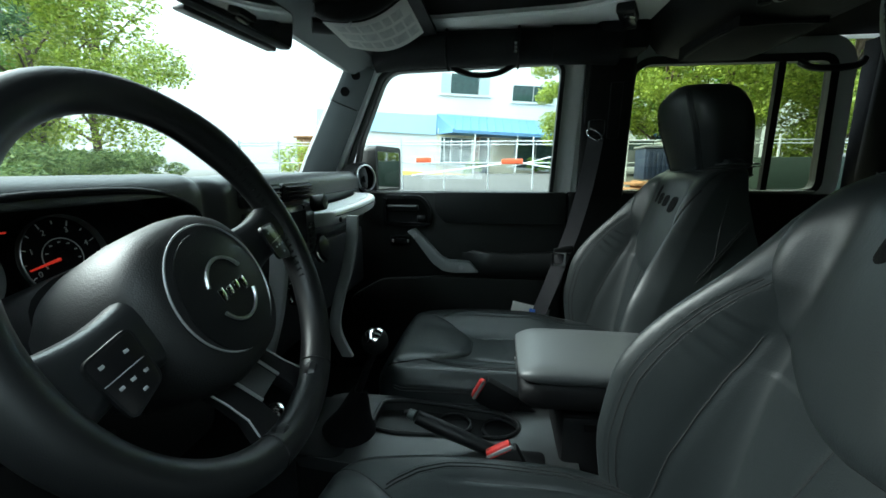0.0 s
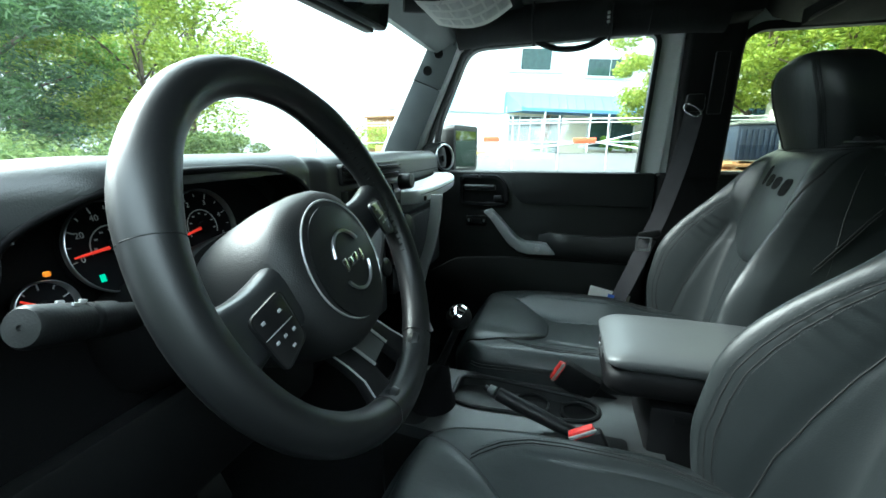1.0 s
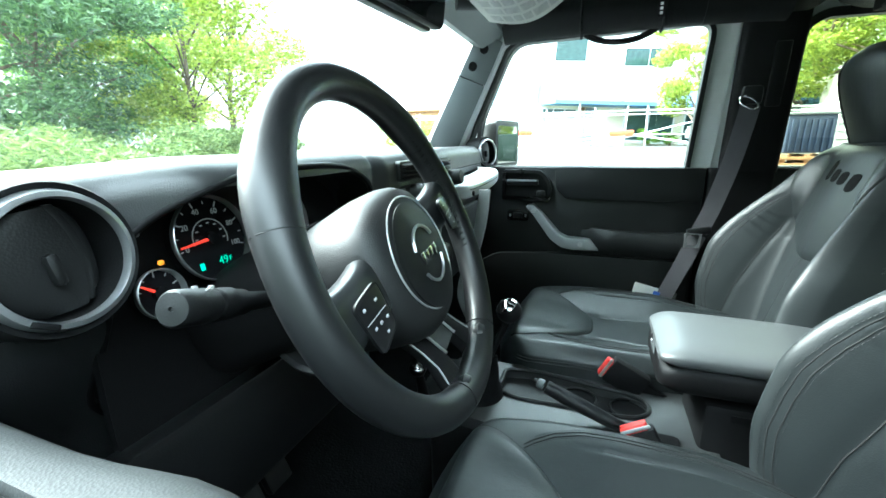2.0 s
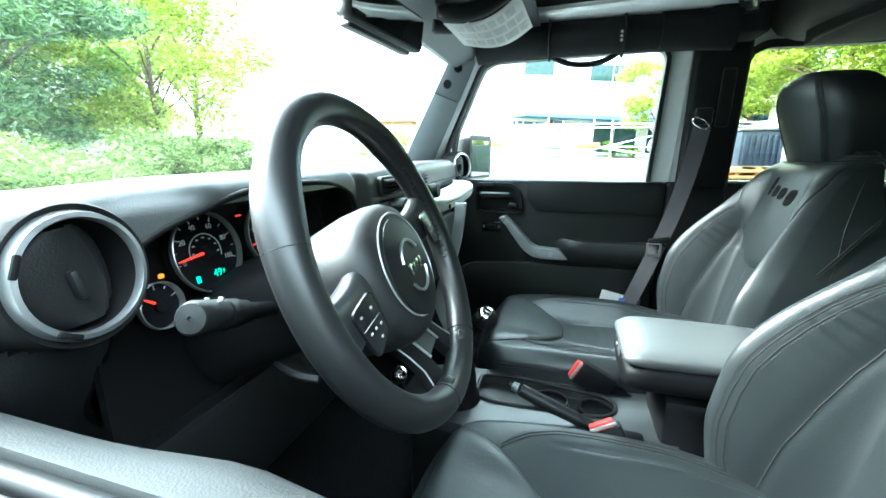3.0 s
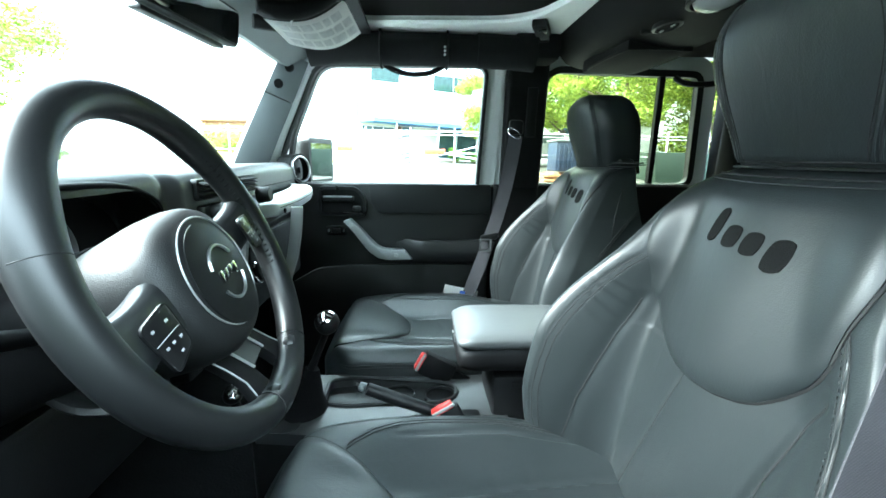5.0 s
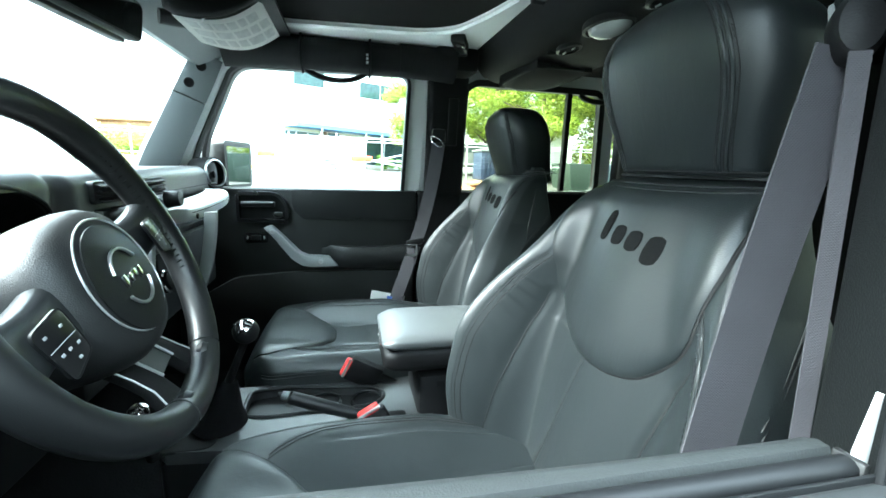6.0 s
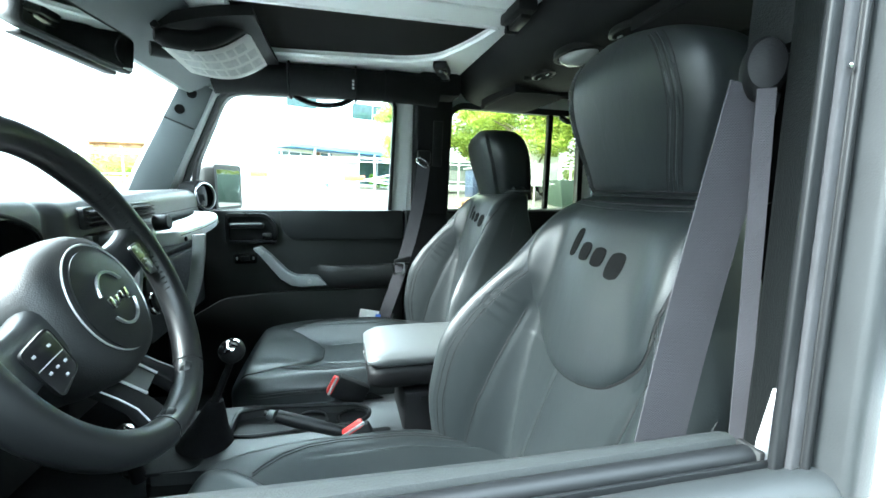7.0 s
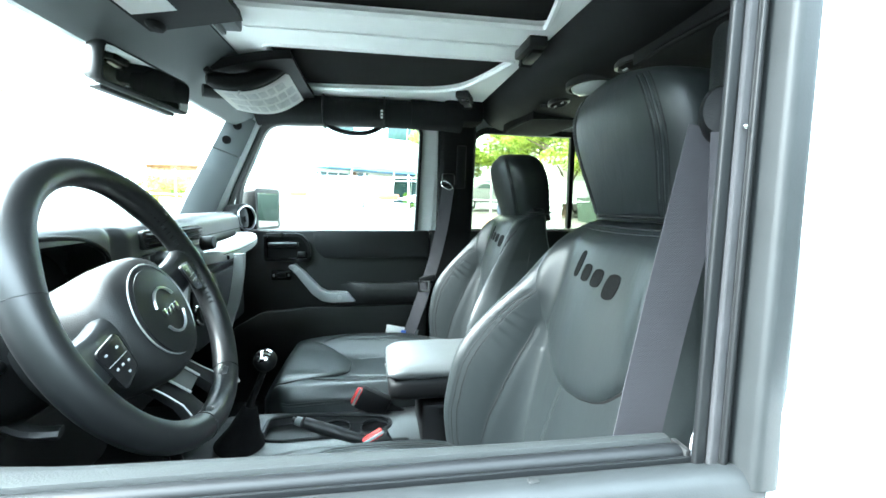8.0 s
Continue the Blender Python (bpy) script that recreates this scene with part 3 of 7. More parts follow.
for s in (1, -1):
    bm = prism([(x * s, y) for x, y in outset(HOLE, 0.01)], xy(1.752), 0.012)
    solid("ceiling_panel", bm, FELT, "black felt roof panel set in white liner", "roof panel", "roof panels", "structure")
bm = rbox((0, -0.45, 1.785), (1.40, 2.10, 0.03), 0.012)
for s in (1, -1):
    rbox((s * 0.692, -0.45, 1.752), (0.024, 2.10, 0.052), 0.006, bm=bm)
    # drip rail over the doors, added unseen to close light gaps under the roof
    rbox((s * 0.738, -0.42, 1.752), (0.090, 2.16, 0.060), 0.008, bm=bm)
rbox((0, -1.488, 1.745), (1.40, 0.024, 0.07), 0.006, bm=bm)
solid("roof", bm, PAINT, "white hard top above the cabin", "roof", kind="structure")
bm = rbox((0, -0.88, 1.72), (1.34, 1.14, 0.03), 0.008)
solid("ceiling_rear", bm, FELT, "dark rear roof liner", "ceiling", kind="structure")
# cross seam on the white beam
bm = rbox((0, 0.12, 1.7325), (0.010, 0.62, 0.004), 0.0015)
solid("trim", bm, ROOFWHITE, "raised white seam along the roof beam", "trim", kind="structure")


def roof_latch(x, y, rz):
    m = pose(x, y, 1.724, 0, 0, rz)
    ob = thing("roof_latch", (x, y, 1.724), "black plastic roof panel latch", "latch", "roof latches")
    part("body", rbox(None, (0.105, 0.045, 0.024), 0.006, m=m), PLASTIC, ob)
    part("lever", rbox(None, (0.085, 0.026, 0.012), 0.004, m=m @ pose(0.012, -0.006, -0.017, 0, 4, 0)), GLOSSY, ob)
    part("pivot", lathe([(0.009, -0.014), (0.009, 0.014)], m @ pose(0.044, -0.004, -0.020, 90, 0, 0), 12), DARK, ob)
    return ob


roof_latch(0.455, -0.145, -22)
roof_latch(-0.02, -0.20, 0)
clip = thing("visor_clip", (-0.06, 0.445, 1.72), "pale grey plastic sun visor clip", "clip")
part("body", rbox((-0.06, 0.445, 1.722), (0.060, 0.034, 0.026), 0.005), GREY_TRIM, clip)
part("hook", rbox((-0.06, 0.462, 1.706), (0.050, 0.010, 0.012), 0.003), GREY_TRIM, clip)

# padded roll bars
bar = thing("roll_bar", (0.58, -0.16, 0.6), "black padded roll bar along the door top", "roll bar")
part("side_rail", tube([V(0.565, 0.56, 1.672), V(0.570, 0.45, 1.682), V(0.575, 0.2, 1.684), V(0.578, -0.05, 1.682), V(0.580, -0.16, 1.675)], 0.050, 16), PADDING, bar)
part("upright", prism(round_poly([(0.700, -0.061), (0.76, -0.061), (0.76, -0.236), (0.700, -0.236)], 0.015), xy(0.56), 0.69, bevel=0.004), PADDING, bar)
up = []
for k in range(13):
    z = 1.24 + 0.46 * k / 12
    dx = -LEAN * (z - BELT) * 0.9
    up.append([V(x + dx, y, z) for x, y in round_poly([(0.685, -0.090), (0.745, -0.090), (0.745, -0.236), (0.685, -0.236)], 0.018, 3)])
part("upright_cover", loft(up), PADDING, bar)
part("corner_pad", rbox((0.625, -0.165, 1.700), (0.17, 0.15, 0.085), 0.02), PADDING, bar)
part("joint_sleeve", tube([V(0.575, 0.03, 1.684), V(0.578, -0.10, 1.682)], 0.053, 16), PADDING, bar)
for y in (0.135,):
    part("fabric_tag", rbox((0.524, y, 1.675), (0.003, 0.016, 0.050), 0.001, rot=(0, -10, 0)), PADDING, bar)
    for k in range(4):
        part("tag_mark", rbox((0.5215, y, 1.692 - 0.011 * k), (0.002, 0.007, 0.007), 0.001, rot=(0, -10, 0)), PAPER, bar, "pale woven mark")
grab = smooth_line([(0.585, 0.335, 1.652), (0.588, 0.315, 1.632), (0.592, 0.27, 1.616), (0.594, 0.225, 1.612), (0.592, 0.18, 1.618), (0.588, 0.14, 1.636), (0.585, 0.125, 1.655)], 4)
handle = thing("grab_handle", (0.585, 0.23, 1.65), "black webbing grab handle on the roll bar", "grab handle")
part("grip", tube(grab, 0.0085, 8, wide=1.2), PADDING, handle)
for y in (0.335, 0.125):
    part("strap", tube([V(0.578 + 0.053 * math.cos(a), y, 1.684 + 0.053 * math.sin(a)) for a in [2 * math.pi * k / 16 for k in range(16)]], 0.004, 6, closed=True, up=(0, 1, 0), wide=2.5), PADDING, handle)
bar = thing("roll_bar", (-0.62, -0.16, 0.6), "black padded roll bar beside the driver", "roll bar")
part("side_rail", tube([V(-0.60, 0.56, 1.672), V(-0.61, 0.2, 1.684), V(-0.61, -0.16, 1.675)], 0.045, 14), PADDING, bar)
up = []
for k in range(15):
    z = 0.60 + 1.10 * k / 14
    rise = max(z - 1.204, 0)
    xi, xo, yf, yo = -0.679 + 0.077 * rise, -0.7560 + 0.035 * rise, -0.133 - 0.075 * rise, -0.088 - 0.07 * rise
    up.append([V(x, y, z) for x, y in round_poly([(xo, yo), (xi, yf), (xi, -0.42), (xo, -0.42)], 0.010, 3)])
part("upright_cover", loft(up), PILLAR, bar, "dark grey moulded pillar cover")

# overhead bar with speakers and dome lamp behind the seats
sound = thing("overhead_speaker_bar", (0, -0.35, 1.62), "black moulded overhead bar with speakers and lamp", "speaker bar")
prof = [(-0.232, 1.735), (-0.255, 1.690), (-0.285, 1.655), (-0.330, 1.640), (-0.43, 1.628), (-0.50, 1.635), (-0.535, 1.67), (-0.535, 1.74)]
rows = []
for k in range(25):
    x = -0.64 + 1.28 * k / 24
    e = abs(x) / 0.64
    drop = 0.012 * step(0.45, 0.8, e)
    rows.append([V(x, y, z + (drop if 0 < i < 6 else 0)) for i, (y, z) in enumerate(prof)])
part("moulding", loft(rows), OVERHEAD, sound)
for s in (1, -1):
    sp = part("speaker_pod", sheet(lambda u, v: V(s * 0.40 + 0.15 * (u * 2 - 1), -0.40 + 0.085 * (v * 2 - 1), 1.622 - 0.010 * (1 - abs(2 * u - 1) ** 4) * (1 - abs(2 * v - 1) ** 4)), 14, 10, (0, 0, 0.04)),
              PADDING, sound, "speaker cover")
    part("speaker_rim", tube([V(s * 0.40 + 0.155 * math.copysign(abs(math.cos(a)) ** 0.5, math.cos(a)), -0.40 + 0.09 * math.copysign(abs(math.sin(a)) ** 0.5, math.sin(a)), 1.625)
                              for a in [2 * math.pi * k / 40 for k in range(40)]], 0.004, 6, closed=True), OVERHEAD, sp)
dome = part("dome_lamp", lathe([(0.062, 0.012), (0.060, -0.002), (0.052, -0.012), (0.03, -0.02), (0.004, -0.023)], pose(-0.05, -0.335, 1.642) @ Matrix.Diagonal((1.0, 0.62, 1, 1)), 28), LENS, sound, "clear dome lamp lens")
part("lamp_collar", lathe([(0.072, 0.010), (0.072, -0.004), (0.062, -0.006), (0.061, 0.008)], pose(-0.05, -0.335, 1.642) @ Matrix.Diagonal((1.0, 0.66, 1, 1)), 28, hoop=True), PLASTIC, dome)
for x in (0.115, -0.215):
    tw = part("tweeter", lathe([(0.040, 0.010), (0.040, -0.004), (0.032, -0.006), (0.030, 0.002), (0.010, 0.001)], pose(x, -0.335, 1.640) @ Matrix.Diagonal((1.2, 0.6, 1, 1)), 22), GLOSSY, sound)
    # two small silver bars stand in for glints on the gloss ring
    for d in (-0.022, 0.022):
        part("tweeter_glint", rbox((x + d, -0.335, 1.634), (0.014, 0.004, 0.003), 0.001), SATIN, tw)
part("clip", lathe([(0.012, 0.006), (0.012, -0.006), (0.006, -0.008)], pose(0.175, -0.318, 1.644), 12), DARK, sound)

# rear grab handle over the passenger rear window
handle = thing("grab_handle", (0.62, -0.72, 1.60), "black grab handle above the rear window", "grab handle")
part("grip", tube(smooth_line([(0.64, -0.68, 1.632), (0.62, -0.70, 1.612), (0.61, -0.75, 1.606), (0.61, -0.81, 1.612), (0.63, -0.84, 1.632)], 4), 0.010, 8), PLASTIC, handle)
bar = thing("roll_bar", (0.62, -0.93, 0.6), "black padded rear roll bar", "roll bar")
part("upright_cover", tube([V(0.66, -0.95, 0.6), V(0.655, -0.94, 1.3), V(0.61, -0.92, 1.70)], 0.045, 12), PADDING, bar)

# driver's door, window wound down, very slightly ajar
AJAR = 0.016


def skew(bm, out=0.0035):
    for v in bm.verts:
        v.co.x -= AJAR * (0.33 - v.co.y) + out
    return bm


door = thing("door_3", (-0.80, 0.3, 0.6), "white driver's door with its window wound down", "door", kind="structure")
pad = []
for k in range(41):
    y = -0.038 + 0.86 * k / 40
    b = 0.011 * step(0.02, 0.36, y) * (1 - step(0.62, 0.75, y)) + 0.009 * math.exp(-((y - 0.405) / 0.045) ** 2)
    sec = [(-0.733 + b, 1.06), (-0.727 + b, 1.15), (-0.724 + b, 1.183), (-0.7255 + b, 1.195), (-0.730 + b * 0.8, 1.2030), (-0.7365 + b * 0.5, 1.2065), (-0.7425, 1.2065), (-0.7440, 1.203), (-0.7445, 1.06)]
    pad.append([V(x, y, z) for x, z in sec])
part("upper_pad", skew(loft(pad), 0.002), PADVINYL, door, "grained grey-black door pad below the window")
part("trim_panel", skew(prism([(-0.058, 0.535), (0.82, 0.535), (0.82, 1.10), (-0.058, 1.10)], yz(-0.742), 0.012, bevel=0.004)), PLASTIC, door)
part("inner_seal", skew(tube([V(-0.7495, -0.0375, 1.2010), V(-0.7495, 0.80, 1.2010)], 0.0062, 12)), SEALGREY, door, "grey rubber window wiper strip")
part("seal_end", skew(rbox((-0.7495, -0.0395, 1.1990), (0.015, 0.004, 0.016), 0.001)), RUBBER, door)
part("glass_slot", skew(rbox((-0.7570, 0.385, 1.180), (0.006, 0.86, 0.03), 0.001)), RUBBER, door)
part("outer_lip", skew(rbox((-0.7600, 0.382, 1.2010), (0.0022, 0.85, 0.008), 0.0008)), SEALGREY, door, "thin bright seal lip")
part("outer_wiper", skew(rbox((-0.7618, 0.382, 1.1975), (0.0016, 0.85, 0.008), 0.0004)), RUBBER, door)
skin = []
for k in range(31):
    y = -0.0700 + 0.90 * k / 30
    skin.append([V(x, y, z) for x, z in [(-0.760, 0.56), (-0.760, 1.196), (-0.770, 1.199), (-0.7785, 1.198), (-0.7845, 1.190), (-0.789, 1.17), (-0.797, 0.95), (-0.790, 0.56)]])
part("outer_skin", skew(loft(skin)), PAINT, door, "white painted outer door panel")
cap = [[V(x, y + e * (1.2 - z), z) for x, z in [(-0.7622, 1.190), (-0.7628, 1.2020), (-0.7700, 1.2042), (-0.7770, 1.2032), (-0.7812, 1.1990), (-0.7860, 1.186), (-0.7895, 1.168), (-0.784, 1.165), (-0.772, 1.188)]] for y, e in ((-0.0735, 0.5), (0.84, 0.0))]
part("belt_moulding", skew(loft(cap)), POSTGREY, door, "weathered grey belt moulding")
DW = round_poly([(-0.078, 1.20), (0.685, 1.20), (0.664, 1.402), (0.548, 1.646), (-0.090, 1.657)], [0.004, 0.004, 0.05, 0.05, 0.03])


def post(y0, y1, x0, x1, r=0.0016, z0=1.196, z1=1.70):
    """One strip of the window post; x0 inner, x1 outer face, both at the sill."""
    sec = round_poly([(x0, y0), (x0, y1), (x1, y1), (x1, y0)], r, 3)
    return loft([[V(x + 0.06 * (z - 1.206), y - 0.06 * (z - 1.206), z) for x, y in sec] for z in (z0, z1)])


part("run_channel_lip", post(-0.0456, -0.0380, -0.7690, -0.7738, 0.0018), SEALGREY, door, "pale grey lip of the glass channel")
part("run_channel", post(-0.0524, -0.0458, -0.7675, -0.7765), FELTGREY, door, "dark felted glass channel")
part("channel_seam", post(-0.0527, -0.0523, -0.770, -0.7768, 0.0001), RUBBER, door)
part("channel_flange", post(-0.0564, -0.0526, -0.7675, -0.7795), SEALGREY, door)
part("frame_gap", post(-0.0602, -0.0566, -0.7675, -0.7740), RUBBER, door)
# shade on the white post is put into its grey colour
part("frame_post", post(-0.0790, -0.0604, -0.7675, -0.7945, 0.0055), POSTGREY, door, "window post with its white paint darkened to shade grey")
part("door_seal", post(-0.0785, -0.0640, -0.7560, -0.7670, 0.002), RUBBER, door, "black rubber door seal")
part("frame_bolt", lathe([(0.0013, 0.0), (0.0013, 0.001), (0.0006, 0.0014)], frame_of((-0.7650, -0.0610, 1.412), (-1, 0.2, 0.1)), 14), CHROME, door, "small bright screw")
part("window_frame", ring(outset(DW, 0.012), outset(DW, 0.05), side(-0.765, -LEAN), 0.012), RUBBER, door)
for x, y, w in ((-0.7695, -0.0475, 0.009), (-0.7745, -0.0540, 0.008), (-0.7770, 0.070, 0.007)):
    part("drain_spot", rbox((x, y, 1.2042), (0.004, w, 0.0014), 0.0005, rot=(0, -6, 8)), RUBBER, door)
# white sill jamb between pillar trim and door
solid("door_jamb", prism([(-0.0640, 0.60), (-0.0535, 0.60), (-0.0540, 1.203), (-0.0615, 1.235), (-0.0630, 1.235)], yz(-0.7535), 0.003, bevel=0.0004), PAINT, "white painted jamb of the driver's doorway", "door jamb", kind="structure")

# driver-side rear door
door = thing("door_4", (-0.80, -0.6, 0.6), "white rear car door beside the driver's door", "door", kind="structure")
part("outer_skin", rbox((-0.795, -0.567, 0.91), (0.06, 0.98, 0.68), 0.006), PAINT, door)
RW = round_poly([(-0.95, 1.262), (-0.27, 1.262), (-0.275, 1.64), (-0.92, 1.64)], 0.03)
part("window_frame", ring(RW, outset(RW, 0.178), side(-0.790, -LEAN), 0.035), PAINT, door, "white painted window frame")
pane = part("window_pane", prism(outset(RW, 0.006), side(-0.800, -LEAN), 0.004), TINT, door, "tinted rear window glass")
part("trim_panel", prism([(-1.02, 0.535), (-0.26, 0.535), (-0.26, 1.25), (-1.02, 1.25)], yz(-0.755), 0.03), PLASTIC, door)


# ---- seats ----
SX = -0.380          # middle of the driver's seat
PASSENGER = (0.745, -0.062)
WORN = 0.30          # the driver's outer bolster is flattened by use


def along(table, x):
    """Value of a smooth-edged table of (x, value) pairs, x rising."""
    if x <= table[0][0]:
        return table[0][1]
    for (x0, y0), (x1, y1) in zip(table, table[1:]):
        if x <= x1:
            return y0 + (y1 - y0) * (x - x0) / (x1 - x0)
    return table[-1][1]


def dent(d, width, depth):
    return -depth * math.exp(-(d / width) ** 2) if abs(d) < 4 * width else 0.0


def back_plane(z):
    return -0.207 + (1.255 - z) * 0.215 + 0.012 * math.sin((z - 0.8) / 0.55 * math.pi)


def back_half(z):
    t = (z - 0.78) / (1.345 - 0.78)
    return 0.232 + 0.026 * math.sin(min(t * 1.35, 1) * math.pi) - 0.066 * step(0.50, 1.0, t) - 0.006 * step(0.90, 1, t) - 0.034 * step(0.93, 1.0, t) ** 2


SIDE_CREASE = ((0.77, 0.179), (0.93, 0.177), (1.00, 0.171), (1.066, 0.162), (1.135, 0.146))
MIDDLE_SEAM = ((0.78, 0.106), (0.828, 0.094), (0.963, 0.050), (1.069, 0.018))
OUTER_CREASE = ((0.77, 0.084), (0.90, 0.100), (1.009, 0.119), (1.042, 0.127), (1.094, 0.141), (1.125, 0.158))
BOLSTER_SEAM = ((0.80, 0.193), (0.875, 0.207), (0.93, 0.212), (0.985, 0.213), (1.03, 0.210), (1.076, 0.203), (1.11, 0.194), (1.145, 0.181), (1.175, 0.166), (1.206, 0.145))
# short folds in the bolster leather: x and z of the middle, half length, lean, depth
FOLDS = [(0.172, 1.125, 0.030, 0.9, 0.0022), (0.180, 1.108, 0.034, 1.0, 0.0026), (0.186, 1.090, 0.026, 1.1, 0.0018), (0.164, 1.142, 0.022, 0.8, 0.0020),
         (0.190, 1.066, 0.022, 1.3, 0.0014), (0.194, 1.040, 0.026, 1.35, 0.0010), (0.189, 1.000, 0.030, 1.45, 0.0009), (0.200, 0.955, 0.030, 1.5, 0.0009)]


def back_front(dx, z):
    """The front of the backrest: flat middle, side bolsters that swell forward."""
    w = back_half(z)
    a = abs(dx) / w
    t = (z - 0.78) / 0.565
    swell = 0.125 * (1 - step(0.42, 0.98, t)) * (0.75 + 0.25 * step(0.0, 0.3, t)) + 0.028 * (1 - step(0.85, 1.0, t))
    b = step(0.50, 0.90, a) * swell * (WORN if dx < 0 else 1.0)
    roll = 0.050 * max(a - 0.89, 0) ** 2 / 0.0121 * (0.35 + 0.65 * swell / 0.135)
    mid = 0.006 * math.cos(dx / 0.13 * math.pi) if abs(dx) < 0.13 else -0.006
    top = -0.035 * step(0.90, 1.0, t) ** 2
    return back_plane(z) + b - roll + mid + top


def back_detail(dx, z):
    """Seams, puffed panels and folds of the leather on the backrest."""
    q = abs(dx)
    d = 0.0
    if z < 1.14:
        d += dent(q - along(SIDE_CREASE if dx > 0 else OUTER_CREASE, z), 0.0060, 0.0055) * step(1.150, 1.120, z)
    if z < 1.085 and dx > 0:
        m = along(MIDDLE_SEAM, z)
        d += dent(q - m, 0.0030, 0.0026) * step(1.082, 1.06, z)
        c = along(SIDE_CREASE, z)
        if m < q < c:
            d += 0.0022 * math.sin(math.pi * (q - m) / (c - m))
    if 0.80 < z < 1.21:
        s = q - along(BOLSTER_SEAM, z)
        d += dent(s, 0.0016, 0.0022) + dent(s + 0.0065, 0.0016, 0.0018)
    if dx > 0:
        for fx, fz, half, lean, depth in FOLDS:
            ex, ez = math.cos(lean), math.sin(lean)
            p, r = (q - fx) * ex + (z - fz) * ez, -(q - fx) * ez + (z - fz) * ex
            if abs(p) < half and abs(r) < 0.016:
                d += (dent(r, 0.0030, depth) - 0.6 * dent(r - 0.0055, 0.0030, depth)) * (1 - (p / half) ** 2)
    return d


def seat_back_loop(z):
    w = back_half(z)
    t = (z - 0.78) / 0.565
    pts = []
    for k in range(181):
        dx = -w + 2 * w * k / 180
        pts.append(V(SX + dx, back_front(dx, z) + back_detail(dx, z), z))
    yb = back_plane(z) - 0.155 + 0.06 * step(0.6, 1, t)
    for k in range(13):
        dx = w - 2 * w * k / 12
        e = abs(dx) / w
        pts.append(V(SX + dx * 0.97, yb + 0.03 * e ** 4, z))
    return pts


PANEL_TOP = 1.336
PANEL_LOW = ((0.0, 1.064), (0.25, 1.0665), (0.45, 1.074), (0.60, 1.084), (0.75, 1.099), (0.88, 1.117), (0.95, 1.131), (1.0, 1.150))


def panel_low(s):
    return along(PANEL_LOW, abs(s)) + 0.012 * step(-0.5, -1.0, s)


def panel_half(z, s=1):
    return (0.137 if s > 0 else 0.148) + 0.014 * step(1.16, 1.26, z) - 0.016 * step(1.28, 1.345, z)


def panel_at(s, v, lift=0.0):
    """A point of the raised shield on the upper backrest, s in -1..1, v from its lower edge up."""
    z = panel_low(s) + (PANEL_TOP - panel_low(s)) * v
    dx = s * panel_half(z, s)
    edge = (1 - abs(s) ** 12) * (1 - (1 - v) ** 16) * (1 - v ** 12)
    y = back_front(dx, z) + 0.004 + 0.013 * edge + lift
    return V(SX + dx, y, z)


def panel_xz(dx, z, lift=0.0):
    s = dx / panel_half(z, dx)
    return panel_at(s, (z - panel_low(s)) / (PANEL_TOP - panel_low(s)), lift)


def stitch_line(name, pts, parent, r=0.0013, mat=None):
    return part(name, tube(pts, r * 0.75, 5), mat or STITCH, parent)


def stitches(name, pts, parent, length=0.0042, gap=0.0026, r=0.0007):
    """A run of small thread stitches along a line, as one mesh."""
    bm, run = bmesh.new(), 0.0
    for p, q in zip(pts, pts[1:]):
        n = (q - p).length
        k = 0.0
        while k < n:
            a = (run + k) % (length + gap)
            if a < 0.001 and k + length < n + 0.003:
                tube([p.lerp(q, k / n), p.lerp(q, min((k + length) / n, 1.0))], r, 4, bm=bm)
            k += 0.0006
        run += n
    return part(name, bm, STITCH, parent, "row of dark thread stitches")


def fine(line, n):
    return [line(k / n) for k in range(n + 1)]


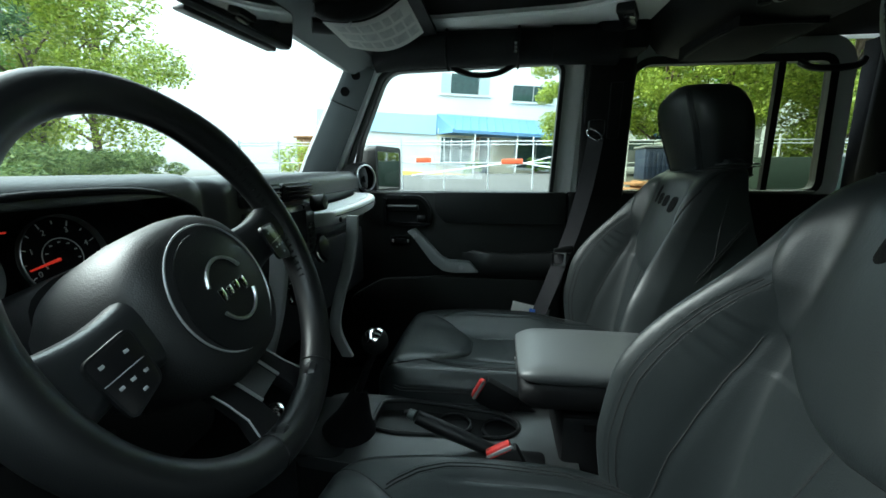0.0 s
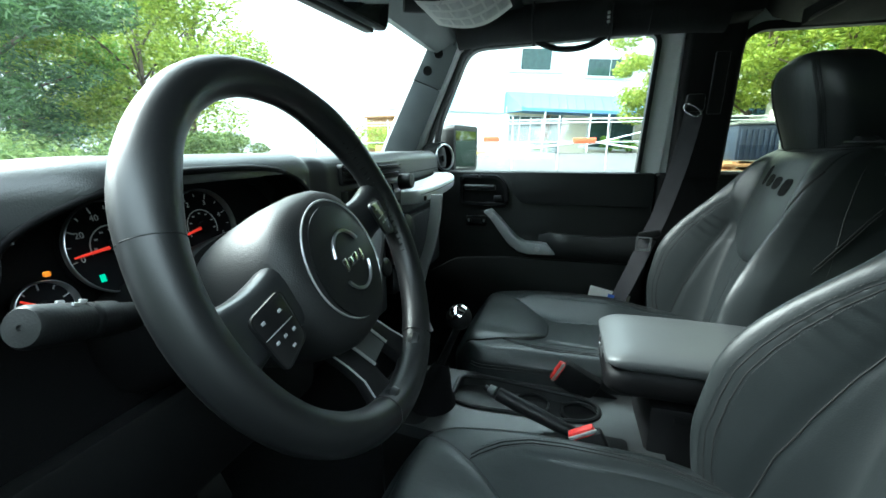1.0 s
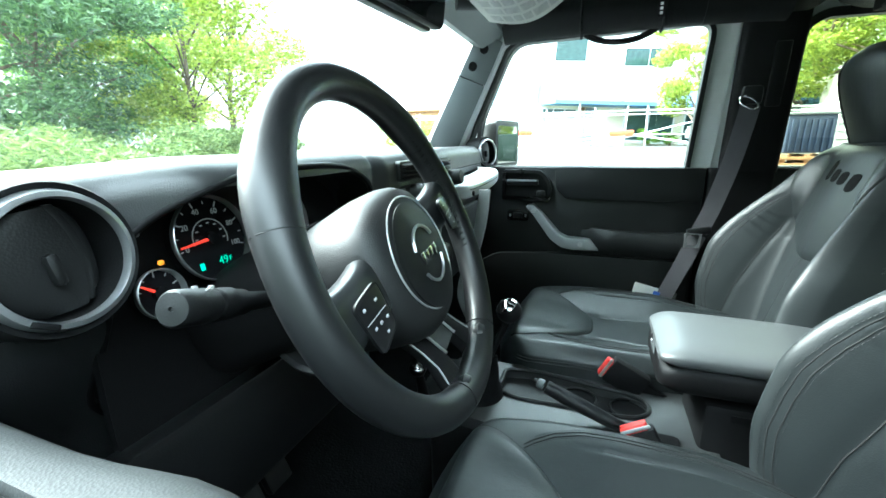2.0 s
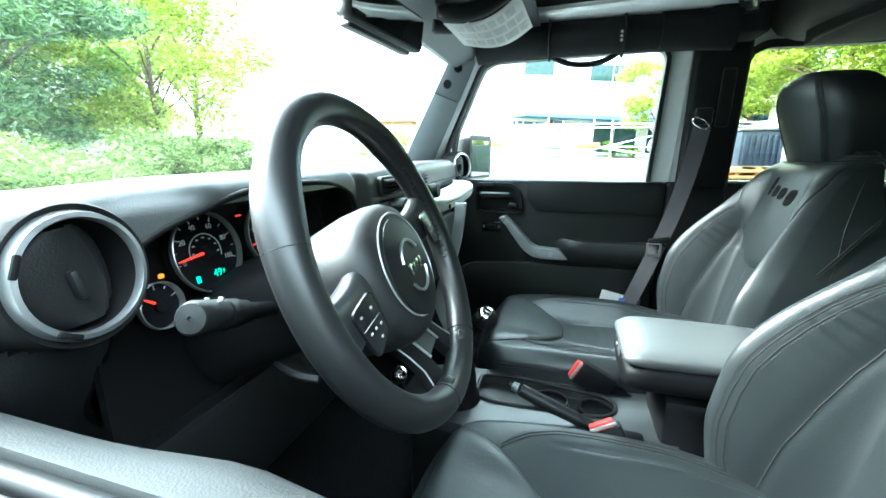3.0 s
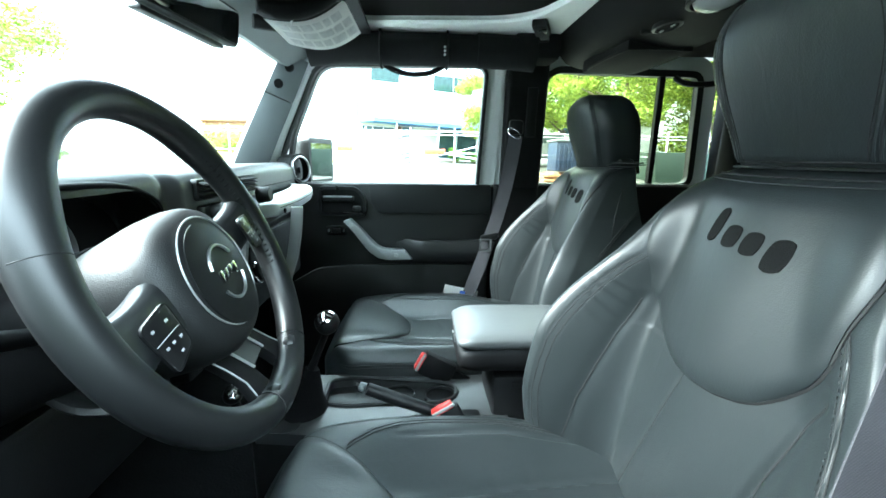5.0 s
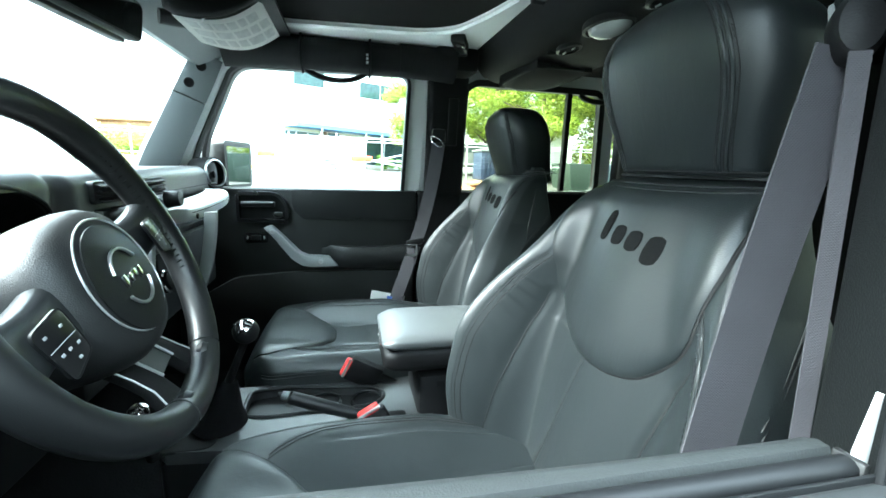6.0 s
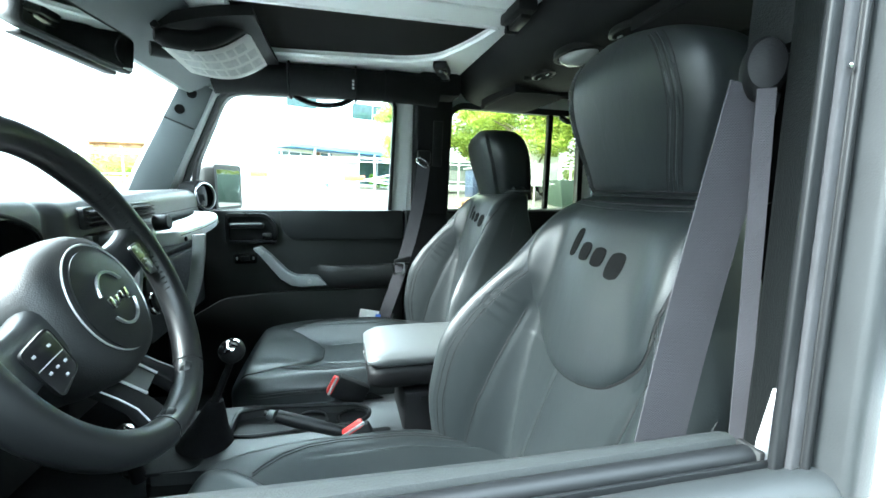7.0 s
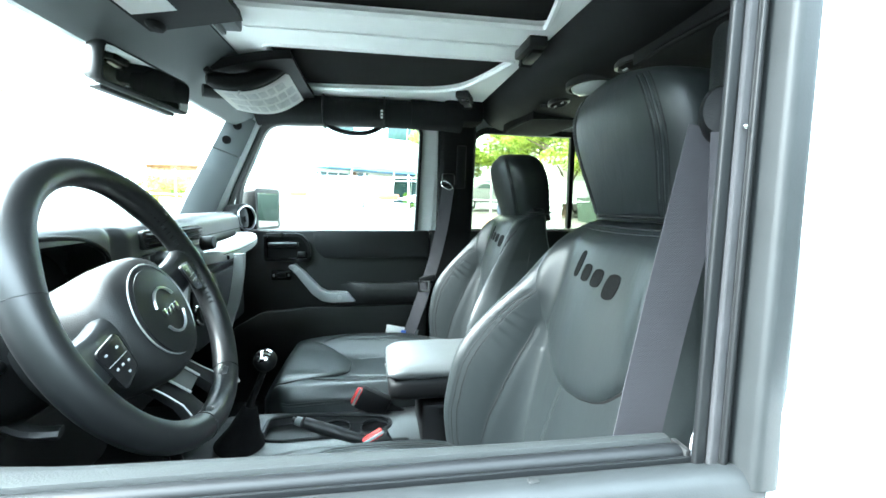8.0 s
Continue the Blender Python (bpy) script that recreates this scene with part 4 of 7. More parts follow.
def front_seat(slide=0.0):
    """One front seat; slide moves its cushion forward against the backrest."""
    ob = thing("front_seat", (SX, 0.2, 0.56), "black leather front seat with embroidered mark and tall headrest", "seat", "front seats")
    zs = [0.770] + [0.78 + 0.565 * k / 150 for k in range(151)] + [1.350]
    loops = [seat_back_loop(min(max(z, 0.78), 1.345)) for z in zs]
    for i in (0, -1):
        c = sum(loops[i], V(0, 0, 0)) / len(loops[i])
        loops[i] = [c + (p - c) * 0.9 + V(0, 0, -0.010 if i == 0 else 0.006) for p in loops[i]]
    back = part("backrest", loft(loops), LEATHER, ob)
    part("upper_panel", sheet(lambda u, v: panel_at(u * 2 - 1, v ** 1.25), 56, 44, lambda u, v: V(0, -0.016, 0)), LEATHER, back, "raised shield-shaped upper panel")
    edge = [panel_at(1, 1 - k / 20, -0.004) for k in range(6, 20)] + [panel_at(1 - 2 * k / 60, 0.0, -0.004) for k in range(61)] + [panel_at(-1, k / 20, -0.004) for k in range(1, 15)]
    part("panel_seam", tube(edge, 0.0030, 6), SEAM, back, "dark seam round the shield")
    # embroidered mark: four plain rounded shapes
    for dx, zc, w, h, lean in ((0.043, 1.2650, 0.0105, 0.0230, -0.28), (0.011, 1.2550, 0.0135, 0.0145, -0.2), (-0.022, 1.2515, 0.0135, 0.0145, -0.2), (-0.058, 1.2445, 0.0145, 0.0195, -0.2)):
        def shape(u, v, dx=dx, zc=zc, w=w, h=h, lean=lean):
            a, b = 2 * u - 1, 2 * v - 1
            a, b = a * math.sqrt(1 - 0.36 * b * b), b * math.sqrt(1 - 0.36 * a * a)
            return panel_xz(dx + a * w + lean * b * h, zc + b * h, 0.0009)
        part("stitched_mark", sheet(shape, 8, 10, (0, -0.003, 0)), LOGO, back, "dark embroidered shape")
    for s in (1, -1):
        def on_back(x, z, lift=0.0008):
            return V(SX + s * x, back_front(s * x, z) + lift, z)
        for off in (-0.0032, 0.0097):
            stitches("bolster_stitching", fine(lambda k: on_back(along(BOLSTER_SEAM, 0.815 + 0.385 * k) - off, 0.815 + 0.385 * k), 70), back, r=0.0005)
        crease = SIDE_CREASE if s > 0 else OUTER_CREASE
        part("side_crease", tube(fine(lambda k: on_back(along(crease, 0.78 + 0.345 * k), 0.78 + 0.345 * k, -0.0052), 50), 0.0011, 5), SEAM, back)
        if s > 0:
            part("middle_seam", tube(fine(lambda k: on_back(along(MIDDLE_SEAM, 0.79 + 0.275 * k), 0.79 + 0.275 * k, -0.0022), 50), 0.0008, 5), SEAM, back)
        for off in (0.0, 0.0065):
            part("bolster_seam", tube(fine(lambda k: on_back(along(BOLSTER_SEAM, 0.81 + 0.39 * k) - off, 0.81 + 0.39 * k, -0.0014), 60), 0.0011, 5), SEAM, back)
        line = []
        for k in range(25):
            z = 0.84 + 0.50 * k / 24
            line.append(V(SX + s * (back_half(z) * 0.985), back_plane(z) - 0.045 + 0.03 * (1 - k / 24), z))
        stitch_line("side_seam", line, back, 0.0014)
        # double seam that rises over the outer side of the backrest
        for off in (0.0, 0.009):
            line = []
            for k in range(17):
                z = 1.10 + 0.11 * k / 16 + off
                line.append(V(SX + s * (back_half(z) * 0.988 + 0.001), back_plane(z) - 0.005 - 0.085 * k / 16, z))
            stitch_line("flank_seam", line, back, 0.0016)
    # headrest: leans forward, narrows towards its foot
    def rest_loop(z, grow=0.0, n=64):
        t = (z - 1.342) / 0.213
        u = min(max((z - 1.452) / 0.1045, 0.0), 1.0)
        hw = (0.124 + 0.031 * step(0.0, 0.60, t)) * (1 - min(u, 0.985) ** 3.0) ** (1 / 3.0) + grow
        foot = step(0.0, 0.05, t)
        front = -0.236 + 0.060 * t - 0.030 * u ** 4 - 0.006 * (1 - foot)
        rear = -0.352 + 0.040 * t + 0.022 * u ** 3
        yc, d = (front + rear) / 2, (front - rear) / 2 + grow
        loop = []
        for q in range(n):
            a = 2 * math.pi * q / n
            cx, sy = math.cos(a), math.sin(a)
            loop.append(V(SX + hw * (0.97 + 0.03 * foot) * math.copysign(abs(cx) ** 0.46, cx), yc + d * math.copysign(abs(sy) ** 0.50, sy) + 0.007 * (1 - abs(cx)) * (sy > 0), z))
        return loop

    levels = [1.342 + 0.2145 * (k / 48) for k in range(47)] + [1.342 + 0.2145 * q for q in (0.972, 0.986, 0.995, 1.0)]
    rest = part("headrest", loft([rest_loop(z) for z in levels]), LEATHER, ob)
    # stitched strip down each front corner
    for s in (1, -1):
        def corner(k, off, lift, s=s):
            z = 1.346 + 0.194 * k
            loop = rest_loop(z, lift, 256)[:65][::-1]          # from the middle of the front to the side
            run, goal = 0.0, (0.70 + 0.05 * (1 - k)) * (loop[-1].x - SX) + off
            p = loop[-1]
            for e, f in zip(loop, loop[1:]):
                n = (f - e).length
                if run + n >= goal:
                    p = e.lerp(f, (goal - run) / n)
                    break
                run += n
            return p if s > 0 else V(2 * SX - p.x, p.y, p.z)
        for off in (-0.0042, 0.0042):
            part("corner_ridge", tube(fine(lambda k: corner(k, off, 0.0000), 40), 0.0020, 6), LEATHER, rest, "raised leather ridge")
        for off in (-0.0098, 0.0, 0.0098):
            part("corner_seam", tube(fine(lambda k: corner(k, off, 0.0002), 40), 0.0007, 5), SEAM, rest)
        for off in (-0.0078, 0.0078):
            stitches("corner_stitching", fine(lambda k: corner(k, off, 0.0016), 40), rest, 0.0040, 0.0028, 0.00065)
    part("headrest_foot_seam", tube(rest_loop(1.3465, 0.0012), 0.0016, 5, closed=True), SEAM, rest)
    for v, r in ((1.0, 0.0020), (0.972, 0.0013), (0.945, 0.0010)):
        part("collar_seam", tube([panel_at(-1 + 2 * k / 30, v, 0.001 + 0.002 * (v < 1)) + V(0, 0, 0.004 * (v == 1.0)) for k in range(31)], r, 5), SEAM if v == 0.972 else STITCH, back)
    # cushion: dished between the side bolsters
    Y0, Y1 = -0.120 - slide, 0.475

    def cushion(u, v, lift=0.0):
        a = 2 * u - 1
        y = Y0 + (Y1 - Y0) * v
        f = (y + 0.090) / 0.565
        hw = 0.235 + 0.020 * math.sin(min(max(f, 0), 1) * math.pi) - 0.045 * step(0.80, 1.0, f) ** 2
        q = abs(a)
        low = 0.822 + 0.024 * step(0.50, 0.90, f)
        high = 0.866 - 0.012 * step(0.60, 1.0, f) - 0.020 * step(0.30, 0.0, f)
        z = low + (high - low) * step(0.30, 0.80, q) - 0.030 * max(q - 0.84, 0) ** 2 / 0.0256
        z -= 0.060 * max(f - 0.90, 0) ** 2 / 0.0100
        z += dent(q - along(((0.0, 0.40), (0.56, 0.27)), f), 0.014, 0.0028) * step(0.60, 0.5, f) + dent(q - 0.70, 0.014, 0.0030) * step(0.66, 0.5, f)
        for k in range(3):
            z += dent(f - 0.16 - 0.11 * k - 0.12 * q, 0.012, 0.0008) * step(0.62, 0.42, q)
        return V(SX + a * hw, y - 0.02 * q ** 3 * step(0.7, 1, f) + slide, z + lift)

    cush = part("cushion", sheet(lambda u, v: cushion(u, v), 120, 90, lambda u, v: V(0, 0, -(cushion(u, v).z - 0.735))), LEATHER, ob)

    def insert(u, v, lift=0.0):
        # a shield that narrows to a blunt tip at the rear
        a = (2 * u - 1) * (0.29 + 0.55 * v ** 0.85)
        f = 0.572 + 0.368 * v + 0.050 * (1 - v) ** 3 * abs(2 * u - 1) ** 4
        vv = (f * 0.565 - 0.090 - Y0) / (Y1 - Y0)
        e = (1 - abs(2 * u - 1) ** 8) * (1 - (1 - v) ** 9) * (1 - v ** 14)
        return cushion(0.5 + a * 0.5, vv) + V(0, 0, 0.002 + 0.013 * e + lift)

    part("cushion_insert", sheet(lambda u, v: insert(u, v), 40, 40, (0, 0, -0.014)), LEATHER, cush, "padded leather insert at the cushion front")
    rim = [insert(k / 20, 0, -0.002) for k in range(21)]
    part("insert_seam", tube([insert(0, 1 - k / 30, -0.002) for k in range(30)] + rim + [insert(1, k / 30, -0.002) for k in range(1, 31)], 0.0028, 6), SEAM, cush)
    SEAMLINE = ((0.06, 0.76), (0.30, 0.79), (0.50, 0.80), (0.60, 0.785), (0.68, 0.73), (0.74, 0.65), (0.78, 0.57))
    for s in (1, -1):
        def on_seat(f, off, lift, s=s):
            return cushion(0.5 + s * 0.5 * (along(SEAMLINE, f) + off), (f * 0.565 - 0.090 - Y0) / (Y1 - Y0), lift)
        for off in (0.0, 0.030):
            part("cushion_seam", tube(fine(lambda k: on_seat(0.06 + 0.70 * k, off, 0.0002), 60), 0.0013, 5), SEAM, cush)
        for off in (-0.020, 0.050):
            stitches("cushion_stitching", fine(lambda k: on_seat(0.06 + 0.68 * k, off, 0.0006), 60), cush, r=0.0005)
        for drop in (0.004, 0.012):
            part("side_piping", tube(fine(lambda k: cushion(0.5 + s * 0.5, 0.10 + 0.82 * k, -drop) + V(s * 0.0006, 0, 0), 40), 0.0013, 5), STITCH, cush)
    part("cushion_skirt", prism(round_poly([(SX - 0.240, -0.08 + slide), (SX + 0.240, -0.08 + slide), (SX + 0.23, 0.45 + slide), (SX - 0.23, 0.45 + slide)], 0.04), xy(0.655), 0.10, bevel=0.01), LEATHER, ob)
    part("seat_base", rbox((SX, 0.17 + slide, 0.61), (0.40, 0.42, 0.12), 0.01), DARK, ob)
    for s in (1, -1):
        part("seat_rail", rbox((SX + s * 0.17, 0.18 + slide, 0.565), (0.03, 0.5, 0.02), 0.004), DARK, ob)
    part("recline_lever", rbox((SX + 0.242, 0.02 + slide, 0.80), (0.010, 0.06, 0.018), 0.004), DARK, ob)
    return ob


seat = front_seat()
WORN = 0.75
other = front_seat(0.072)
other.location = (SX + PASSENGER[0], 0.2 + PASSENGER[1], 0.56)
for piece in other.children:
    if piece.name.startswith("headrest"):
        piece.scale.x = 0.93
        piece.location.z -= 0.031          # this headrest is pushed further down


# ---- steering wheel and column ----
WC, WT = V(-0.430, 0.4414, 1.2380), 0.413
WN = V(0.025 * math.cos(WT), -math.cos(WT), math.sin(WT)).normalized()
WM = frame_of(WC, WN) @ Matrix.Rotation(radians(11.5), 4, "Z")          # x to the car's right seen from the seat, y up the wheel, z towards the driver


def wp(x, y, z=0.0):
    return WM @ V(x, y, z)


wheel = thing("steering_wheel", WC, "black leather steering wheel with silver accents", "steering wheel")
RM, RR = 0.1712, 0.0175
rim_pts = [wp(RM * math.cos(a), RM * math.sin(a)) for a in [2 * math.pi * k / 96 for k in range(96)]]
grip_r = []
for k in range(96):
    a = 360 * k / 96
    g = sum(math.exp(-((((a - c + 180) % 360) - 180) / 13) ** 2) for c in (38, 142))
    grip_r.append(RR + 0.0022 * g)
rim = part("rim", tube(rim_pts, grip_r, 20, closed=True, up=WN), RIM, wheel, "leather-wrapped rim")
for a in (38 - 12, 180 - 38 + 12, -68, 248):
    a = radians(a)
    d = V(-math.sin(a), math.cos(a), 0)
    c = V(RM * math.cos(a), RM * math.sin(a), 0)
    loop = []
    for k in range(20):
        q = 2 * math.pi * k / 20
        loop.append(WM @ (c + (c.normalized() * math.cos(q) + V(0, 0, 1) * math.sin(q)) * (RR + 0.0007)))
    part("rim_seam", tube(loop, 0.0006, 5, closed=True, up=WN), SEAM, rim)
for s in (1,):
    # stitching on the inside of the rim at the grip
    for k in range(22):
        a = radians(-28 + 62 * k / 21)
        r = RM - RR * 0.96
        p = wp(s * r * math.cos(a), r * math.sin(a), 0.003)
        q = wp(s * r * math.cos(a + 0.012), r * math.sin(a + 0.012), 0.0095)
        part("stitch", tube([p, q], 0.0010, 4), SEAM, rim)
# hub: deep domed cover
hub = []
for k, (f, h) in enumerate(((0.86, -0.110), (0.94, -0.085), (1.00, -0.045), (1.0, -0.020), (0.97, -0.006), (0.90, 0.004), (0.76, 0.010), (0.5, 0.013), (0.2, 0.014))):
    loop = []
    for q in range(48):
        a = 2 * math.pi * q / 48
        x, y = math.cos(a), math.sin(a)
        px_, py_ = 0.085 * math.copysign(abs(x) ** 0.78, x), 0.080 * math.copysign(abs(y) ** 0.78, y)
        px_ *= 1.0 - 0.10 * (y < 0) * abs(y)
        loop.append(wp(px_ * f, py_ * f - 0.021, h))
    hub.append(loop)
part("hub_cover", loft(hub), HUB, wheel, "grained hub cover")
part("hub_ring", tube([wp(0.0625 * math.cos(a), 0.0605 * math.sin(a) - 0.017, 0.0118) for a in [2 * math.pi * k / 60 for k in range(60)]], 0.0010, 6, closed=True, up=WN), SATIN, wheel, "thin silver oval ring")
disc = part("hub_disc", lathe([(0.055, 0.0), (0.055, 0.0015), (0.045, 0.0035), (0.02, 0.005), (0.002, 0.0052)], WM @ pose(0, -0.021, 0.0118) @ Matrix.Diagonal((1, 1.05, 1, 1)), 48), PLASTIC, wheel)
for a0, a1 in ((25, 155), (205, 335)):
    part("badge_arc", tube([wp(0.0285 * math.cos(radians(a0 + (a1 - a0) * k / 24)), 0.030 * math.sin(radians(a0 + (a1 - a0) * k / 24)) - 0.021, 0.0180) for k in range(25)], 0.0018, 6, up=WN), VENTSILVER, wheel, "chrome arc of the badge")
for k in range(4):
    x = -0.0165 + 0.011 * k
    part("badge_bar", rbox(None, (0.0075, 0.013 if k in (0, 3) else 0.0095, 0.003), 0.001, m=WM @ pose(x, -0.020 if k == 0 else (-0.024 if k == 3 else -0.021), 0.0182)), CHROME, disc, "raised chrome mark")
# side spokes with button pads
for s in (1, -1):
    sp = []
    for k in range(13):
        t = k / 12
        x = s * (0.060 + 0.108 * t)
        hw = 0.033 - 0.007 * math.sin(t * math.pi) - 0.002 * t
        zc = -0.012 + 0.010 * t
        dy = -0.010 + 0.006 * t
        sp.append([wp(x, dy + hw * math.copysign(abs(math.cos(2 * math.pi * q / 20)) ** 0.7, math.cos(2 * math.pi * q / 20)), zc - 0.004 + 0.015 * math.copysign(abs(math.sin(2 * math.pi * q / 20)) ** 0.7, math.sin(2 * math.pi * q / 20))) for q in range(20)])
    spoke = part("side_spoke", loft(sp), SPOKE, wheel)
    pm = WM @ pose(s * 0.122, -0.017, 0.0070, 0, s * 5, 0)
    outline = round_poly([(-0.017, -0.018), (0.014, -0.026), (0.017, 0.019), (-0.020, 0.022)] if s > 0 else [(-0.014, -0.026), (0.017, -0.018), (0.020, 0.022), (-0.017, 0.019)], 0.006)
    pad_ob = part("button_pad", prism(outline, pm, 0.004, bevel=0.001), GLOSSY, wheel, "gloss black button pad")
    part("pad_frame", ring(outset(outline, -0.0004), outset(outline, 0.0012), pm @ Matrix.Translation((0, 0, 0.0010)), 0.0030), PLASTIC, pad_ob)
    part("pad_divider", rbox(None, (0.031, 0.0006, 0.0008), 0.0002, m=pm @ pose(0, 0.001, 0.0044)), SATIN, pad_ob)
    for bx, by in ((-0.009, 0.012), (0.009, 0.011), (-0.008, -0.006), (0.003, -0.016), (0.011, -0.007), (0.001, -0.006)):
        part("button_mark", rbox(None, (0.0036, 0.0024, 0.0006), 0.0003, m=pm @ pose(bx, by, 0.0042)), KEYMARK, pad_ob, "pale button symbol")
# lower twin spokes: blades that rise from under the hub to the rim, with silver edges and a grey insert between them
RAMP = ((-0.070, -0.040), (-0.090, -0.031), (-0.110, -0.021), (-0.130, -0.012), (-0.150, -0.006), (-0.168, -0.002))
for s in (1, -1):
    rows = []
    for y, h in RAMP:
        x0, x1 = 0.0185 + 0.10 * max(-0.125 - y, 0), 0.044 + 0.42 * max(-0.125 - y, 0)
        sec = round_poly([(x0, h), (x1, h - 0.003), (x1 - 0.002, h - 0.016), (x0, h - 0.016)], 0.003, 2)
        rows.append([wp(s * x, y, q) for x, q in sec])
    low = part("lower_spoke", loft(rows), DARK, wheel)
    part("spoke_line", tube([wp(s * 0.0195, y, h + 0.0006) for y, h in RAMP[1:4]], 0.0017, 8), VENTSILVER, low, "bright silver accent line")
    part("spoke_line", tube([wp(s * (0.0425 + 0.40 * max(-0.125 - y, 0)), y, h - 0.0022) for y, h in RAMP[1:]], 0.0009, 6), SATIN, low, "thin silver edge line")
    part("rim_gather", lathe([(0.0125, -0.004), (0.0150, 0.002), (0.0125, 0.008), (0.006, 0.011)], WM @ pose(s * 0.047, -0.1585, 0.001, 20, 0, 0), 16), RIM, low, "gathered leather at the rim")
web = [[wp(x, y, h - d) for x, d in ((-0.0178, 0.0015), (0.0178, 0.0015), (0.0178, 0.012), (-0.0178, 0.012))] for y, h in RAMP[1:4]]
part("lower_web", loft(web), MATGREY, wheel, "grey insert between the lower spokes")

column = thing("steering_column", WC - WN * 0.09, "black steering column shroud with indicator stalk", "steering column")
cl = []
for k in range(9):
    t = k / 8
    c = WC - WN * (0.10 + 0.16 * t)
    loop = []
    for q in range(28):
        a = 2 * math.pi * q / 28
        x, y = math.cos(a), math.sin(a)
        loop.append(c + (WM.to_3x3() @ V((0.066 + 0.008 * t) * math.copysign(abs(x) ** 0.6, x), (0.058 + 0.006 * t) * math.copysign(abs(y) ** 0.6, y) - 0.004, 0)))
    cl.append(loop)
part("shroud", loft(cl), DARK, column)
tip = V(-0.640, 0.505, 1.236)
root = WC - WN * 0.125 + V(-0.060, 0, -0.004)
d = (root - tip).normalized()
sm = frame_of(tip, -d)
stalk = part("stalk", lathe([(0.0012, -0.0006), (0.0018, 0.0008), (0.0108, 0.000), (0.0128, -0.003), (0.0128, -0.034), (0.0120, -0.038), (0.0120, -0.050), (0.0128, -0.054), (0.0128, -0.066), (0.0110, -0.070), (0.0110, -0.086), (0.0085, -0.090), (0.008, -(root - tip).length)], sm, 26), PLASTIC, column,
             "indicator stalk with round end")
part("stalk_ring", lathe([(0.0120, -0.041), (0.0127, -0.042), (0.0127, -0.047), (0.0120, -0.048)], sm, 24, hoop=True), DARK, stalk)
for k in range(5):
    a = radians(60 + 22 * k)
    part("stalk_mark", rbox(None, (0.006, 0.0016, 0.004), 0.0005, m=sm @ Matrix.Rotation(a, 4, "Z") @ pose(0.0127, 0, -0.028 - 0.011 * (k % 2), 0, 90, 0)), MARK, stalk, "pale printed symbol with added glow")
tip2 = V(-0.25, 0.50, 1.235)
lock = part("ignition_lock", lathe([(0.0185, -0.030), (0.0185, 0.0), (0.0160, 0.004), (0.0120, 0.004), (0.0110, 0.001), (0.0006, 0.001)], frame_of(WC - WN * 0.098 + V(0.052, 0, -0.052), V(0.35, -0.9, 0.25)), 26), GLOSSY, column, "gloss black ignition lock")
part("lock_ring", lathe([(0.0112, 0.002), (0.0128, 0.0055), (0.0148, 0.0055), (0.0155, 0.002)], frame_of(WC - WN * 0.098 + V(0.052, 0, -0.052), V(0.35, -0.9, 0.25)), 26, hoop=True), CHROME, lock, "bright lock ring")
part("key", rbox(None, (0.0035, 0.017, 0.020), 0.0012, m=frame_of(WC - WN * 0.098 + V(0.052, 0, -0.052), V(0.35, -0.9, 0.25)) @ pose(0, 0, 0.010, 0, 0, 25)), CHROME, lock, "steel key in the lock")
part("wiper_stalk", tube([WC - WN * 0.105 + V(0.06, 0, 0), tip2], [0.010, 0.014], 12), PLASTIC, column)
part("tilt_lever", tube(smooth_line([(-0.46, 0.60, 1.115), (-0.475, 0.55, 1.10), (-0.47, 0.52, 1.095)], 4), 0.007, 8, wide=1.5), PLASTIC, column)


# ---- dashboard ----
def recess(x, z):
    """How deep the instrument hollow lies at a place of the dash face, 0 to 1."""
    q = (abs((x + 0.392) / 0.205) ** 3.0 + abs((z - 1.160) / 0.152) ** 3.0) ** (1 / 3.0)
    v = math.hypot(x + 0.634, z - 1.252) / 0.060
    return max(1 - step(0.90, 0.97, q), 0.45 * (1 - step(0.86, 0.95, v)))


def centre_bulge(x):
    return step(-0.20, -0.165, x) * (1 - step(0.13, 0.165, x))


def dash_hump(x):
    return step(-0.60, -0.50, x) * (1 - step(-0.235, -0.16, x))


def dash_front(x):
    return 0.625 + 0.024 * (1 - step(-0.60, -0.52, x)) - 0.030 * dash_hump(x) - 0.030 * centre_bulge(x) + 0.015 * step(0.2, 0.6, x)


def dash(u, v):
    x = -0.735 + 1.42 * u
    hump = dash_hump(x)
    zt = 1.318 + 0.008 * hump + 0.006 * step(-0.25, 0.0, x)
    yf = dash_front(x)
    if v < 0.30:
        t = v / 0.30
        y = 1.03 + (yf + 0.035 - 1.03) * t
        return V(x, y, 1.275 + (zt - 1.275) * step(0.0, 0.95, t))
    if v < 0.42:
        a = (v - 0.30) / 0.12 * math.pi / 2
        return V(x, yf + 0.035 - 0.035 * math.sin(a), zt - 0.030 + 0.030 * math.cos(a))
    t = (v - 0.42) / 0.58
    z = zt - 0.030 - t * (zt - 0.030 - 0.93)
    y = yf + 0.13 * step(1.215, 0.99, z)
    y += 0.115 * recess(x, z)
    y += 0.055 * step(0.17, 0.19, x) * (1 - step(0.60, 0.63, x)) * step(1.150, 1.165, z) * (1 - step(1.232, 1.246, z))
    return V(x, y, z)


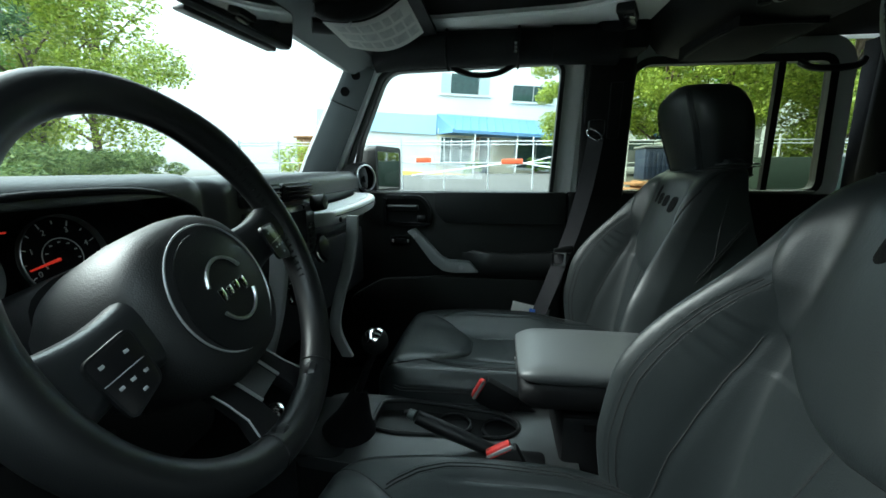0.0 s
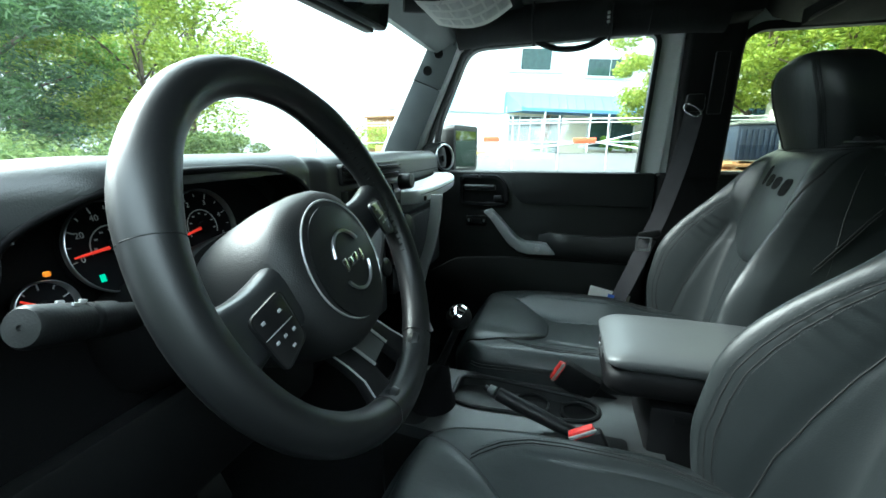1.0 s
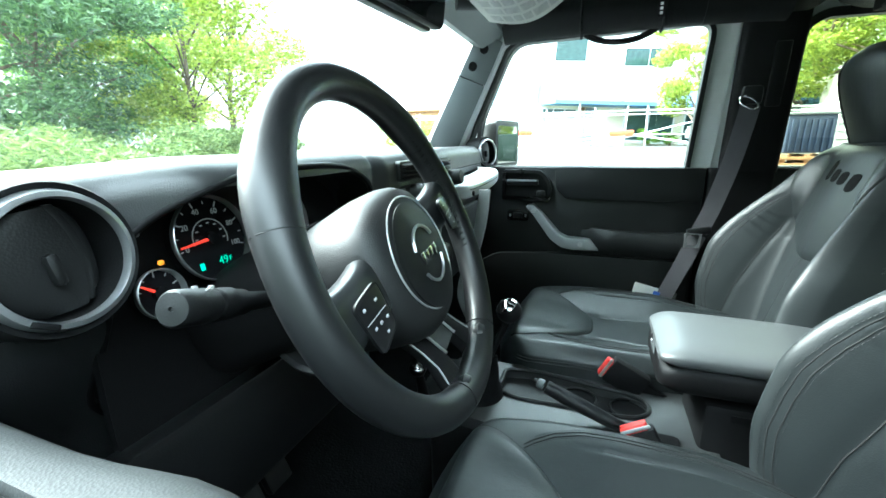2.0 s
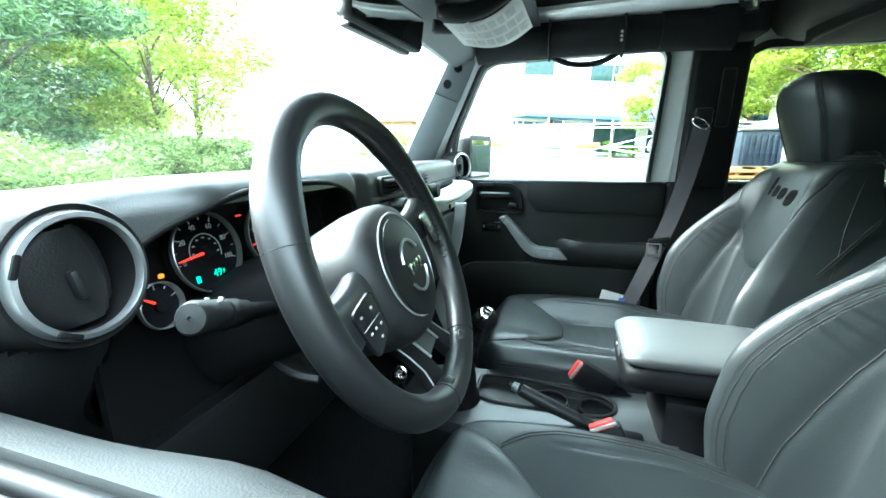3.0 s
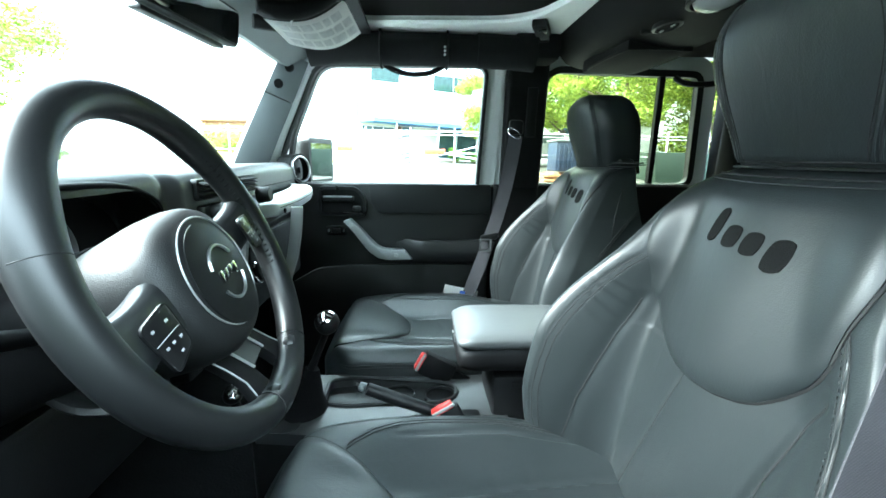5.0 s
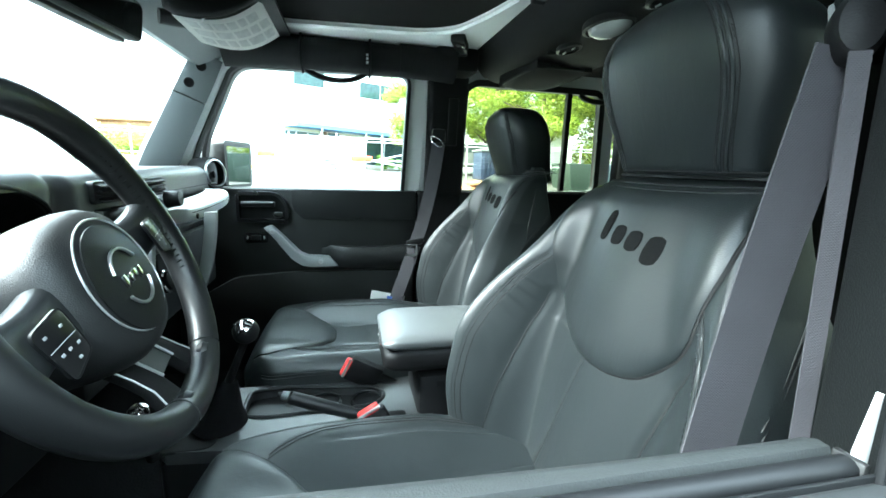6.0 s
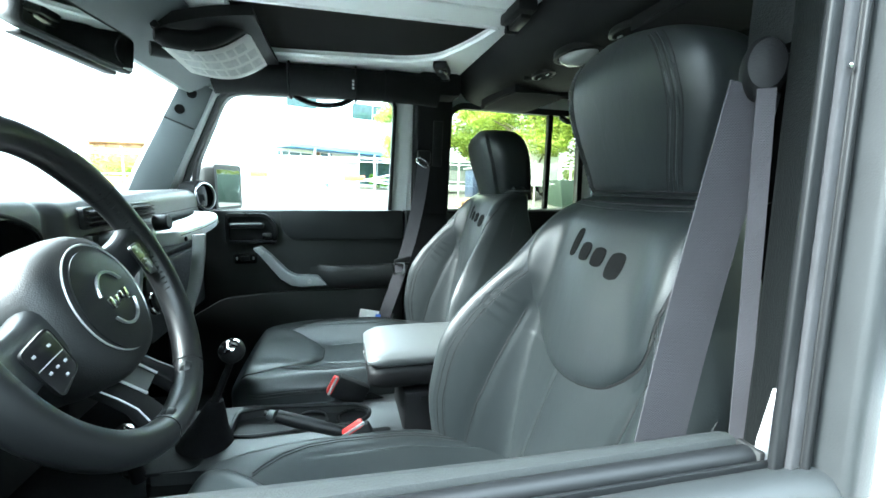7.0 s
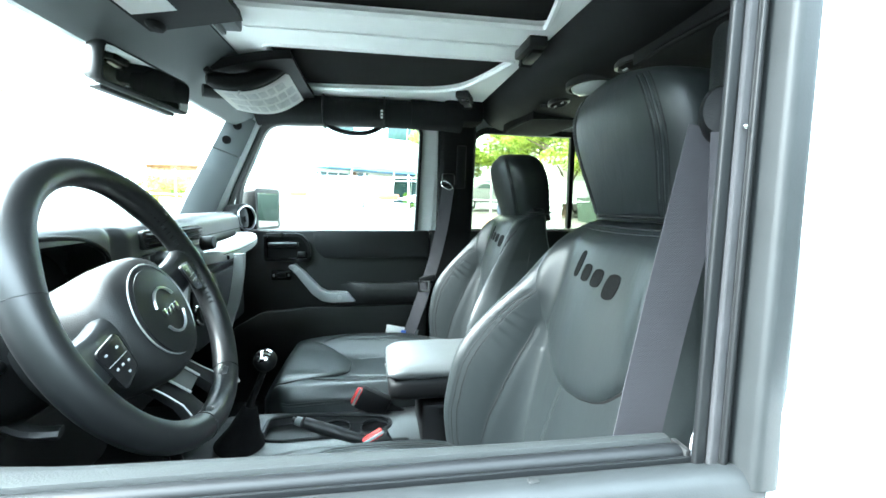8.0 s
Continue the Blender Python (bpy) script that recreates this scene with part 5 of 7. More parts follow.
dashboard = thing("dashboard", (0, 0.8, 0.95), "black grained dashboard with round vents and silver trim", "dashboard")
part("dash_pad", sheet(dash, 220, 130, (0, 0.03, -0.004)), VINYL, dashboard)
part("cluster_plate", prism(round_poly([(-0.60, 1.03), (-0.20, 1.03), (-0.20, 1.30), (-0.60, 1.30)], 0.03), xz(0.682), 0.01), DARK, dashboard)
def hollow(s, y, n=72):
    loop = []
    for k in range(n):
        a = 2 * math.pi * k / n
        c, d = math.cos(a), math.sin(a)
        loop.append(V(-0.392 + 0.205 * s * math.copysign(abs(c) ** 0.667, c), y, 1.160 + 0.152 * s * math.copysign(abs(d) ** 0.667, d)))
    return loop


def on_dash(loop):
    return [V(p.x, dash_front(p.x) + 0.13 * step(1.215, 0.99, p.z), p.z) for p in loop]


inner = [[p + V(0, 0.002, 0) for p in on_dash(hollow(0.985, 0))], [p + V(0, 0.008, 0) for p in on_dash(hollow(0.960, 0))], [p + V(0, 0.03, 0) for p in on_dash(hollow(0.94, 0))], hollow(0.915, 0.735)]
wall = bmesh.new()
rings = [[wall.verts.new(p) for p in loop] for loop in inner]
for ra, rb in zip(rings, rings[1:]):
    for k in range(len(ra)):
        wall.faces.new((ra[k], ra[(k + 1) % len(ra)], rb[(k + 1) % len(ra)], rb[k]))
bmesh.ops.solidify(wall, geom=wall.faces[:], thickness=0.004)
part("cluster_wall", wall, TRIM, dashboard, "dark wall of the instrument hollow")
part("cluster_lip", tube([p + V(0, 0.003, 0) for p in on_dash(hollow(0.985, 0))], 0.0040, 10, closed=True, up=(0, 1, 0)), DARK, dashboard, "rounded lip of the instrument hollow")
# passenger side trim line and end
part("dash_seam", tube([V(0.13 + 0.50 * k / 12, 0.612 + 0.012 * k / 12, 1.268 + 0.004 * k / 12) for k in range(13)], 0.0014, 5), SEAM, dashboard)


def lettering(name, body, size, m, mat, parent):
    """Characters as a thin flat mesh, centred on m."""
    cu = bpy.data.curves.new(name, "FONT")
    cu.body, cu.size, cu.align_x, cu.align_y, cu.extrude = body, size, "CENTER", "CENTER", 0.0002
    tmp = bpy.data.objects.new(name, cu)
    me = bpy.data.meshes.new_from_object(tmp)
    bpy.data.objects.remove(tmp)
    bm = bmesh.new()
    bm.from_mesh(me)
    bpy.data.meshes.remove(me)
    bm.transform(m)
    return part(name, bm, mat, parent)


def gauge(x, z, r, y=0.655, marks=11, start=215, sweep=250, needle_at=0.03, name="gauge", big=True):
    gm = frame_of((x, y, z), (0, -1, 0.22))
    face = part(name, lathe([(r, -0.010), (r, 0.0), (0.001, 0.0002)], gm, 40), DIAL, dashboard, "round black dial")
    part("dial_ring", lathe([(r + 0.0005, 0.0), (r + 0.0020, 0.002), (r + 0.0020, 0.008), (r + 0.0012, 0.0085), (r + 0.0002, 0.004)], gm, 40, hoop=True), DIALRING, face, "chrome dial ring")
    for k in range(marks):
        a = radians(start - sweep * k / (marks - 1))
        long_ = k % 2 == 0
        part("dial_tick", rbox(None, (0.0060 if long_ else 0.0035, 0.0009, 0.0008), 0, m=gm @ pose(0.88 * r * math.cos(a), 0.88 * r * math.sin(a), 0.0009, 0, 0, math.degrees(a))), MARK, face)
        if long_ and big:
            body = str(20 * (k // 2)) if name == "speedometer" else str(k // 2)
            lettering("dial_numeral", body, 0.0085, gm @ pose(0.70 * r * math.cos(a), 0.70 * r * math.sin(a), 0.0009), MARK, face)
    if big:
        part("inner_scale", tube([gm @ V(0.48 * r * math.cos(radians(start - sweep * k / 24)), 0.48 * r * math.sin(radians(start - sweep * k / 24)), 0.0008) for k in range(25)], 0.0006, 4), MARK, face)
        for k in range(7):
            a = radians(start - 15 - (sweep - 30) * k / 6)
            part("inner_numeral", rbox(None, (0.0030, 0.0016, 0.0006), 0, m=gm @ pose(0.38 * r * math.cos(a), 0.38 * r * math.sin(a), 0.0009)), MARK, face)
    a = radians(start - sweep * needle_at)
    part("needle", tube([gm @ V(0.10 * r * math.cos(a + math.pi), 0.10 * r * math.sin(a + math.pi), 0.004), gm @ V(0.86 * r * math.cos(a), 0.86 * r * math.sin(a), 0.003)], [0.0022, 0.0010], 6), NEEDLE, face, "red needle")
    part("needle_hub", lathe([(0.007, 0.0), (0.007, 0.006), (0.004, 0.007)], gm, 14), DIAL, face)
    return face, gm


speedo, gm = gauge(-0.479, 1.237, 0.0450, name="speedometer", start=192, sweep=212)
part("display_mark", rbox(None, (0.0052, 0.0075, 0.0008), 0.0003, m=gm @ pose(-0.020, -0.028, 0.0010)), DISPLAY, speedo, "green glowing display mark")
for body, dx, size in (("49", 0.0075, 0.0125), ("F", 0.0170, 0.0075)):
    lettering("display_digits", body, size, gm @ pose(dx, -0.027, 0.0012), DISPLAY, speedo)
tach, gm2 = gauge(-0.369, 1.237, 0.0450, name="tachometer", start=205, sweep=230, needle_at=0.06)
gauge(-0.549, 1.197, 0.0225, y=0.650, marks=5, start=160, sweep=140, needle_at=0.12, name="fuel_gauge", big=False)
gauge(-0.302, 1.190, 0.0225, y=0.650, marks=5, start=160, sweep=140, needle_at=0.5, name="temperature_gauge", big=False)
part("warning_lamp", rbox((-0.543, 0.648, 1.227), (0.0055, 0.004, 0.0048), 0.0015), WARN, dashboard, "amber warning lamp")
part("warning_lamp", rbox((-0.424, 0.654, 1.272), (0.009, 0.003, 0.002), 0.001), NEEDLE, dashboard, "red warning lamp")


def round_vent(x, y, z, normal, r, name, spin=0):
    vm = frame_of((x, y, z), normal) @ Matrix.Rotation(radians(spin), 4, "Z")
    shell = part(name, lathe([(r + 0.0075, -0.060), (r + 0.0075, -0.002), (r + 0.005, 0.003), (r * 0.98, -0.001), (r * 0.9, -0.004), (r * 0.9, -0.060)], vm, 56, hoop=True), DARK, dashboard, "round air vent")
    part("vent_ring", lathe([(r * 0.880, 0.0015), (r * 0.875, 0.006), (r * 0.900, 0.009), (r * 0.975, 0.008), (r * 1.02, 0.002), (r * 1.02, -0.002)], vm, 48, hoop=True), VENTSILVER, shell, "satin silver vent ring")
    part("vent_bowl", lathe([(r * 0.885, 0.0015), (r * 0.850, -0.030), (r * 0.5, -0.033), (0.002, -0.034)], vm, 48, open_start=True), DARK, shell)
    for xe, z0 in ((0.30, 0.000), (0.50, -0.007), (0.68, -0.014)):
        # overlapping curved shutters, the front one the widest
        sec = []
        for j in range(17):
            q = -0.76 + 1.52 * j / 16
            left = -math.sqrt(max(0.845 ** 2 - q * q, 0)) if z0 > -0.005 else xe - 0.42
            right = min(xe - 0.16 * q * q / 0.58, math.sqrt(max(0.84 ** 2 - q * q, 0)) - 0.01)
            left = min(left, right - 0.05)
            row = []
            for m in range(7):
                e = m / 6
                row.append(vm @ V(r * (left + (right - left) * e), r * q, z0 - 0.010 * (1 - e) ** 2 - 0.002 * e ** 6))
            for m in range(6, -1, -1):
                e = m / 6
                row.append(vm @ V(r * (left + (right - left) * e), r * q, z0 - 0.010 * (1 - e) ** 2 - 0.0035 - 0.002 * e ** 6))
            sec.append(row)
        part("vane", loft(sec), PLASTIC, shell)
    part("vane_tab", rbox(None, (0.008, 0.022, 0.008), 0.003, m=vm @ pose(-0.12 * r, -0.10 * r, 0.003)), PLASTIC, shell)
    for a in (150, 232):
        a = radians(a)
        part("ring_slot", rbox(None, (0.0042, 0.016, 0.003), 0.001, m=vm @ pose(0.935 * r * math.cos(a), 0.935 * r * math.sin(a), 0.0083, 0, 0, math.degrees(a))), DARK, shell)
    return shell


round_vent(-0.651, 0.588, 1.264, (0.06, -1, 0.10), 0.0460, "left_vent", 8)
round_vent(0.640, 0.628, 1.302, (-0.45, -1, 0.10), 0.046, "right_vent")
for x in (-0.075, 0.06):
    v = part("centre_vent", prism(round_poly([(x - 0.060, 1.268), (x + 0.060, 1.268), (x + 0.060, 1.305), (x - 0.060, 1.305)], 0.008), xz(0.600), 0.012, bevel=0.002), PLASTIC, dashboard)
    for k in range(4):
        part("vane", rbox((x, 0.585, 1.274 + 0.008 * k), (0.108, 0.012, 0.003), 0.001, rot=(20, 0, 0)), DARK, v)
radio = part("radio", rbox((-0.005, 0.590, 1.205), (0.250, 0.020, 0.110), 0.006), GLOSSY, dashboard, "gloss black radio")
part("radio_screen", rbox((-0.005, 0.5790, 1.213), (0.150, 0.002, 0.070), 0.001), DIAL, radio)
for x, z in ((0.112, 1.258), (-0.098, 1.245)):
    part("radio_knob", lathe([(0.018, 0.0), (0.017, 0.024), (0.015, 0.028), (0.004, 0.0285)], frame_of((x, 0.580, z), (0, -1, 0.1)), 22), PLASTIC, radio)
for k in range(5):
    part("radio_button", rbox((0.093, 0.579, 1.215 - 0.012 * k), (0.020, 0.004, 0.009), 0.002), PLASTIC, radio)
# silver legs down the sides of the centre stack
for s in (1, -1):
    line = smooth_line([(0.002 + s * 0.168, 0.512, 1.225), (0.002 + s * 0.168, 0.517, 1.17), (0.002 + s * 0.168, 0.530, 1.10), (0.002 + s * 0.166, 0.552, 1.03), (0.002 + s * 0.162, 0.566, 0.95), (0.002 + s * 0.155, 0.535, 0.88)][:6 if s > 0 else 4], 5)
    rows = [[p + V(dx, dy, 0) for dx, dy in round_poly([(-0.007, -0.014), (0.007, -0.014), (0.007, 0.014), (-0.007, 0.014)], 0.004, 2)] for p in line]
    part("stack_trim", loft(rows), SATIN, dashboard, "satin silver edge of the centre stack")
for x, z in ((-0.075, 1.085), (0.0, 1.085), (0.075, 1.085), (0.140, 1.150)):
    r = 0.022 if z < 1.1 else 0.030
    k = part("climate_knob", lathe([(r, 0.0), (r * 0.92, 0.018), (r * 0.75, 0.021), (0.003, 0.0215)], frame_of((x, 0.588, z), (0, -1, 0.25)), 24), PLASTIC, dashboard)
    part("knob_ring", lathe([(r * 1.02, 0.002), (r * 1.16, 0.003), (r * 1.16, 0.010), (r * 1.02, 0.012)], frame_of((x, 0.588, z), (0, -1, 0.25)), 28, hoop=True), CHROME, k)
part("stack_panel", rbox((0.002, 0.66, 1.05), (0.285, 0.05, 0.24), 0.01), PLASTIC, dashboard)
# grab bar in front of the passenger
bar = smooth_line([(0.122, 0.590, 1.220), (0.132, 0.564, 1.221), (0.16, 0.554, 1.222), (0.27, 0.549, 1.225), (0.40, 0.553, 1.230), (0.49, 0.566, 1.235), (0.54, 0.592, 1.239), (0.552, 0.63, 1.240)], 6)
SECTION = round_poly([(-0.012, -0.0165), (0.010, -0.0165), (0.014, 0.004), (0.010, 0.0165), (-0.012, 0.0165)], 0.006, 3)
rows = []
for i, q in enumerate(bar):
    d = (bar[min(i + 1, len(bar) - 1)] - bar[max(i - 1, 0)]).normalized()
    out = V(d.y, -d.x, 0).normalized()
    rows.append([q + out * a + V(0, 0, b) for a, b in SECTION])
gb = part("grab_bar", loft(rows), BARSILVER, dashboard, "pale silver passenger grab bar")
part("grab_bar_line", tube([q + V(0.0, -0.0145, 0.005) for q in bar[10:-12]], 0.0009, 5), SEAM, gb)
shelf = [[q + V(0, 0.012, 0.016), q + V(0, 0.050, 0.022), q + V(0, 0.050, 0.016), q + V(0, 0.012, 0.010)] for q in bar[8:-8]]
part("bar_shelf", loft(shelf), BARSILVER, gb, "pale silver lip above the bar")
for x, z in ((0.165, 1.216), (0.480, 1.229)):
    part("bar_bolt", lathe([(0.006, 0.0), (0.006, 0.003), (0.003, 0.004)], frame_of((x, 0.5405 if x < 0.3 else 0.552, z), (0, -1, 0)), 14), DARK, gb)
part("glove_box", prism(round_poly([(0.19, 0.95), (0.62, 0.95), (0.62, 1.14), (0.19, 1.14)], 0.02), xz(0.660), 0.02, bevel=0.005), TRIM, dashboard)
part("knee_panel", prism(round_poly([(-0.70, 0.90), (-0.17, 0.90), (-0.17, 1.05), (-0.70, 1.05)], 0.03), xz(0.68), 0.03, bevel=0.008), PLASTIC, dashboard)

# pedals and dark footwell clutter
for x, y in ((-0.47, 0.80), (-0.36, 0.80), (-0.27, 0.83)):
    ped = thing("pedal", (x, y, 0.70), "black rubber-faced foot pedal", "pedal", "pedals")
    part("pad", rbox((x, y, 0.70), (0.06, 0.02, 0.07), 0.006, rot=(-25, 0, 0)), RUBBER, ped)
    part("arm", tube([V(x, y + 0.015, 0.72), V(x, y + 0.08, 0.92)], 0.008, 6), DARK, ped)

# ---- centre console ----
console = thing("centre_console", (0.02, 0.3, 0.56), "black centre console with cup holders", "console")
body = round_poly([(-0.118, 0.02), (0.125, 0.02), (0.130, 0.30), (0.125, 0.56), (-0.10, 0.56), (-0.118, 0.40)], 0.02)
part("body", prism(body, xy(0.56), 0.214, bevel=0.006), PLASTIC, console)
tray = round_poly([(-0.004, 0.434), (-0.016, 0.38), (-0.012, 0.30), (-0.014, 0.22), (-0.006, 0.150), (0.020, 0.124), (0.054, 0.124), (0.080, 0.155), (0.088, 0.22), (0.100, 0.30), (0.108, 0.37), (0.098, 0.434)], 0.02, 4)
mid = (0.035, 0.27)
part("deck", ring(respace(tray, 96, mid), respace(outset(body, -0.001), 96, mid), xy(0.7705), 0.0285), VINYL, console, "soft satin console deck")
part("tray_rim", tube([V(x, y, 0.800) for x, y in respace(tray, 96, mid)], 0.0050, 8, closed=True), PLASTIC, console, "raised rim of the tray")
part("tray_floor", prism(outset(tray, 0.002), xy(0.7755), 0.002), PLASTIC, console, "grey rubber tray mat")
for y, r in ((0.162, 0.036), (0.262, 0.036)):
    x = 0.038 if y < 0.2 else 0.046
    part("cup_holder", lathe([(r, 0.008), (r + 0.004, 0.008), (r + 0.004, 0.0), (r - 0.004, -0.0), (r - 0.006, 0.001), (0.002, 0.0012)], pose(x, y, 0.7835), 36, open_start=True), DARK, console, "dark round cup well")
    part("cup_lip", tube([V(x + r * math.cos(a), y + r * math.sin(a), 0.7915) for a in [2 * math.pi * k / 40 for k in range(40)]], 0.0022, 6, closed=True), PLASTIC, console)
part("shift_plate", prism(round_poly([(-0.105, 0.46), (0.105, 0.46), (0.10, 0.60), (-0.10, 0.60)], 0.03), xy(0.793), 0.008, bevel=0.003), PLASTIC, console)

box = thing("armrest_box", (0.02, -0.05, 0.56), "grey-black padded armrest lid over console bin", "armrest")
part("bin", rbox((0.022, -0.060, 0.725), (0.165, 0.23, 0.33), 0.012), DARK, box)
part("bin_seam", tube([V(-0.061, 0.040, 0.74), V(-0.061, -0.02, 0.66), V(-0.061, -0.08, 0.63)], 0.0015, 5), SATIN, box, "pale edge line on the bin")
def lid_rows(z_low, z_high, half, front, back, nose):
    """A cushion-shaped block with a rounded nose at the front."""
    rows = []
    for k in range(29):
        t = k / 28
        y = front + (back - front) * t ** 1.6
        d = min((front - y) / 0.045, 1.0)
        wide = 0.80 + 0.20 * (1 - (1 - d) ** 2.4) ** 0.5
        high = z_high - nose * (1 - d) ** 2 + 0.004 * math.sin(math.pi * t)
        low = z_low + nose * 0.7 * (1 - d) ** 2
        zc, hz = (high + low) / 2, (high - low) / 2
        rows.append([V(0.024 + half * wide * math.copysign(abs(math.cos(a)) ** 0.5, math.cos(a)), y, zc + hz * math.copysign(abs(math.sin(a)) ** 0.62, math.sin(a))) for a in [2 * math.pi * q / 40 for q in range(40)]])
    return rows


lid_ob = part("lid", loft(lid_rows(0.953, 0.990, 0.106, 0.134, -0.207, 0.014)), LIDVINYL, box, "padded grey-black lid")
part("lid_body", loft(lid_rows(0.900, 0.968, 0.1045, 0.131, -0.200, 0.016)), DARK, lid_ob, "black rounded underside of the lid")
part("latch_plate", rbox((0.026, 0.130, 0.958), (0.060, 0.010, 0.036), 0.008), LIDVINYL, lid_ob)
part("latch_well", lathe([(0.010, -0.004), (0.010, 0.0015), (0.002, 0.0016)], frame_of((0.028, 0.1345, 0.962), (-0.15, 1, 0.15)), 18), DARK, lid_ob, "round latch opening")
part("latch_button", rbox((0.026, 0.1362, 0.958), (0.010, 0.003, 0.006), 0.001), SATIN, lid_ob)
part("bin_lock", rbox((-0.061, 0.0, 0.872), (0.004, 0.030, 0.014), 0.002), DARK, box)

brake = thing("handbrake", (-0.05, 0.2, 0.78), "black handbrake lever with pale tip", "handbrake")
hb = [V(-0.055, 0.130, 0.792), V(-0.050, 0.20, 0.812), V(-0.044, 0.27, 0.836), V(-0.038, 0.325, 0.855)]
part("lever", tube(hb, [0.011, 0.0125, 0.0145, 0.0135], 14), PLASTIC, brake)
part("grip_end", tube([V(-0.0375, 0.330, 0.8565), V(-0.035, 0.343, 0.8605)], [0.0112, 0.0095], 14), GREY_TRIM, brake, "pale end cap with button")
part("button", tube([V(-0.035, 0.345, 0.861), V(-0.0345, 0.351, 0.863)], 0.0055, 10), PLASTIC, brake)
part("boot", rbox((-0.058, 0.13, 0.79), (0.04, 0.10, 0.03), 0.01), DARK, brake)

shifter = thing("gear_lever", (-0.02, 0.47, 0.80), "gear lever with chrome-capped round knob", "gear lever")
kn = V(-0.029, 0.407, 1.005)
part("boot", lathe([(0.058, 0.0), (0.052, 0.012), (0.036, 0.04), (0.024, 0.075), (0.014, 0.10)], pose(-0.018, 0.47, 0.798, 14, 0, 0), 28), CARPET, shifter, "gathered leather boot")
part("stick", tube([V(-0.02, 0.462, 0.86), kn - V(0, 0, 0.015)], [0.009, 0.007], 12), DARK, shifter)
bm = bmesh.new()
bmesh.ops.create_uvsphere(bm, u_segments=24, v_segments=16, radius=0.0255, matrix=Matrix.Translation(kn))
knob = part("knob", bm, PLASTIC, shifter)
part("knob_cap", lathe([(0.0225, 0.0135), (0.0190, 0.0185), (0.012, 0.0235), (0.004, 0.0262), (0.001, 0.0264)], Matrix.Translation(kn) @ pose(0, 0, 0, -22, -20, 0), 24), CHROME, knob, "chrome shift pattern cap")
for q in range(5):
    a = 2 * math.pi * q / 5 + 0.3
    part("knob_mark", rbox(None, (0.009, 0.004, 0.0025), 0.001, m=Matrix.Translation(kn) @ pose(0, 0, 0, -22, -20, 0) @ Matrix.Rotation(a, 4, "Z") @ pose(0.0135, 0, 0.0228, 0, 32, 0)), DARK, knob)
trans = thing("transfer_lever", (-0.095, 0.565, 0.80), "short transfer lever with chrome-capped knob", "gear lever")
tk = V(-0.128, 0.568, 0.900)
part("stick", tube([V(-0.095, 0.565, 0.79), tk - V(-0.004, 0, 0.012)], [0.014, 0.008], 10), DARK, trans)
bm = bmesh.new()
bmesh.ops.create_uvsphere(bm, u_segments=18, v_segments=12, radius=0.0175, matrix=Matrix.Translation(tk))
k2 = part("knob", bm, PLASTIC, trans)
part("knob_cap", lathe([(0.0155, 0.0095), (0.0140, 0.0140), (0.009, 0.0170), (0.001, 0.0185)], Matrix.Translation(tk) @ pose(0, 0, 0, 22, -25, 0), 18), CHROME, k2, "chrome cap")
for q in range(4):
    part("knob_mark", rbox(None, (0.007, 0.003, 0.0025), 0.001, m=Matrix.Translation(tk) @ pose(0, 0, 0, 22, -25, 0) @ Matrix.Rotation(1.57 * q + 0.4, 4, "Z") @ pose(0.0095, 0, 0.0160, 0, 32, 0)), DARK, k2)

# ---- seat belts ----
def strap(name, pts, width, across, parent, mat=None, n=10):
    """A flat belt of thickness 1.6 mm along points; across gives its width direction at each point."""
    line = smooth_line(pts, n)
    m = len(line)
    bm = bmesh.new()
    loops = []
    for i, p in enumerate(line):
        f = i / (m - 1) * (len(across) - 1)
        a = Vector(across[int(f)]).lerp(Vector(across[min(int(f) + 1, len(across) - 1)]), f - int(f)).normalized()
        d = (line[min(i + 1, m - 1)] - line[max(i - 1, 0)]).normalized()
        a = (a - d * a.dot(d)).normalized()
        nrm = d.cross(a) * 0.0008
        loops.append([p - a * width / 2 - nrm, p + a * width / 2 - nrm, p + a * width / 2 + nrm, p - a * width / 2 + nrm])
    return part(name, loft(loops, bm), mat or WEBBING, parent)


belt = thing("seat_belt", (0.66, -0.1, 0.75), "dark grey seat belt hanging from the passenger pillar", "seat belt", "seat belts")
strap("webbing", [(0.604, -0.118, 1.425), (0.622, -0.100, 1.28), (0.640, -0.072, 1.14), (0.648, -0.048, 1.058)], 0.047, [(0.25, 0.95, -0.1), (0.3, 0.95, 0)], belt)
strap("webbing", [(0.648, -0.046, 1.050), (0.645, -0.012, 0.95), (0.642, 0.030, 0.83), (0.640, 0.050, 0.76)], 0.047, [(0.3, 0.95, 0), (0.3, 0.95, 0)], belt)
ringp = part("pillar_loop", tube([V(0.598, -0.112 + 0.022 * math.cos(a), 1.432 + 0.013 * math.sin(a) + 0.010 * math.cos(a)) for a in [2 * math.pi * k / 20 for k in range(20)]], 0.0032, 8, closed=True, up=(1, 0, 0)), CHROME, belt, "steel pillar loop")
part("loop_cover", rbox((0.606, -0.118, 1.452), (0.02, 0.05, 0.05), 0.01), PLASTIC, ringp)
part("height_track", rbox((0.592, -0.165, 1.50), (0.012, 0.035, 0.16), 0.004, rot=(0, -6, 0)), DARK, belt)
tongue = part("tongue", rbox((0.644, -0.046, 1.063), (0.014, 0.066, 0.022), 0.005, rot=(-12, 0, 0)), PLASTIC, belt, "dark plastic tongue grip")
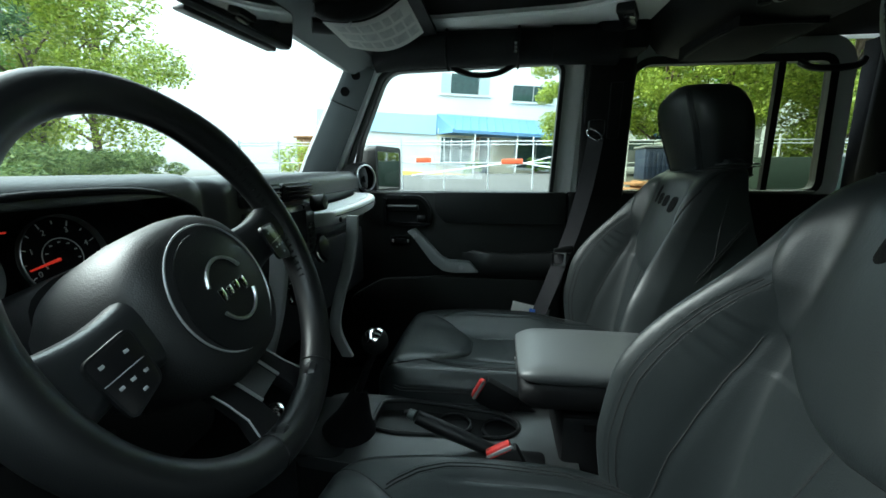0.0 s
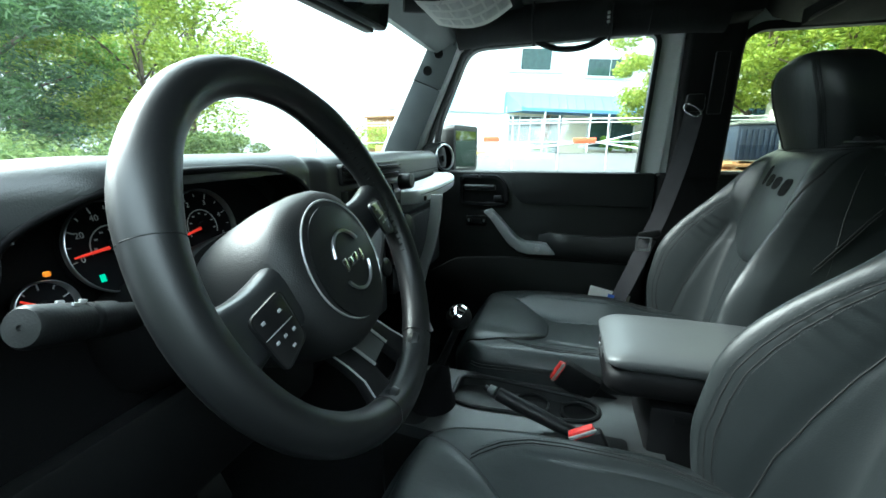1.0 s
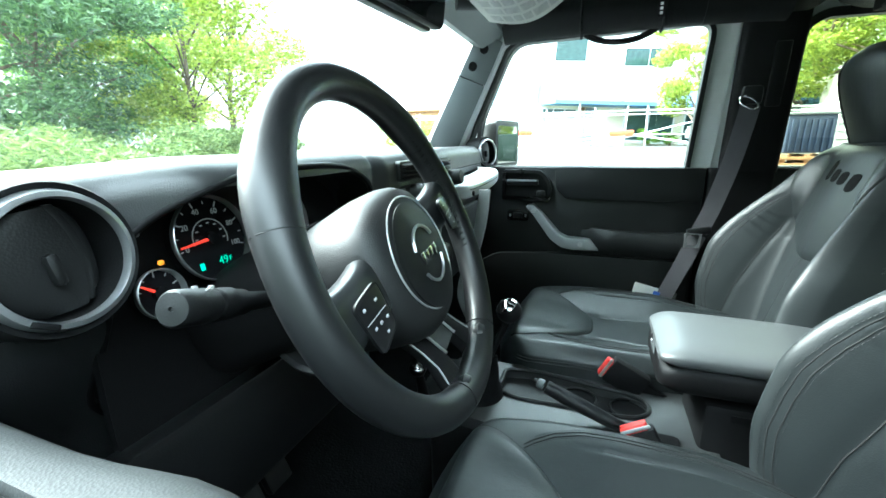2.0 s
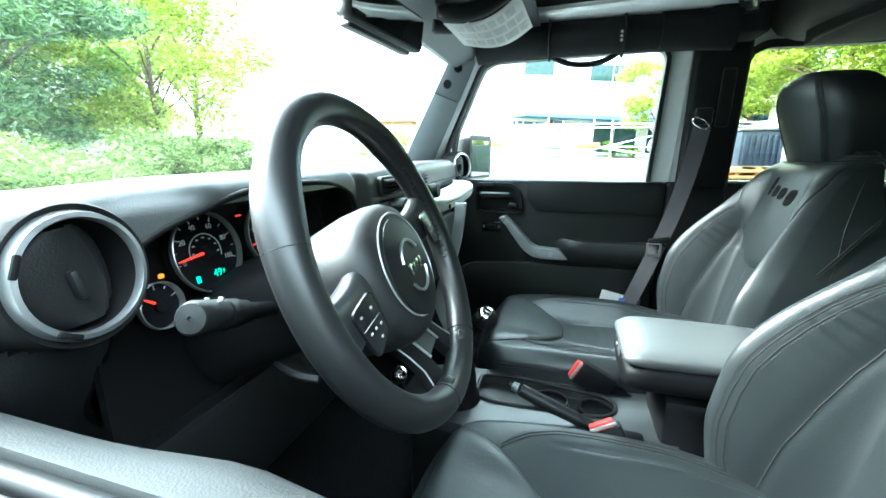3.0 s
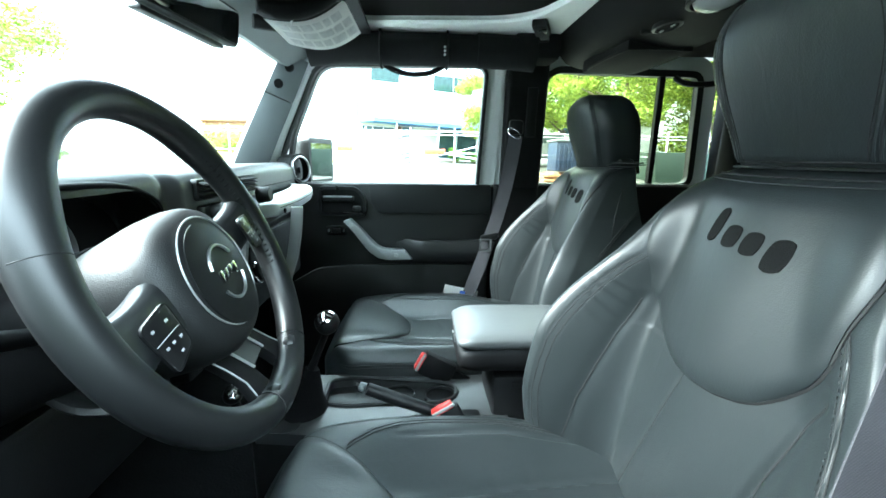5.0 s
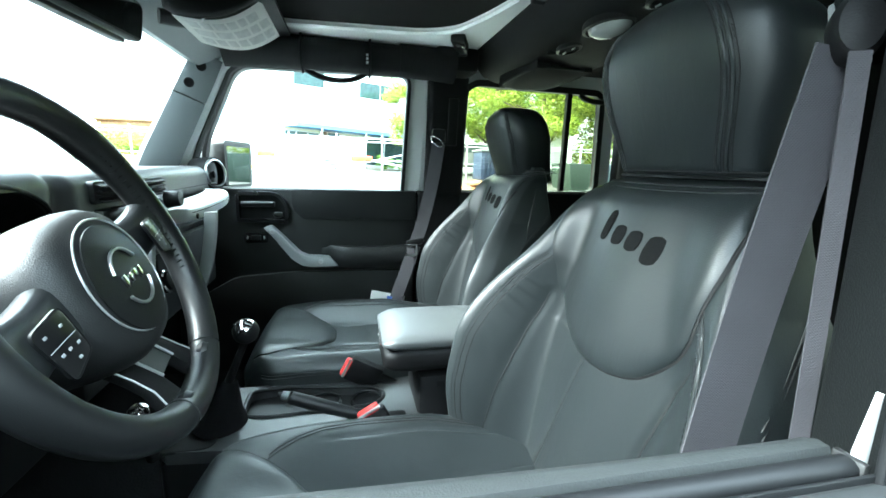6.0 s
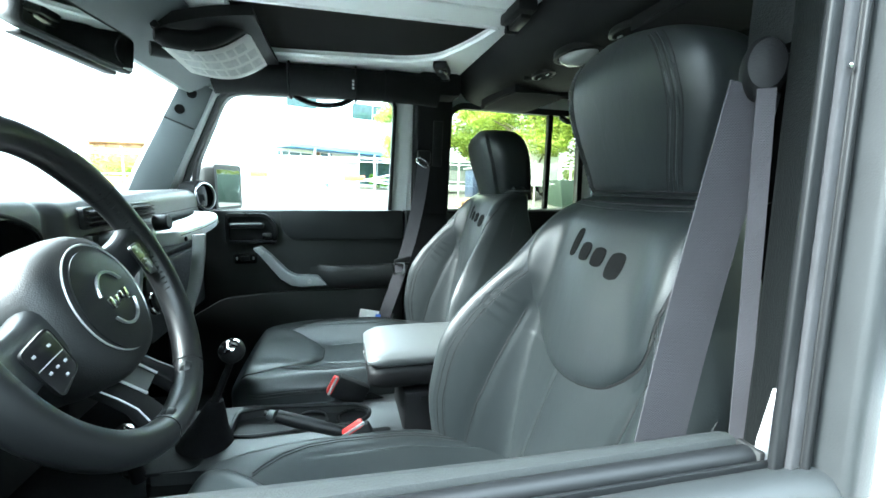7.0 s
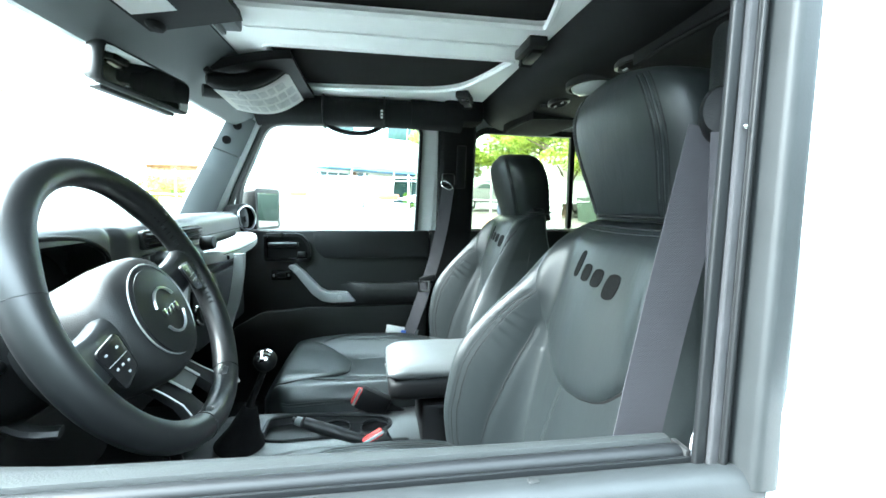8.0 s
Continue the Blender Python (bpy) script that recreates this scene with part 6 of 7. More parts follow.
part("tongue_plate", ring(round_poly([(-0.044, 1.018), (-0.016, 1.018), (-0.012, 1.052), (-0.048, 1.052)], 0.005), round_poly([(-0.052, 1.010), (-0.008, 1.010), (-0.006, 1.056), (-0.054, 1.056)], 0.006), yz(0.634), 0.0035), CHROME, tongue, "steel latch plate")
belt = thing("seat_belt", (-0.66, -0.12, 0.75), "grey woven seat belt hanging beside the driver's seat", "seat belt", "seat belts")
strap("webbing", [(-0.640, -0.150, 1.435), (-0.638, -0.130, 1.33), (-0.637, -0.115, 1.25), (-0.639, -0.097, 1.16), (-0.645, -0.066, 1.0), (-0.655, -0.035, 0.85)], 0.047, [(0.14, 0.98, 0.1), (0.12, 0.98, 0)], belt)
strap("webbing", [(-0.656, -0.142, 1.43), (-0.664, -0.146, 1.2), (-0.670, -0.150, 0.95)], 0.0135, [(0.45, 0.9, 0), (0.45, 0.9, 0)], belt)
cover = lathe([(0.014, -0.010), (0.020, -0.006), (0.020, 0.003), (0.016, 0.009), (0.004, 0.012)], frame_of((-0.645, -0.150, 1.448), (-0.75, 0.6, 0.25)) @ Matrix.Diagonal((0.80, 1.30, 1, 1)), 26)
part("pillar_loop_cover", cover, DARK, belt, "rounded gloss black loop cover")
part("loop_bracket", rbox((-0.640, -0.172, 1.500), (0.05, 0.03, 0.075), 0.012), PILLAR, belt)
part("loop_plate", rbox((-0.610, -0.196, 1.478), (0.040, 0.006, 0.026), 0.003, rot=(0, 12, 0)), SATIN, belt)


def buckle(x, y, z, rx, ry, rz, name_label):
    m = pose(x, y, z, rx, ry, rz)
    ob = thing("belt_buckle", (x, y, 0.72), name_label, "belt buckle", "belt buckles")
    part("case", rbox(None, (0.028, 0.060, 0.085), 0.006, m=m @ pose(0, 0, -0.044)), DARK, ob)
    part("red_button", rbox(None, (0.018, 0.046, 0.016), 0.004, m=m @ pose(-0.002, 0.002, 0.003)), RED, ob, "red release button")
    part("rim", rbox(None, (0.003, 0.050, 0.006), 0.001, m=m @ pose(-0.0135, 0, 0.004)), SATIN, ob)
    part("stem", rbox(None, (0.010, 0.03, 0.12), 0.003, m=m @ pose(0, 0, -0.12)), DARK, ob)
    return ob


buckle(-0.108, 0.164, 0.848, -28, 10, 0, "black belt buckle with red button beside the console")
buckle(0.100, 0.207, 0.848, -62, 0, 0, "black belt buckle with red button beside the passenger seat")

# paper on the passenger floor beside the seat, with a blue corner
paper = thing("paper_packet", (0.64, 0.02, 0.80), "white paper packet with blue corner beside seat", "paper packet")
part("sheet", rbox((0.650, 0.060, 0.824), (0.006, 0.13, 0.08), 0.002, rot=(12, 8, 0)), PAPER, paper)
part("blue_corner", rbox((0.644, 0.050, 0.844), (0.004, 0.02, 0.018), 0.001, rot=(12, 8, 0)), material("blue_print", (0.05, 0.12, 0.45), 0.5), paper, "blue printed corner")

# ---- mirror and visors ----
mirror = thing("rear_view_mirror", (-0.10, 0.56, 1.62), "black rear-view mirror hanging from the windscreen", "mirror")
mm = frame_of((-0.092, 0.582, 1.584), (-0.17, -1, -0.10), (0.04, 0.0, 1))
outline = round_poly([(-0.120, -0.034), (0.118, -0.034), (0.118, 0.034), (-0.118, 0.036)], 0.016)
case = []
for d, g in ((-0.030, -0.016), (-0.026, -0.006), (-0.012, 0.0), (0.002, 0.0), (0.006, -0.003)):
    case.append([mm @ V(x, y, d) for x, y in outset(outline, g)])
part("case", loft(case), PLASTIC, mirror)
part("mirror_glass", prism(outset(outline, -0.006), mm @ pose(0, 0, 0.0052), 0.002), MIRROR, mirror, "mirror glass")
part("arm", tube([mm @ V(0, 0.0, -0.028), V(-0.085, 0.625, 1.620), V(-0.075, 0.662, 1.622)], 0.011, 10), PLASTIC, mirror)
part("sensor_box", rbox(None, (0.19, 0.008, 0.022), 0.003, m=mm @ pose(-0.012, -0.040, -0.012)), PLASTIC, mirror)


def label_edge(u):
    return V(0.143, 0.550, 1.635).lerp(V(0.243, 0.393, 1.712), u) + V(0.0, -0.006, -0.024) * math.sin(math.pi * u)


def visor_surface(u, v):
    """Passenger visor folded up under the roof: its free edge hangs in a curve."""
    x = 0.135 + 0.40 * u
    y = 0.565 - 0.205 * v
    z = 1.700 - 0.030 * (1 - v) ** 2 + 0.016 * v - 0.006 * math.sin(math.pi * u)
    return V(x, y, z)


visor = thing("sun_visor", (0.33, 0.54, 1.68), "grey-black passenger sun visor with paper label", "sun visor", "sun visors")
part("panel", sheet(visor_surface, 20, 12, (0, 0.006, 0.022)), DARK, visor)
part("hinge_rod", tube([V(0.12, 0.555, 1.675), V(0.60, 0.56, 1.668)], 0.008, 8), PLASTIC, visor)
roll = [label_edge(k / 12) + V(-0.012, 0.010, 0.020) for k in range(13)]
part("folded_edge", tube(roll, [0.012] + [0.020] * 11 + [0.012], 14), DARK, visor, "black rolled edge of the visor")
part("inner_sleeve", tube([p + V(0.03, 0.02, -0.020) for p in roll], 0.016, 12), TRIM, visor)
part("printed_card", rbox((0.185, 0.505, 1.640), (0.030, 0.003, 0.018), 0.001, rot=(20, 0, 30)), PRINT, visor, "small printed card under the visor")
visor = thing("sun_visor", (-0.35, 0.54, 1.68), "grey driver sun visor folded up", "sun visor", "sun visors")
part("panel", sheet(lambda u, v: V(-0.55 + 0.44 * u, 0.565 - 0.16 * v, 1.690 - 0.02 * (1 - v) + 0.012 * v), 12, 8, (0, 0.004, 0.018)), DARK, visor)
part("pivot_knob", lathe([(0.020, 0.0), (0.020, -0.010), (0.014, -0.016), (0.003, -0.017)], pose(-0.135, 0.545, 1.682) @ Matrix.Diagonal((1.3, 0.7, 1, 1)), 22), DARK, visor)
part("label", sheet(lambda u, v: V(-0.34 + 0.15 * u, 0.556 - 0.07 * v, 1.6675 + 0.012 * v), 4, 2, (0, 0, 0.001)), PAPER, visor, "white printed label")

# label sheet curling below the passenger visor
lab = thing("paper_label", (0.25, 0.45, 1.62), "curled white paper label with grey print on the visor", "label")


def label_surface(u, v):
    a, b = V(0.143, 0.550, 1.635), V(0.243, 0.393, 1.712)
    c, d = V(0.205, 0.515, 1.600), V(0.335, 0.367, 1.663)
    top, low = a.lerp(b, u), c.lerp(d, u)
    p = top.lerp(low, v)
    sag = math.sin(math.pi * u)
    return p + V(0.0, -0.006, -0.024) * sag


part("sheet", sheet(label_surface, 24, 8, (0.001, 0.001, 0.0006)), PAPER, lab)
rnd = random.Random(4)
for r in range(3):
    u = 0.08
    while u < 0.88:
        w = rnd.uniform(0.08, 0.2)
        v0 = 0.12 + 0.28 * r
        part("print_block", sheet(lambda a, b, u=u, w=w, v0=v0: label_surface(min(u + w * a, 0.96), v0 + 0.20 * b) + V(-0.0012, -0.0012, -0.0008), 5, 2, (0.0006, 0.0006, 0.0003)), PRINT, lab, "grey block of small print")
        u += w + 0.03

# door mirror outside the passenger window
dm = thing("door_mirror", (0.86, 0.60, 1.25), "black passenger door mirror", "door mirror")
hm = frame_of((0.865, 0.612, 1.330), (-0.22, -1, 0.0))
oc = round_poly([(-0.105, -0.086), (0.105, -0.086), (0.110, 0.086), (-0.105, 0.086)], 0.022)
part("housing", loft([[hm @ V(x, y, d) for x, y in outset(oc, g)] for d, g in ((-0.07, -0.025), (-0.05, -0.006), (-0.02, 0.0), (0.010, 0.0), (0.012, -0.004))]), PLASTIC, dm)
part("mirror_glass", prism(outset(oc, -0.017), hm @ pose(-0.006, -0.004, 0.0115), 0.002), DARKMIRROR, dm, "mirror glass showing greenery")
part("arm", rbox((0.82, 0.66, 1.255), (0.10, 0.05, 0.03), 0.01), PLASTIC, dm)

# ---- outside ----
def ground_height(x, y):
    return 1.05 * step(3.0, 20.0, x) + 0.5 * step(4, 14, y) * step(30, 4, x)


GRASS = material("verge_grass", (0.10, 0.13, 0.05), 0.9, vary=0.3, vary_scale=2.0)
ASPHALT = material("pale_worn_asphalt", (0.062, 0.061, 0.057), 0.85, grain=0.5, grain_scale=90, vary=0.2, vary_scale=0.7)
WALL = material("white_stucco", (0.72, 0.74, 0.75), 0.8, grain=0.2, grain_scale=60, vary=0.05, vary_scale=0.4)
BAND = material("pale_blue_band", (0.42, 0.60, 0.75), 0.7, vary=0.06)
CREAM = material("cream_wall", (0.66, 0.62, 0.50), 0.8, vary=0.06)
CURTAIN = material("curtained_glass", (0.42, 0.52, 0.54), 0.15, vary=0.1)
AWN = material("blue_awning_metal", (0.12, 0.25, 0.44), 0.45, vary=0.08)
DARKGLASS = material("dark_window_glass", (0.03, 0.06, 0.06), 0.06, vary=0.2)
BROWN = material("brown_door", (0.13, 0.07, 0.04), 0.6, vary=0.15)
GALV = material("galvanised_steel", (0.55, 0.57, 0.58), 0.45, metal=0.4, vary=0.1)
ORANGE = material("orange_plastic", (0.75, 0.12, 0.04), 0.5, vary=0.1)
YELLOW = material("yellow_kerb_paint", (0.62, 0.48, 0.10), 0.7, vary=0.15)
WOOD = material("brown_weathered_wood", (0.30, 0.15, 0.07), 0.75, vary=0.25, vary_scale=3)
BLUEBOX = material("dark_blue_bin_paint", (0.015, 0.025, 0.06), 0.5, vary=0.15)
CARWHITE = material("white_vehicle_paint", (0.70, 0.71, 0.71), 0.3, vary=0.04, coat=0.4)
CARGREY = material("grey_vehicle_paint", (0.16, 0.17, 0.18), 0.3, vary=0.06, coat=0.4)
TYRE = material("tyre_rubber", (0.015, 0.015, 0.015), 0.8)
BARK = material("bark", (0.10, 0.075, 0.055), 0.9, grain=0.8, grain_scale=30, vary=0.3)
LEAF_LIGHT = leaf_material("spring_leaf", (0.13, 0.20, 0.022), (0.34, 0.40, 0.06))
LEAF_DARK = leaf_material("conifer_leaf", (0.030, 0.068, 0.030), (0.115, 0.19, 0.065))
LEAF_SHRUB = leaf_material("juniper_leaf", (0.07, 0.12, 0.035), (0.24, 0.30, 0.09))
LEAF_GREEN = leaf_material("fresh_leaf", (0.09, 0.19, 0.03), (0.22, 0.36, 0.06))

bm = bmesh.new()
xs = [-400, -120, -40, -15, -6, -2, 0, 2, 3, 5, 7, 9, 11, 13, 15, 17, 19, 20, 22, 26, 30, 45, 90, 200, 500]
ys = [-400, -100, -30, -12, -5, 0, 4, 6, 8, 10, 12, 14, 20, 30, 60, 150, 400]
gv = [[bm.verts.new((x, y, ground_height(x, y))) for x in xs] for y in ys]
for j in range(len(ys) - 1):
    for i in range(len(xs) - 1):
        bm.faces.new((gv[j][i], gv[j][i + 1], gv[j + 1][i + 1], gv[j + 1][i]))
solid("ground", bm, ASPHALT, "pale worn asphalt lot", "ground", kind="structure")

# plain dark block, added out of view to cut low sky light on the driver's side
solid("wall_light_block", rbox((-5.6, -13.0, 2.1), (1.0, 34.0, 4.4), 0.3), material("light_block_green", (0.035, 0.05, 0.03), 0.95, grain=0.8, grain_scale=12, vary=0.4, vary_scale=3), "dark hedge-like block added unseen to dim light from the driver's side", "hedge", kind="structure")

# two-storey building with blue awning
BO = pose(23.3, 3.7, 1.10, 0, 3.4, -84)     # x runs along the front to the rear, y into the building


def bp(u, d, z):
    return BO @ V(u, d, z)


def bbox(u0, u1, d0, d1, z0, z1, r=0.0, bm=None):
    return rbox(None, (u1 - u0, abs(d1 - d0), z1 - z0), r, bm=bm, m=BO @ pose((u0 + u1) / 2, (d0 + d1) / 2, (z0 + z1) / 2))


house = thing("office_building", bp(0, 0, 0), "white two-storey office building with blue awning", "building")
part("wall", bbox(-7.0, 10.2, 0.6, 12, -0.9, 8.2), WALL, house)
part("roof", bbox(-7.2, 10.4, 0.4, 12.2, 8.2, 8.45, 0.05), GALV, house)
part("entrance_wall", bbox(0.0, 8.4, 0.30, 0.6, -0.3, 2.5), CREAM, house, "cream entrance wall")
part("blue_band", bbox(-7.0, -0.10, 0.50, 0.61, 2.14, 3.22), BAND, house, "pale blue painted band")
aw = bmesh.new()
# its near end is splayed: the foot of the slope starts further along than the top
loft([[bp(-0.10, 0.55, 3.32), bp(0.85, -1.0, 2.36), bp(0.85, -1.0, 2.20), bp(-0.10, 0.55, 2.16)],
      [bp(8.60, 0.55, 3.20), bp(8.60, -1.0, 2.36), bp(8.60, -1.0, 2.20), bp(8.60, 0.55, 2.16)]], aw)
awning = part("awning", aw, AWN, house, "blue ribbed metal awning")
for k in range(20):
    u = 0.05 + 0.45 * k
    part("awning_rib", tube([bp(u, 0.53, 3.34 - 0.0138 * u), bp(max(u, 0.90), -0.98, 2.40)], 0.024, 5), AWN, awning)


def house_window(u0, u1, z0, z1, d, name="window", bars=1):
    w = part(name, bbox(u0, u1, d - 0.02, d + 0.06, z0, z1), WALL, house)
    n = bars + 1
    for k in range(n):
        a, b = u0 + 0.06 + (u1 - u0 - 0.12) * k / n, u0 + 0.06 + (u1 - u0 - 0.12) * (k + 1) / n
        part("pane", bbox(a + 0.03, b - 0.03, d - 0.05, d - 0.03, z0 + 0.06, z1 - 0.06), DARKGLASS, w, "dark window glass")
    part("sill", bbox(u0 - 0.05, u1 + 0.05, d - 0.12, d, z0 - 0.08, z0), WALL, w)
    return w


def split_window(u0, u1, z0, z1, d, cuts):
    """Window whose panes are divided at the given shares of its width; the outer ones are curtained."""
    w = part("window", bbox(u0, u1, d - 0.02, d + 0.06, z0, z1), WALL, house)
    cuts = [0.0, *cuts, 1.0]
    for k in range(len(cuts) - 1):
        a, b = u0 + 0.05 + (u1 - u0 - 0.1) * cuts[k], u0 + 0.05 + (u1 - u0 - 0.1) * cuts[k + 1]
        pale = len(cuts) == 4 and k in (0, 2)
        part("pane", bbox(a + 0.02, b - 0.02, d - 0.05, d - 0.03, z0 + 0.05, z1 - 0.05), CURTAIN if pale else DARKGLASS, w, "curtained glass" if pale else "dark window glass")
    part("sill", bbox(u0 - 0.05, u1 + 0.05, d - 0.10, d, z0 - 0.07, z0), WALL, w)


split_window(0.0, 2.85, 4.42, 5.58, 0.6, (0.20, 0.78))
split_window(4.06, 6.50, 4.20, 5.13, 0.6, (0.5,))
house_window(0.15, 2.07, 0.50, 2.05, 0.30, bars=2)
house_window(4.42, 6.90, 0.50, 2.08, 0.30, bars=1)
house_window(7.30, 8.10, 0.50, 1.95, 0.30, bars=0)
part("door", bbox(2.15, 2.42, 0.22, 0.34, 0.0, 2.12), BROWN, house, "brown door frame")
part("door_glass", bbox(2.46, 3.07, 0.24, 0.34, 0.1, 2.1), DARKGLASS, house)
for u in (2.10, 4.40, 8.30):
    part("awning_post", tube([bp(u, -0.95, -0.3), bp(u, -0.95, 2.3)], 0.045, 8), WALL, house)
part("wall_plate", bbox(3.45, 3.75, 0.26, 0.30, 1.25, 1.32), GALV, house)

# kerb with yellow paint in front of the building
solid("kerb", bbox(-6, 12, -4.2, -3.95, -0.6, 0.06, 0.03), YELLOW, "yellow-painted kerb", "kerb", kind="structure")
solid("verge", bbox(-6, 12, -3.95, -1.6, -0.60, 0.02), GRASS, "strip of grass before the building", "verge", kind="structure")

# chain-link fence with posts and gate arm
fence = thing("chain_link_fence", (13.0, 0, 0.8), "galvanised chain-link fence before the building", "fence")
FX = 13.0


def fz(y):
    return ground_height(FX, y)


posts = [9.0 - 1.42 * k for k in range(0, 15)]
for k, y in enumerate(posts):
    part("post", tube([V(FX, y, fz(y) - 0.2), V(FX, y, 2.30)], 0.035 if k % 4 == 0 else 0.024, 8), GALV, fence)
for z in (2.22, 2.12, 1.55):
    part("rail", tube([V(FX, 9.0, z), V(FX, -11.0, z - 0.10)], 0.019, 6), GALV, fence)
bm = bmesh.new()
for k in range(36):
    for s in (1, -1):
        y0 = 2.6 - 0.055 * k
        a, b = V(FX + 0.02, y0 - s * 0.02, 1.0), V(FX + 0.02, y0 + s * 0.62, 2.2)
        tube([a, b], 0.006, 4, bm=bm)
mesh = part("mesh", bm, GALV, fence, "woven wire mesh")
mesh["kind"] = "stuff"
arm = thing("barrier_arm", (12.6, 1.5, 0.9), "white barrier arm with orange blocks", "barrier")
part("boom", tube([V(12.6, 2.9, 1.12), V(12.6, -0.4, 1.52), V(12.6, -2.4, 1.20)], 0.03, 6), CARWHITE, arm)
for y0, y1, z in ((2.75, 2.25, 1.62), (0.05, -0.60, 1.56)):
    part("orange_block", rbox((12.58, (y0 + y1) / 2, z - 0.02), (0.06, y0 - y1, 0.16), 0.02), ORANGE, arm, "orange warning block")
part("frame_bar", tube([V(12.6, -0.1, 1.35), V(12.6, -2.6, 1.95)], 0.02, 6), CARWHITE, arm)


# ---- trees and shrubs ----
def leaf_cloud(blobs, n, size, seed, flat=0.7, droop=0.0, thin=0.45):
    """Many small leaves scattered through uneven clumps."""
    r = np.random.RandomState(seed)
    wts = np.array([b[3] ** 2 for b in blobs], float)
    pick = r.choice(len(blobs), n, p=wts / wts.sum())
    verts, faces = [], []
    cs = np.array([b[:3] for b in blobs])[pick]
    rs = np.array([b[3] for b in blobs])[pick]
    dirs = r.normal(size=(n, 3))
    dirs /= np.linalg.norm(dirs, axis=1)[:, None]
    rad = rs * r.uniform(0.25, 1.08, n) ** 0.6
    pos = cs + dirs * rad[:, None] * np.array([1, 1, flat])
    a = r.normal(size=(n, 3))
    a[:, 2] = a[:, 2] * 0.5 - droop
    a /= np.linalg.norm(a, axis=1)[:, None]
    b = np.cross(a, r.normal(size=(n, 3)))
    b /= np.linalg.norm(b, axis=1)[:, None]
    s = size * r.uniform(0.6, 1.5, n)[:, None]
    quad = np.stack([pos - a * s, pos + b * s * thin, pos + a * s, pos - b * s * thin], 1).reshape(-1, 3)
    me = bpy.data.meshes.new("leaves")
    me.from_pydata(quad.tolist(), [], [[4 * i, 4 * i + 1, 4 * i + 2, 4 * i + 3] for i in range(n)])
    return me


def crown_part(name, me, mat, parent, label=""):
    me.materials.append(mat)
    ob = new(name, me)
    ob.parent = parent
    ob.matrix_parent_inverse = BASE[parent.name].inverted()
    if label:
        ob["label"] = label
    return ob


def tree(x, y, height, spread, mat, leaves, size, seed, label, trunk_r=0.16, low=0.35, clumps=26, thin=0.45, flat=0.7, droop=0.0):
    r = random.Random(seed)
    z0 = ground_height(x, y)
    ob = thing("tree", (x, y, z0), label, "tree", "trees")
    tr = [V(x, y, z0 - 0.1), V(x + r.uniform(-.15, .15), y + r.uniform(-.15, .15), z0 + height * 0.3), V(x + r.uniform(-.3, .3), y + r.uniform(-.3, .3), z0 + height * 0.6), V(x, y, z0 + height * 0.9)]
    line = smooth_line(tr, 5)
    part("trunk", tube(line, [trunk_r * (1 - 0.85 * i / (len(line) - 1)) for i in range(len(line))], 9), BARK, ob)
    blobs = []
    for k in range(clumps):
        t = r.uniform(low, 1.0)
        a = r.uniform(0, 2 * math.pi)
        reach = spread * (1 - abs(t - 0.55) * 1.1) * r.uniform(0.35, 1.0)
        c = V(x + reach * math.cos(a), y + reach * math.sin(a), z0 + height * t)
        blobs.append((*c, r.uniform(0.35, 0.75) * spread * 0.42))
        if k % 2 == 0:
            st = line[min(int((t * 0.7) * (len(line) - 1)), len(line) - 1)]
            limb = smooth_line([st, st.lerp(c, 0.5) + V(0, 0, 0.15 * height * 0.2), c], 3)
            part("limb", tube(limb, [trunk_r * 0.38 * (1 - 0.8 * i / (len(limb) - 1)) for i in range(len(limb))], 5), BARK, ob)
    crown_part("crown", leaf_cloud(blobs, leaves, size, seed, flat, droop, thin), mat, ob)
    return ob


def shrub(x, y, w, h, mat, leaves, size, seed, label, clumps=16, droop=0.0):
    r = random.Random(seed)
    z0 = ground_height(x, y)
    ob = thing("shrub", (x, y, z0), label, "shrub", "shrubs")
    blobs = [(x + r.uniform(-w, w), y + r.uniform(-w, w), z0 + r.uniform(0.15, 0.95) * h, r.uniform(0.3, 0.6) * min(w, h)) for k in range(clumps)]
    part("stems", tube([V(x, y, z0 - 0.1), V(x + 0.1, y, z0 + h * 0.7)], [0.08, 0.02], 6), BARK, ob)
    crown_part("crown", leaf_cloud(blobs, leaves, size, seed, 0.6, droop, 0.28), mat, ob)
    return ob


# ahead of the windscreen: conifers, a spring-green tree and spreading juniper
tree(5.2, 11.8, 7.5, 3.4, LEAF_DARK, 38000, 0.075, 11, "tall dark green conifer-like tree", low=0.08, clumps=60, thin=0.22, flat=0.4, droop=0.35)
tree(3.0, 10.5, 6.5, 2.8, LEAF_DARK, 28000, 0.07, 12, "dark green conifer beside the lot", low=0.05, clumps=52, thin=0.22, flat=0.4, droop=0.35)
tree(9.2, 12.0, 7.0, 3.6, LEAF_LIGHT, 34000, 0.058, 13, "light spring-green tree with open crown", trunk_r=0.09, low=0.20, clumps=44)
tree(12.6, 14.0, 7.5, 3.4, LEAF_LIGHT, 28000, 0.060, 17, "light green tree with drooping boughs", low=0.15, clumps=36)
tree(7.6, 14.5, 8.5, 3.6, LEAF_GREEN, 26000, 0.060, 14, "fresh green tree behind the shrubs", low=0.15, clumps=36)
k = 0
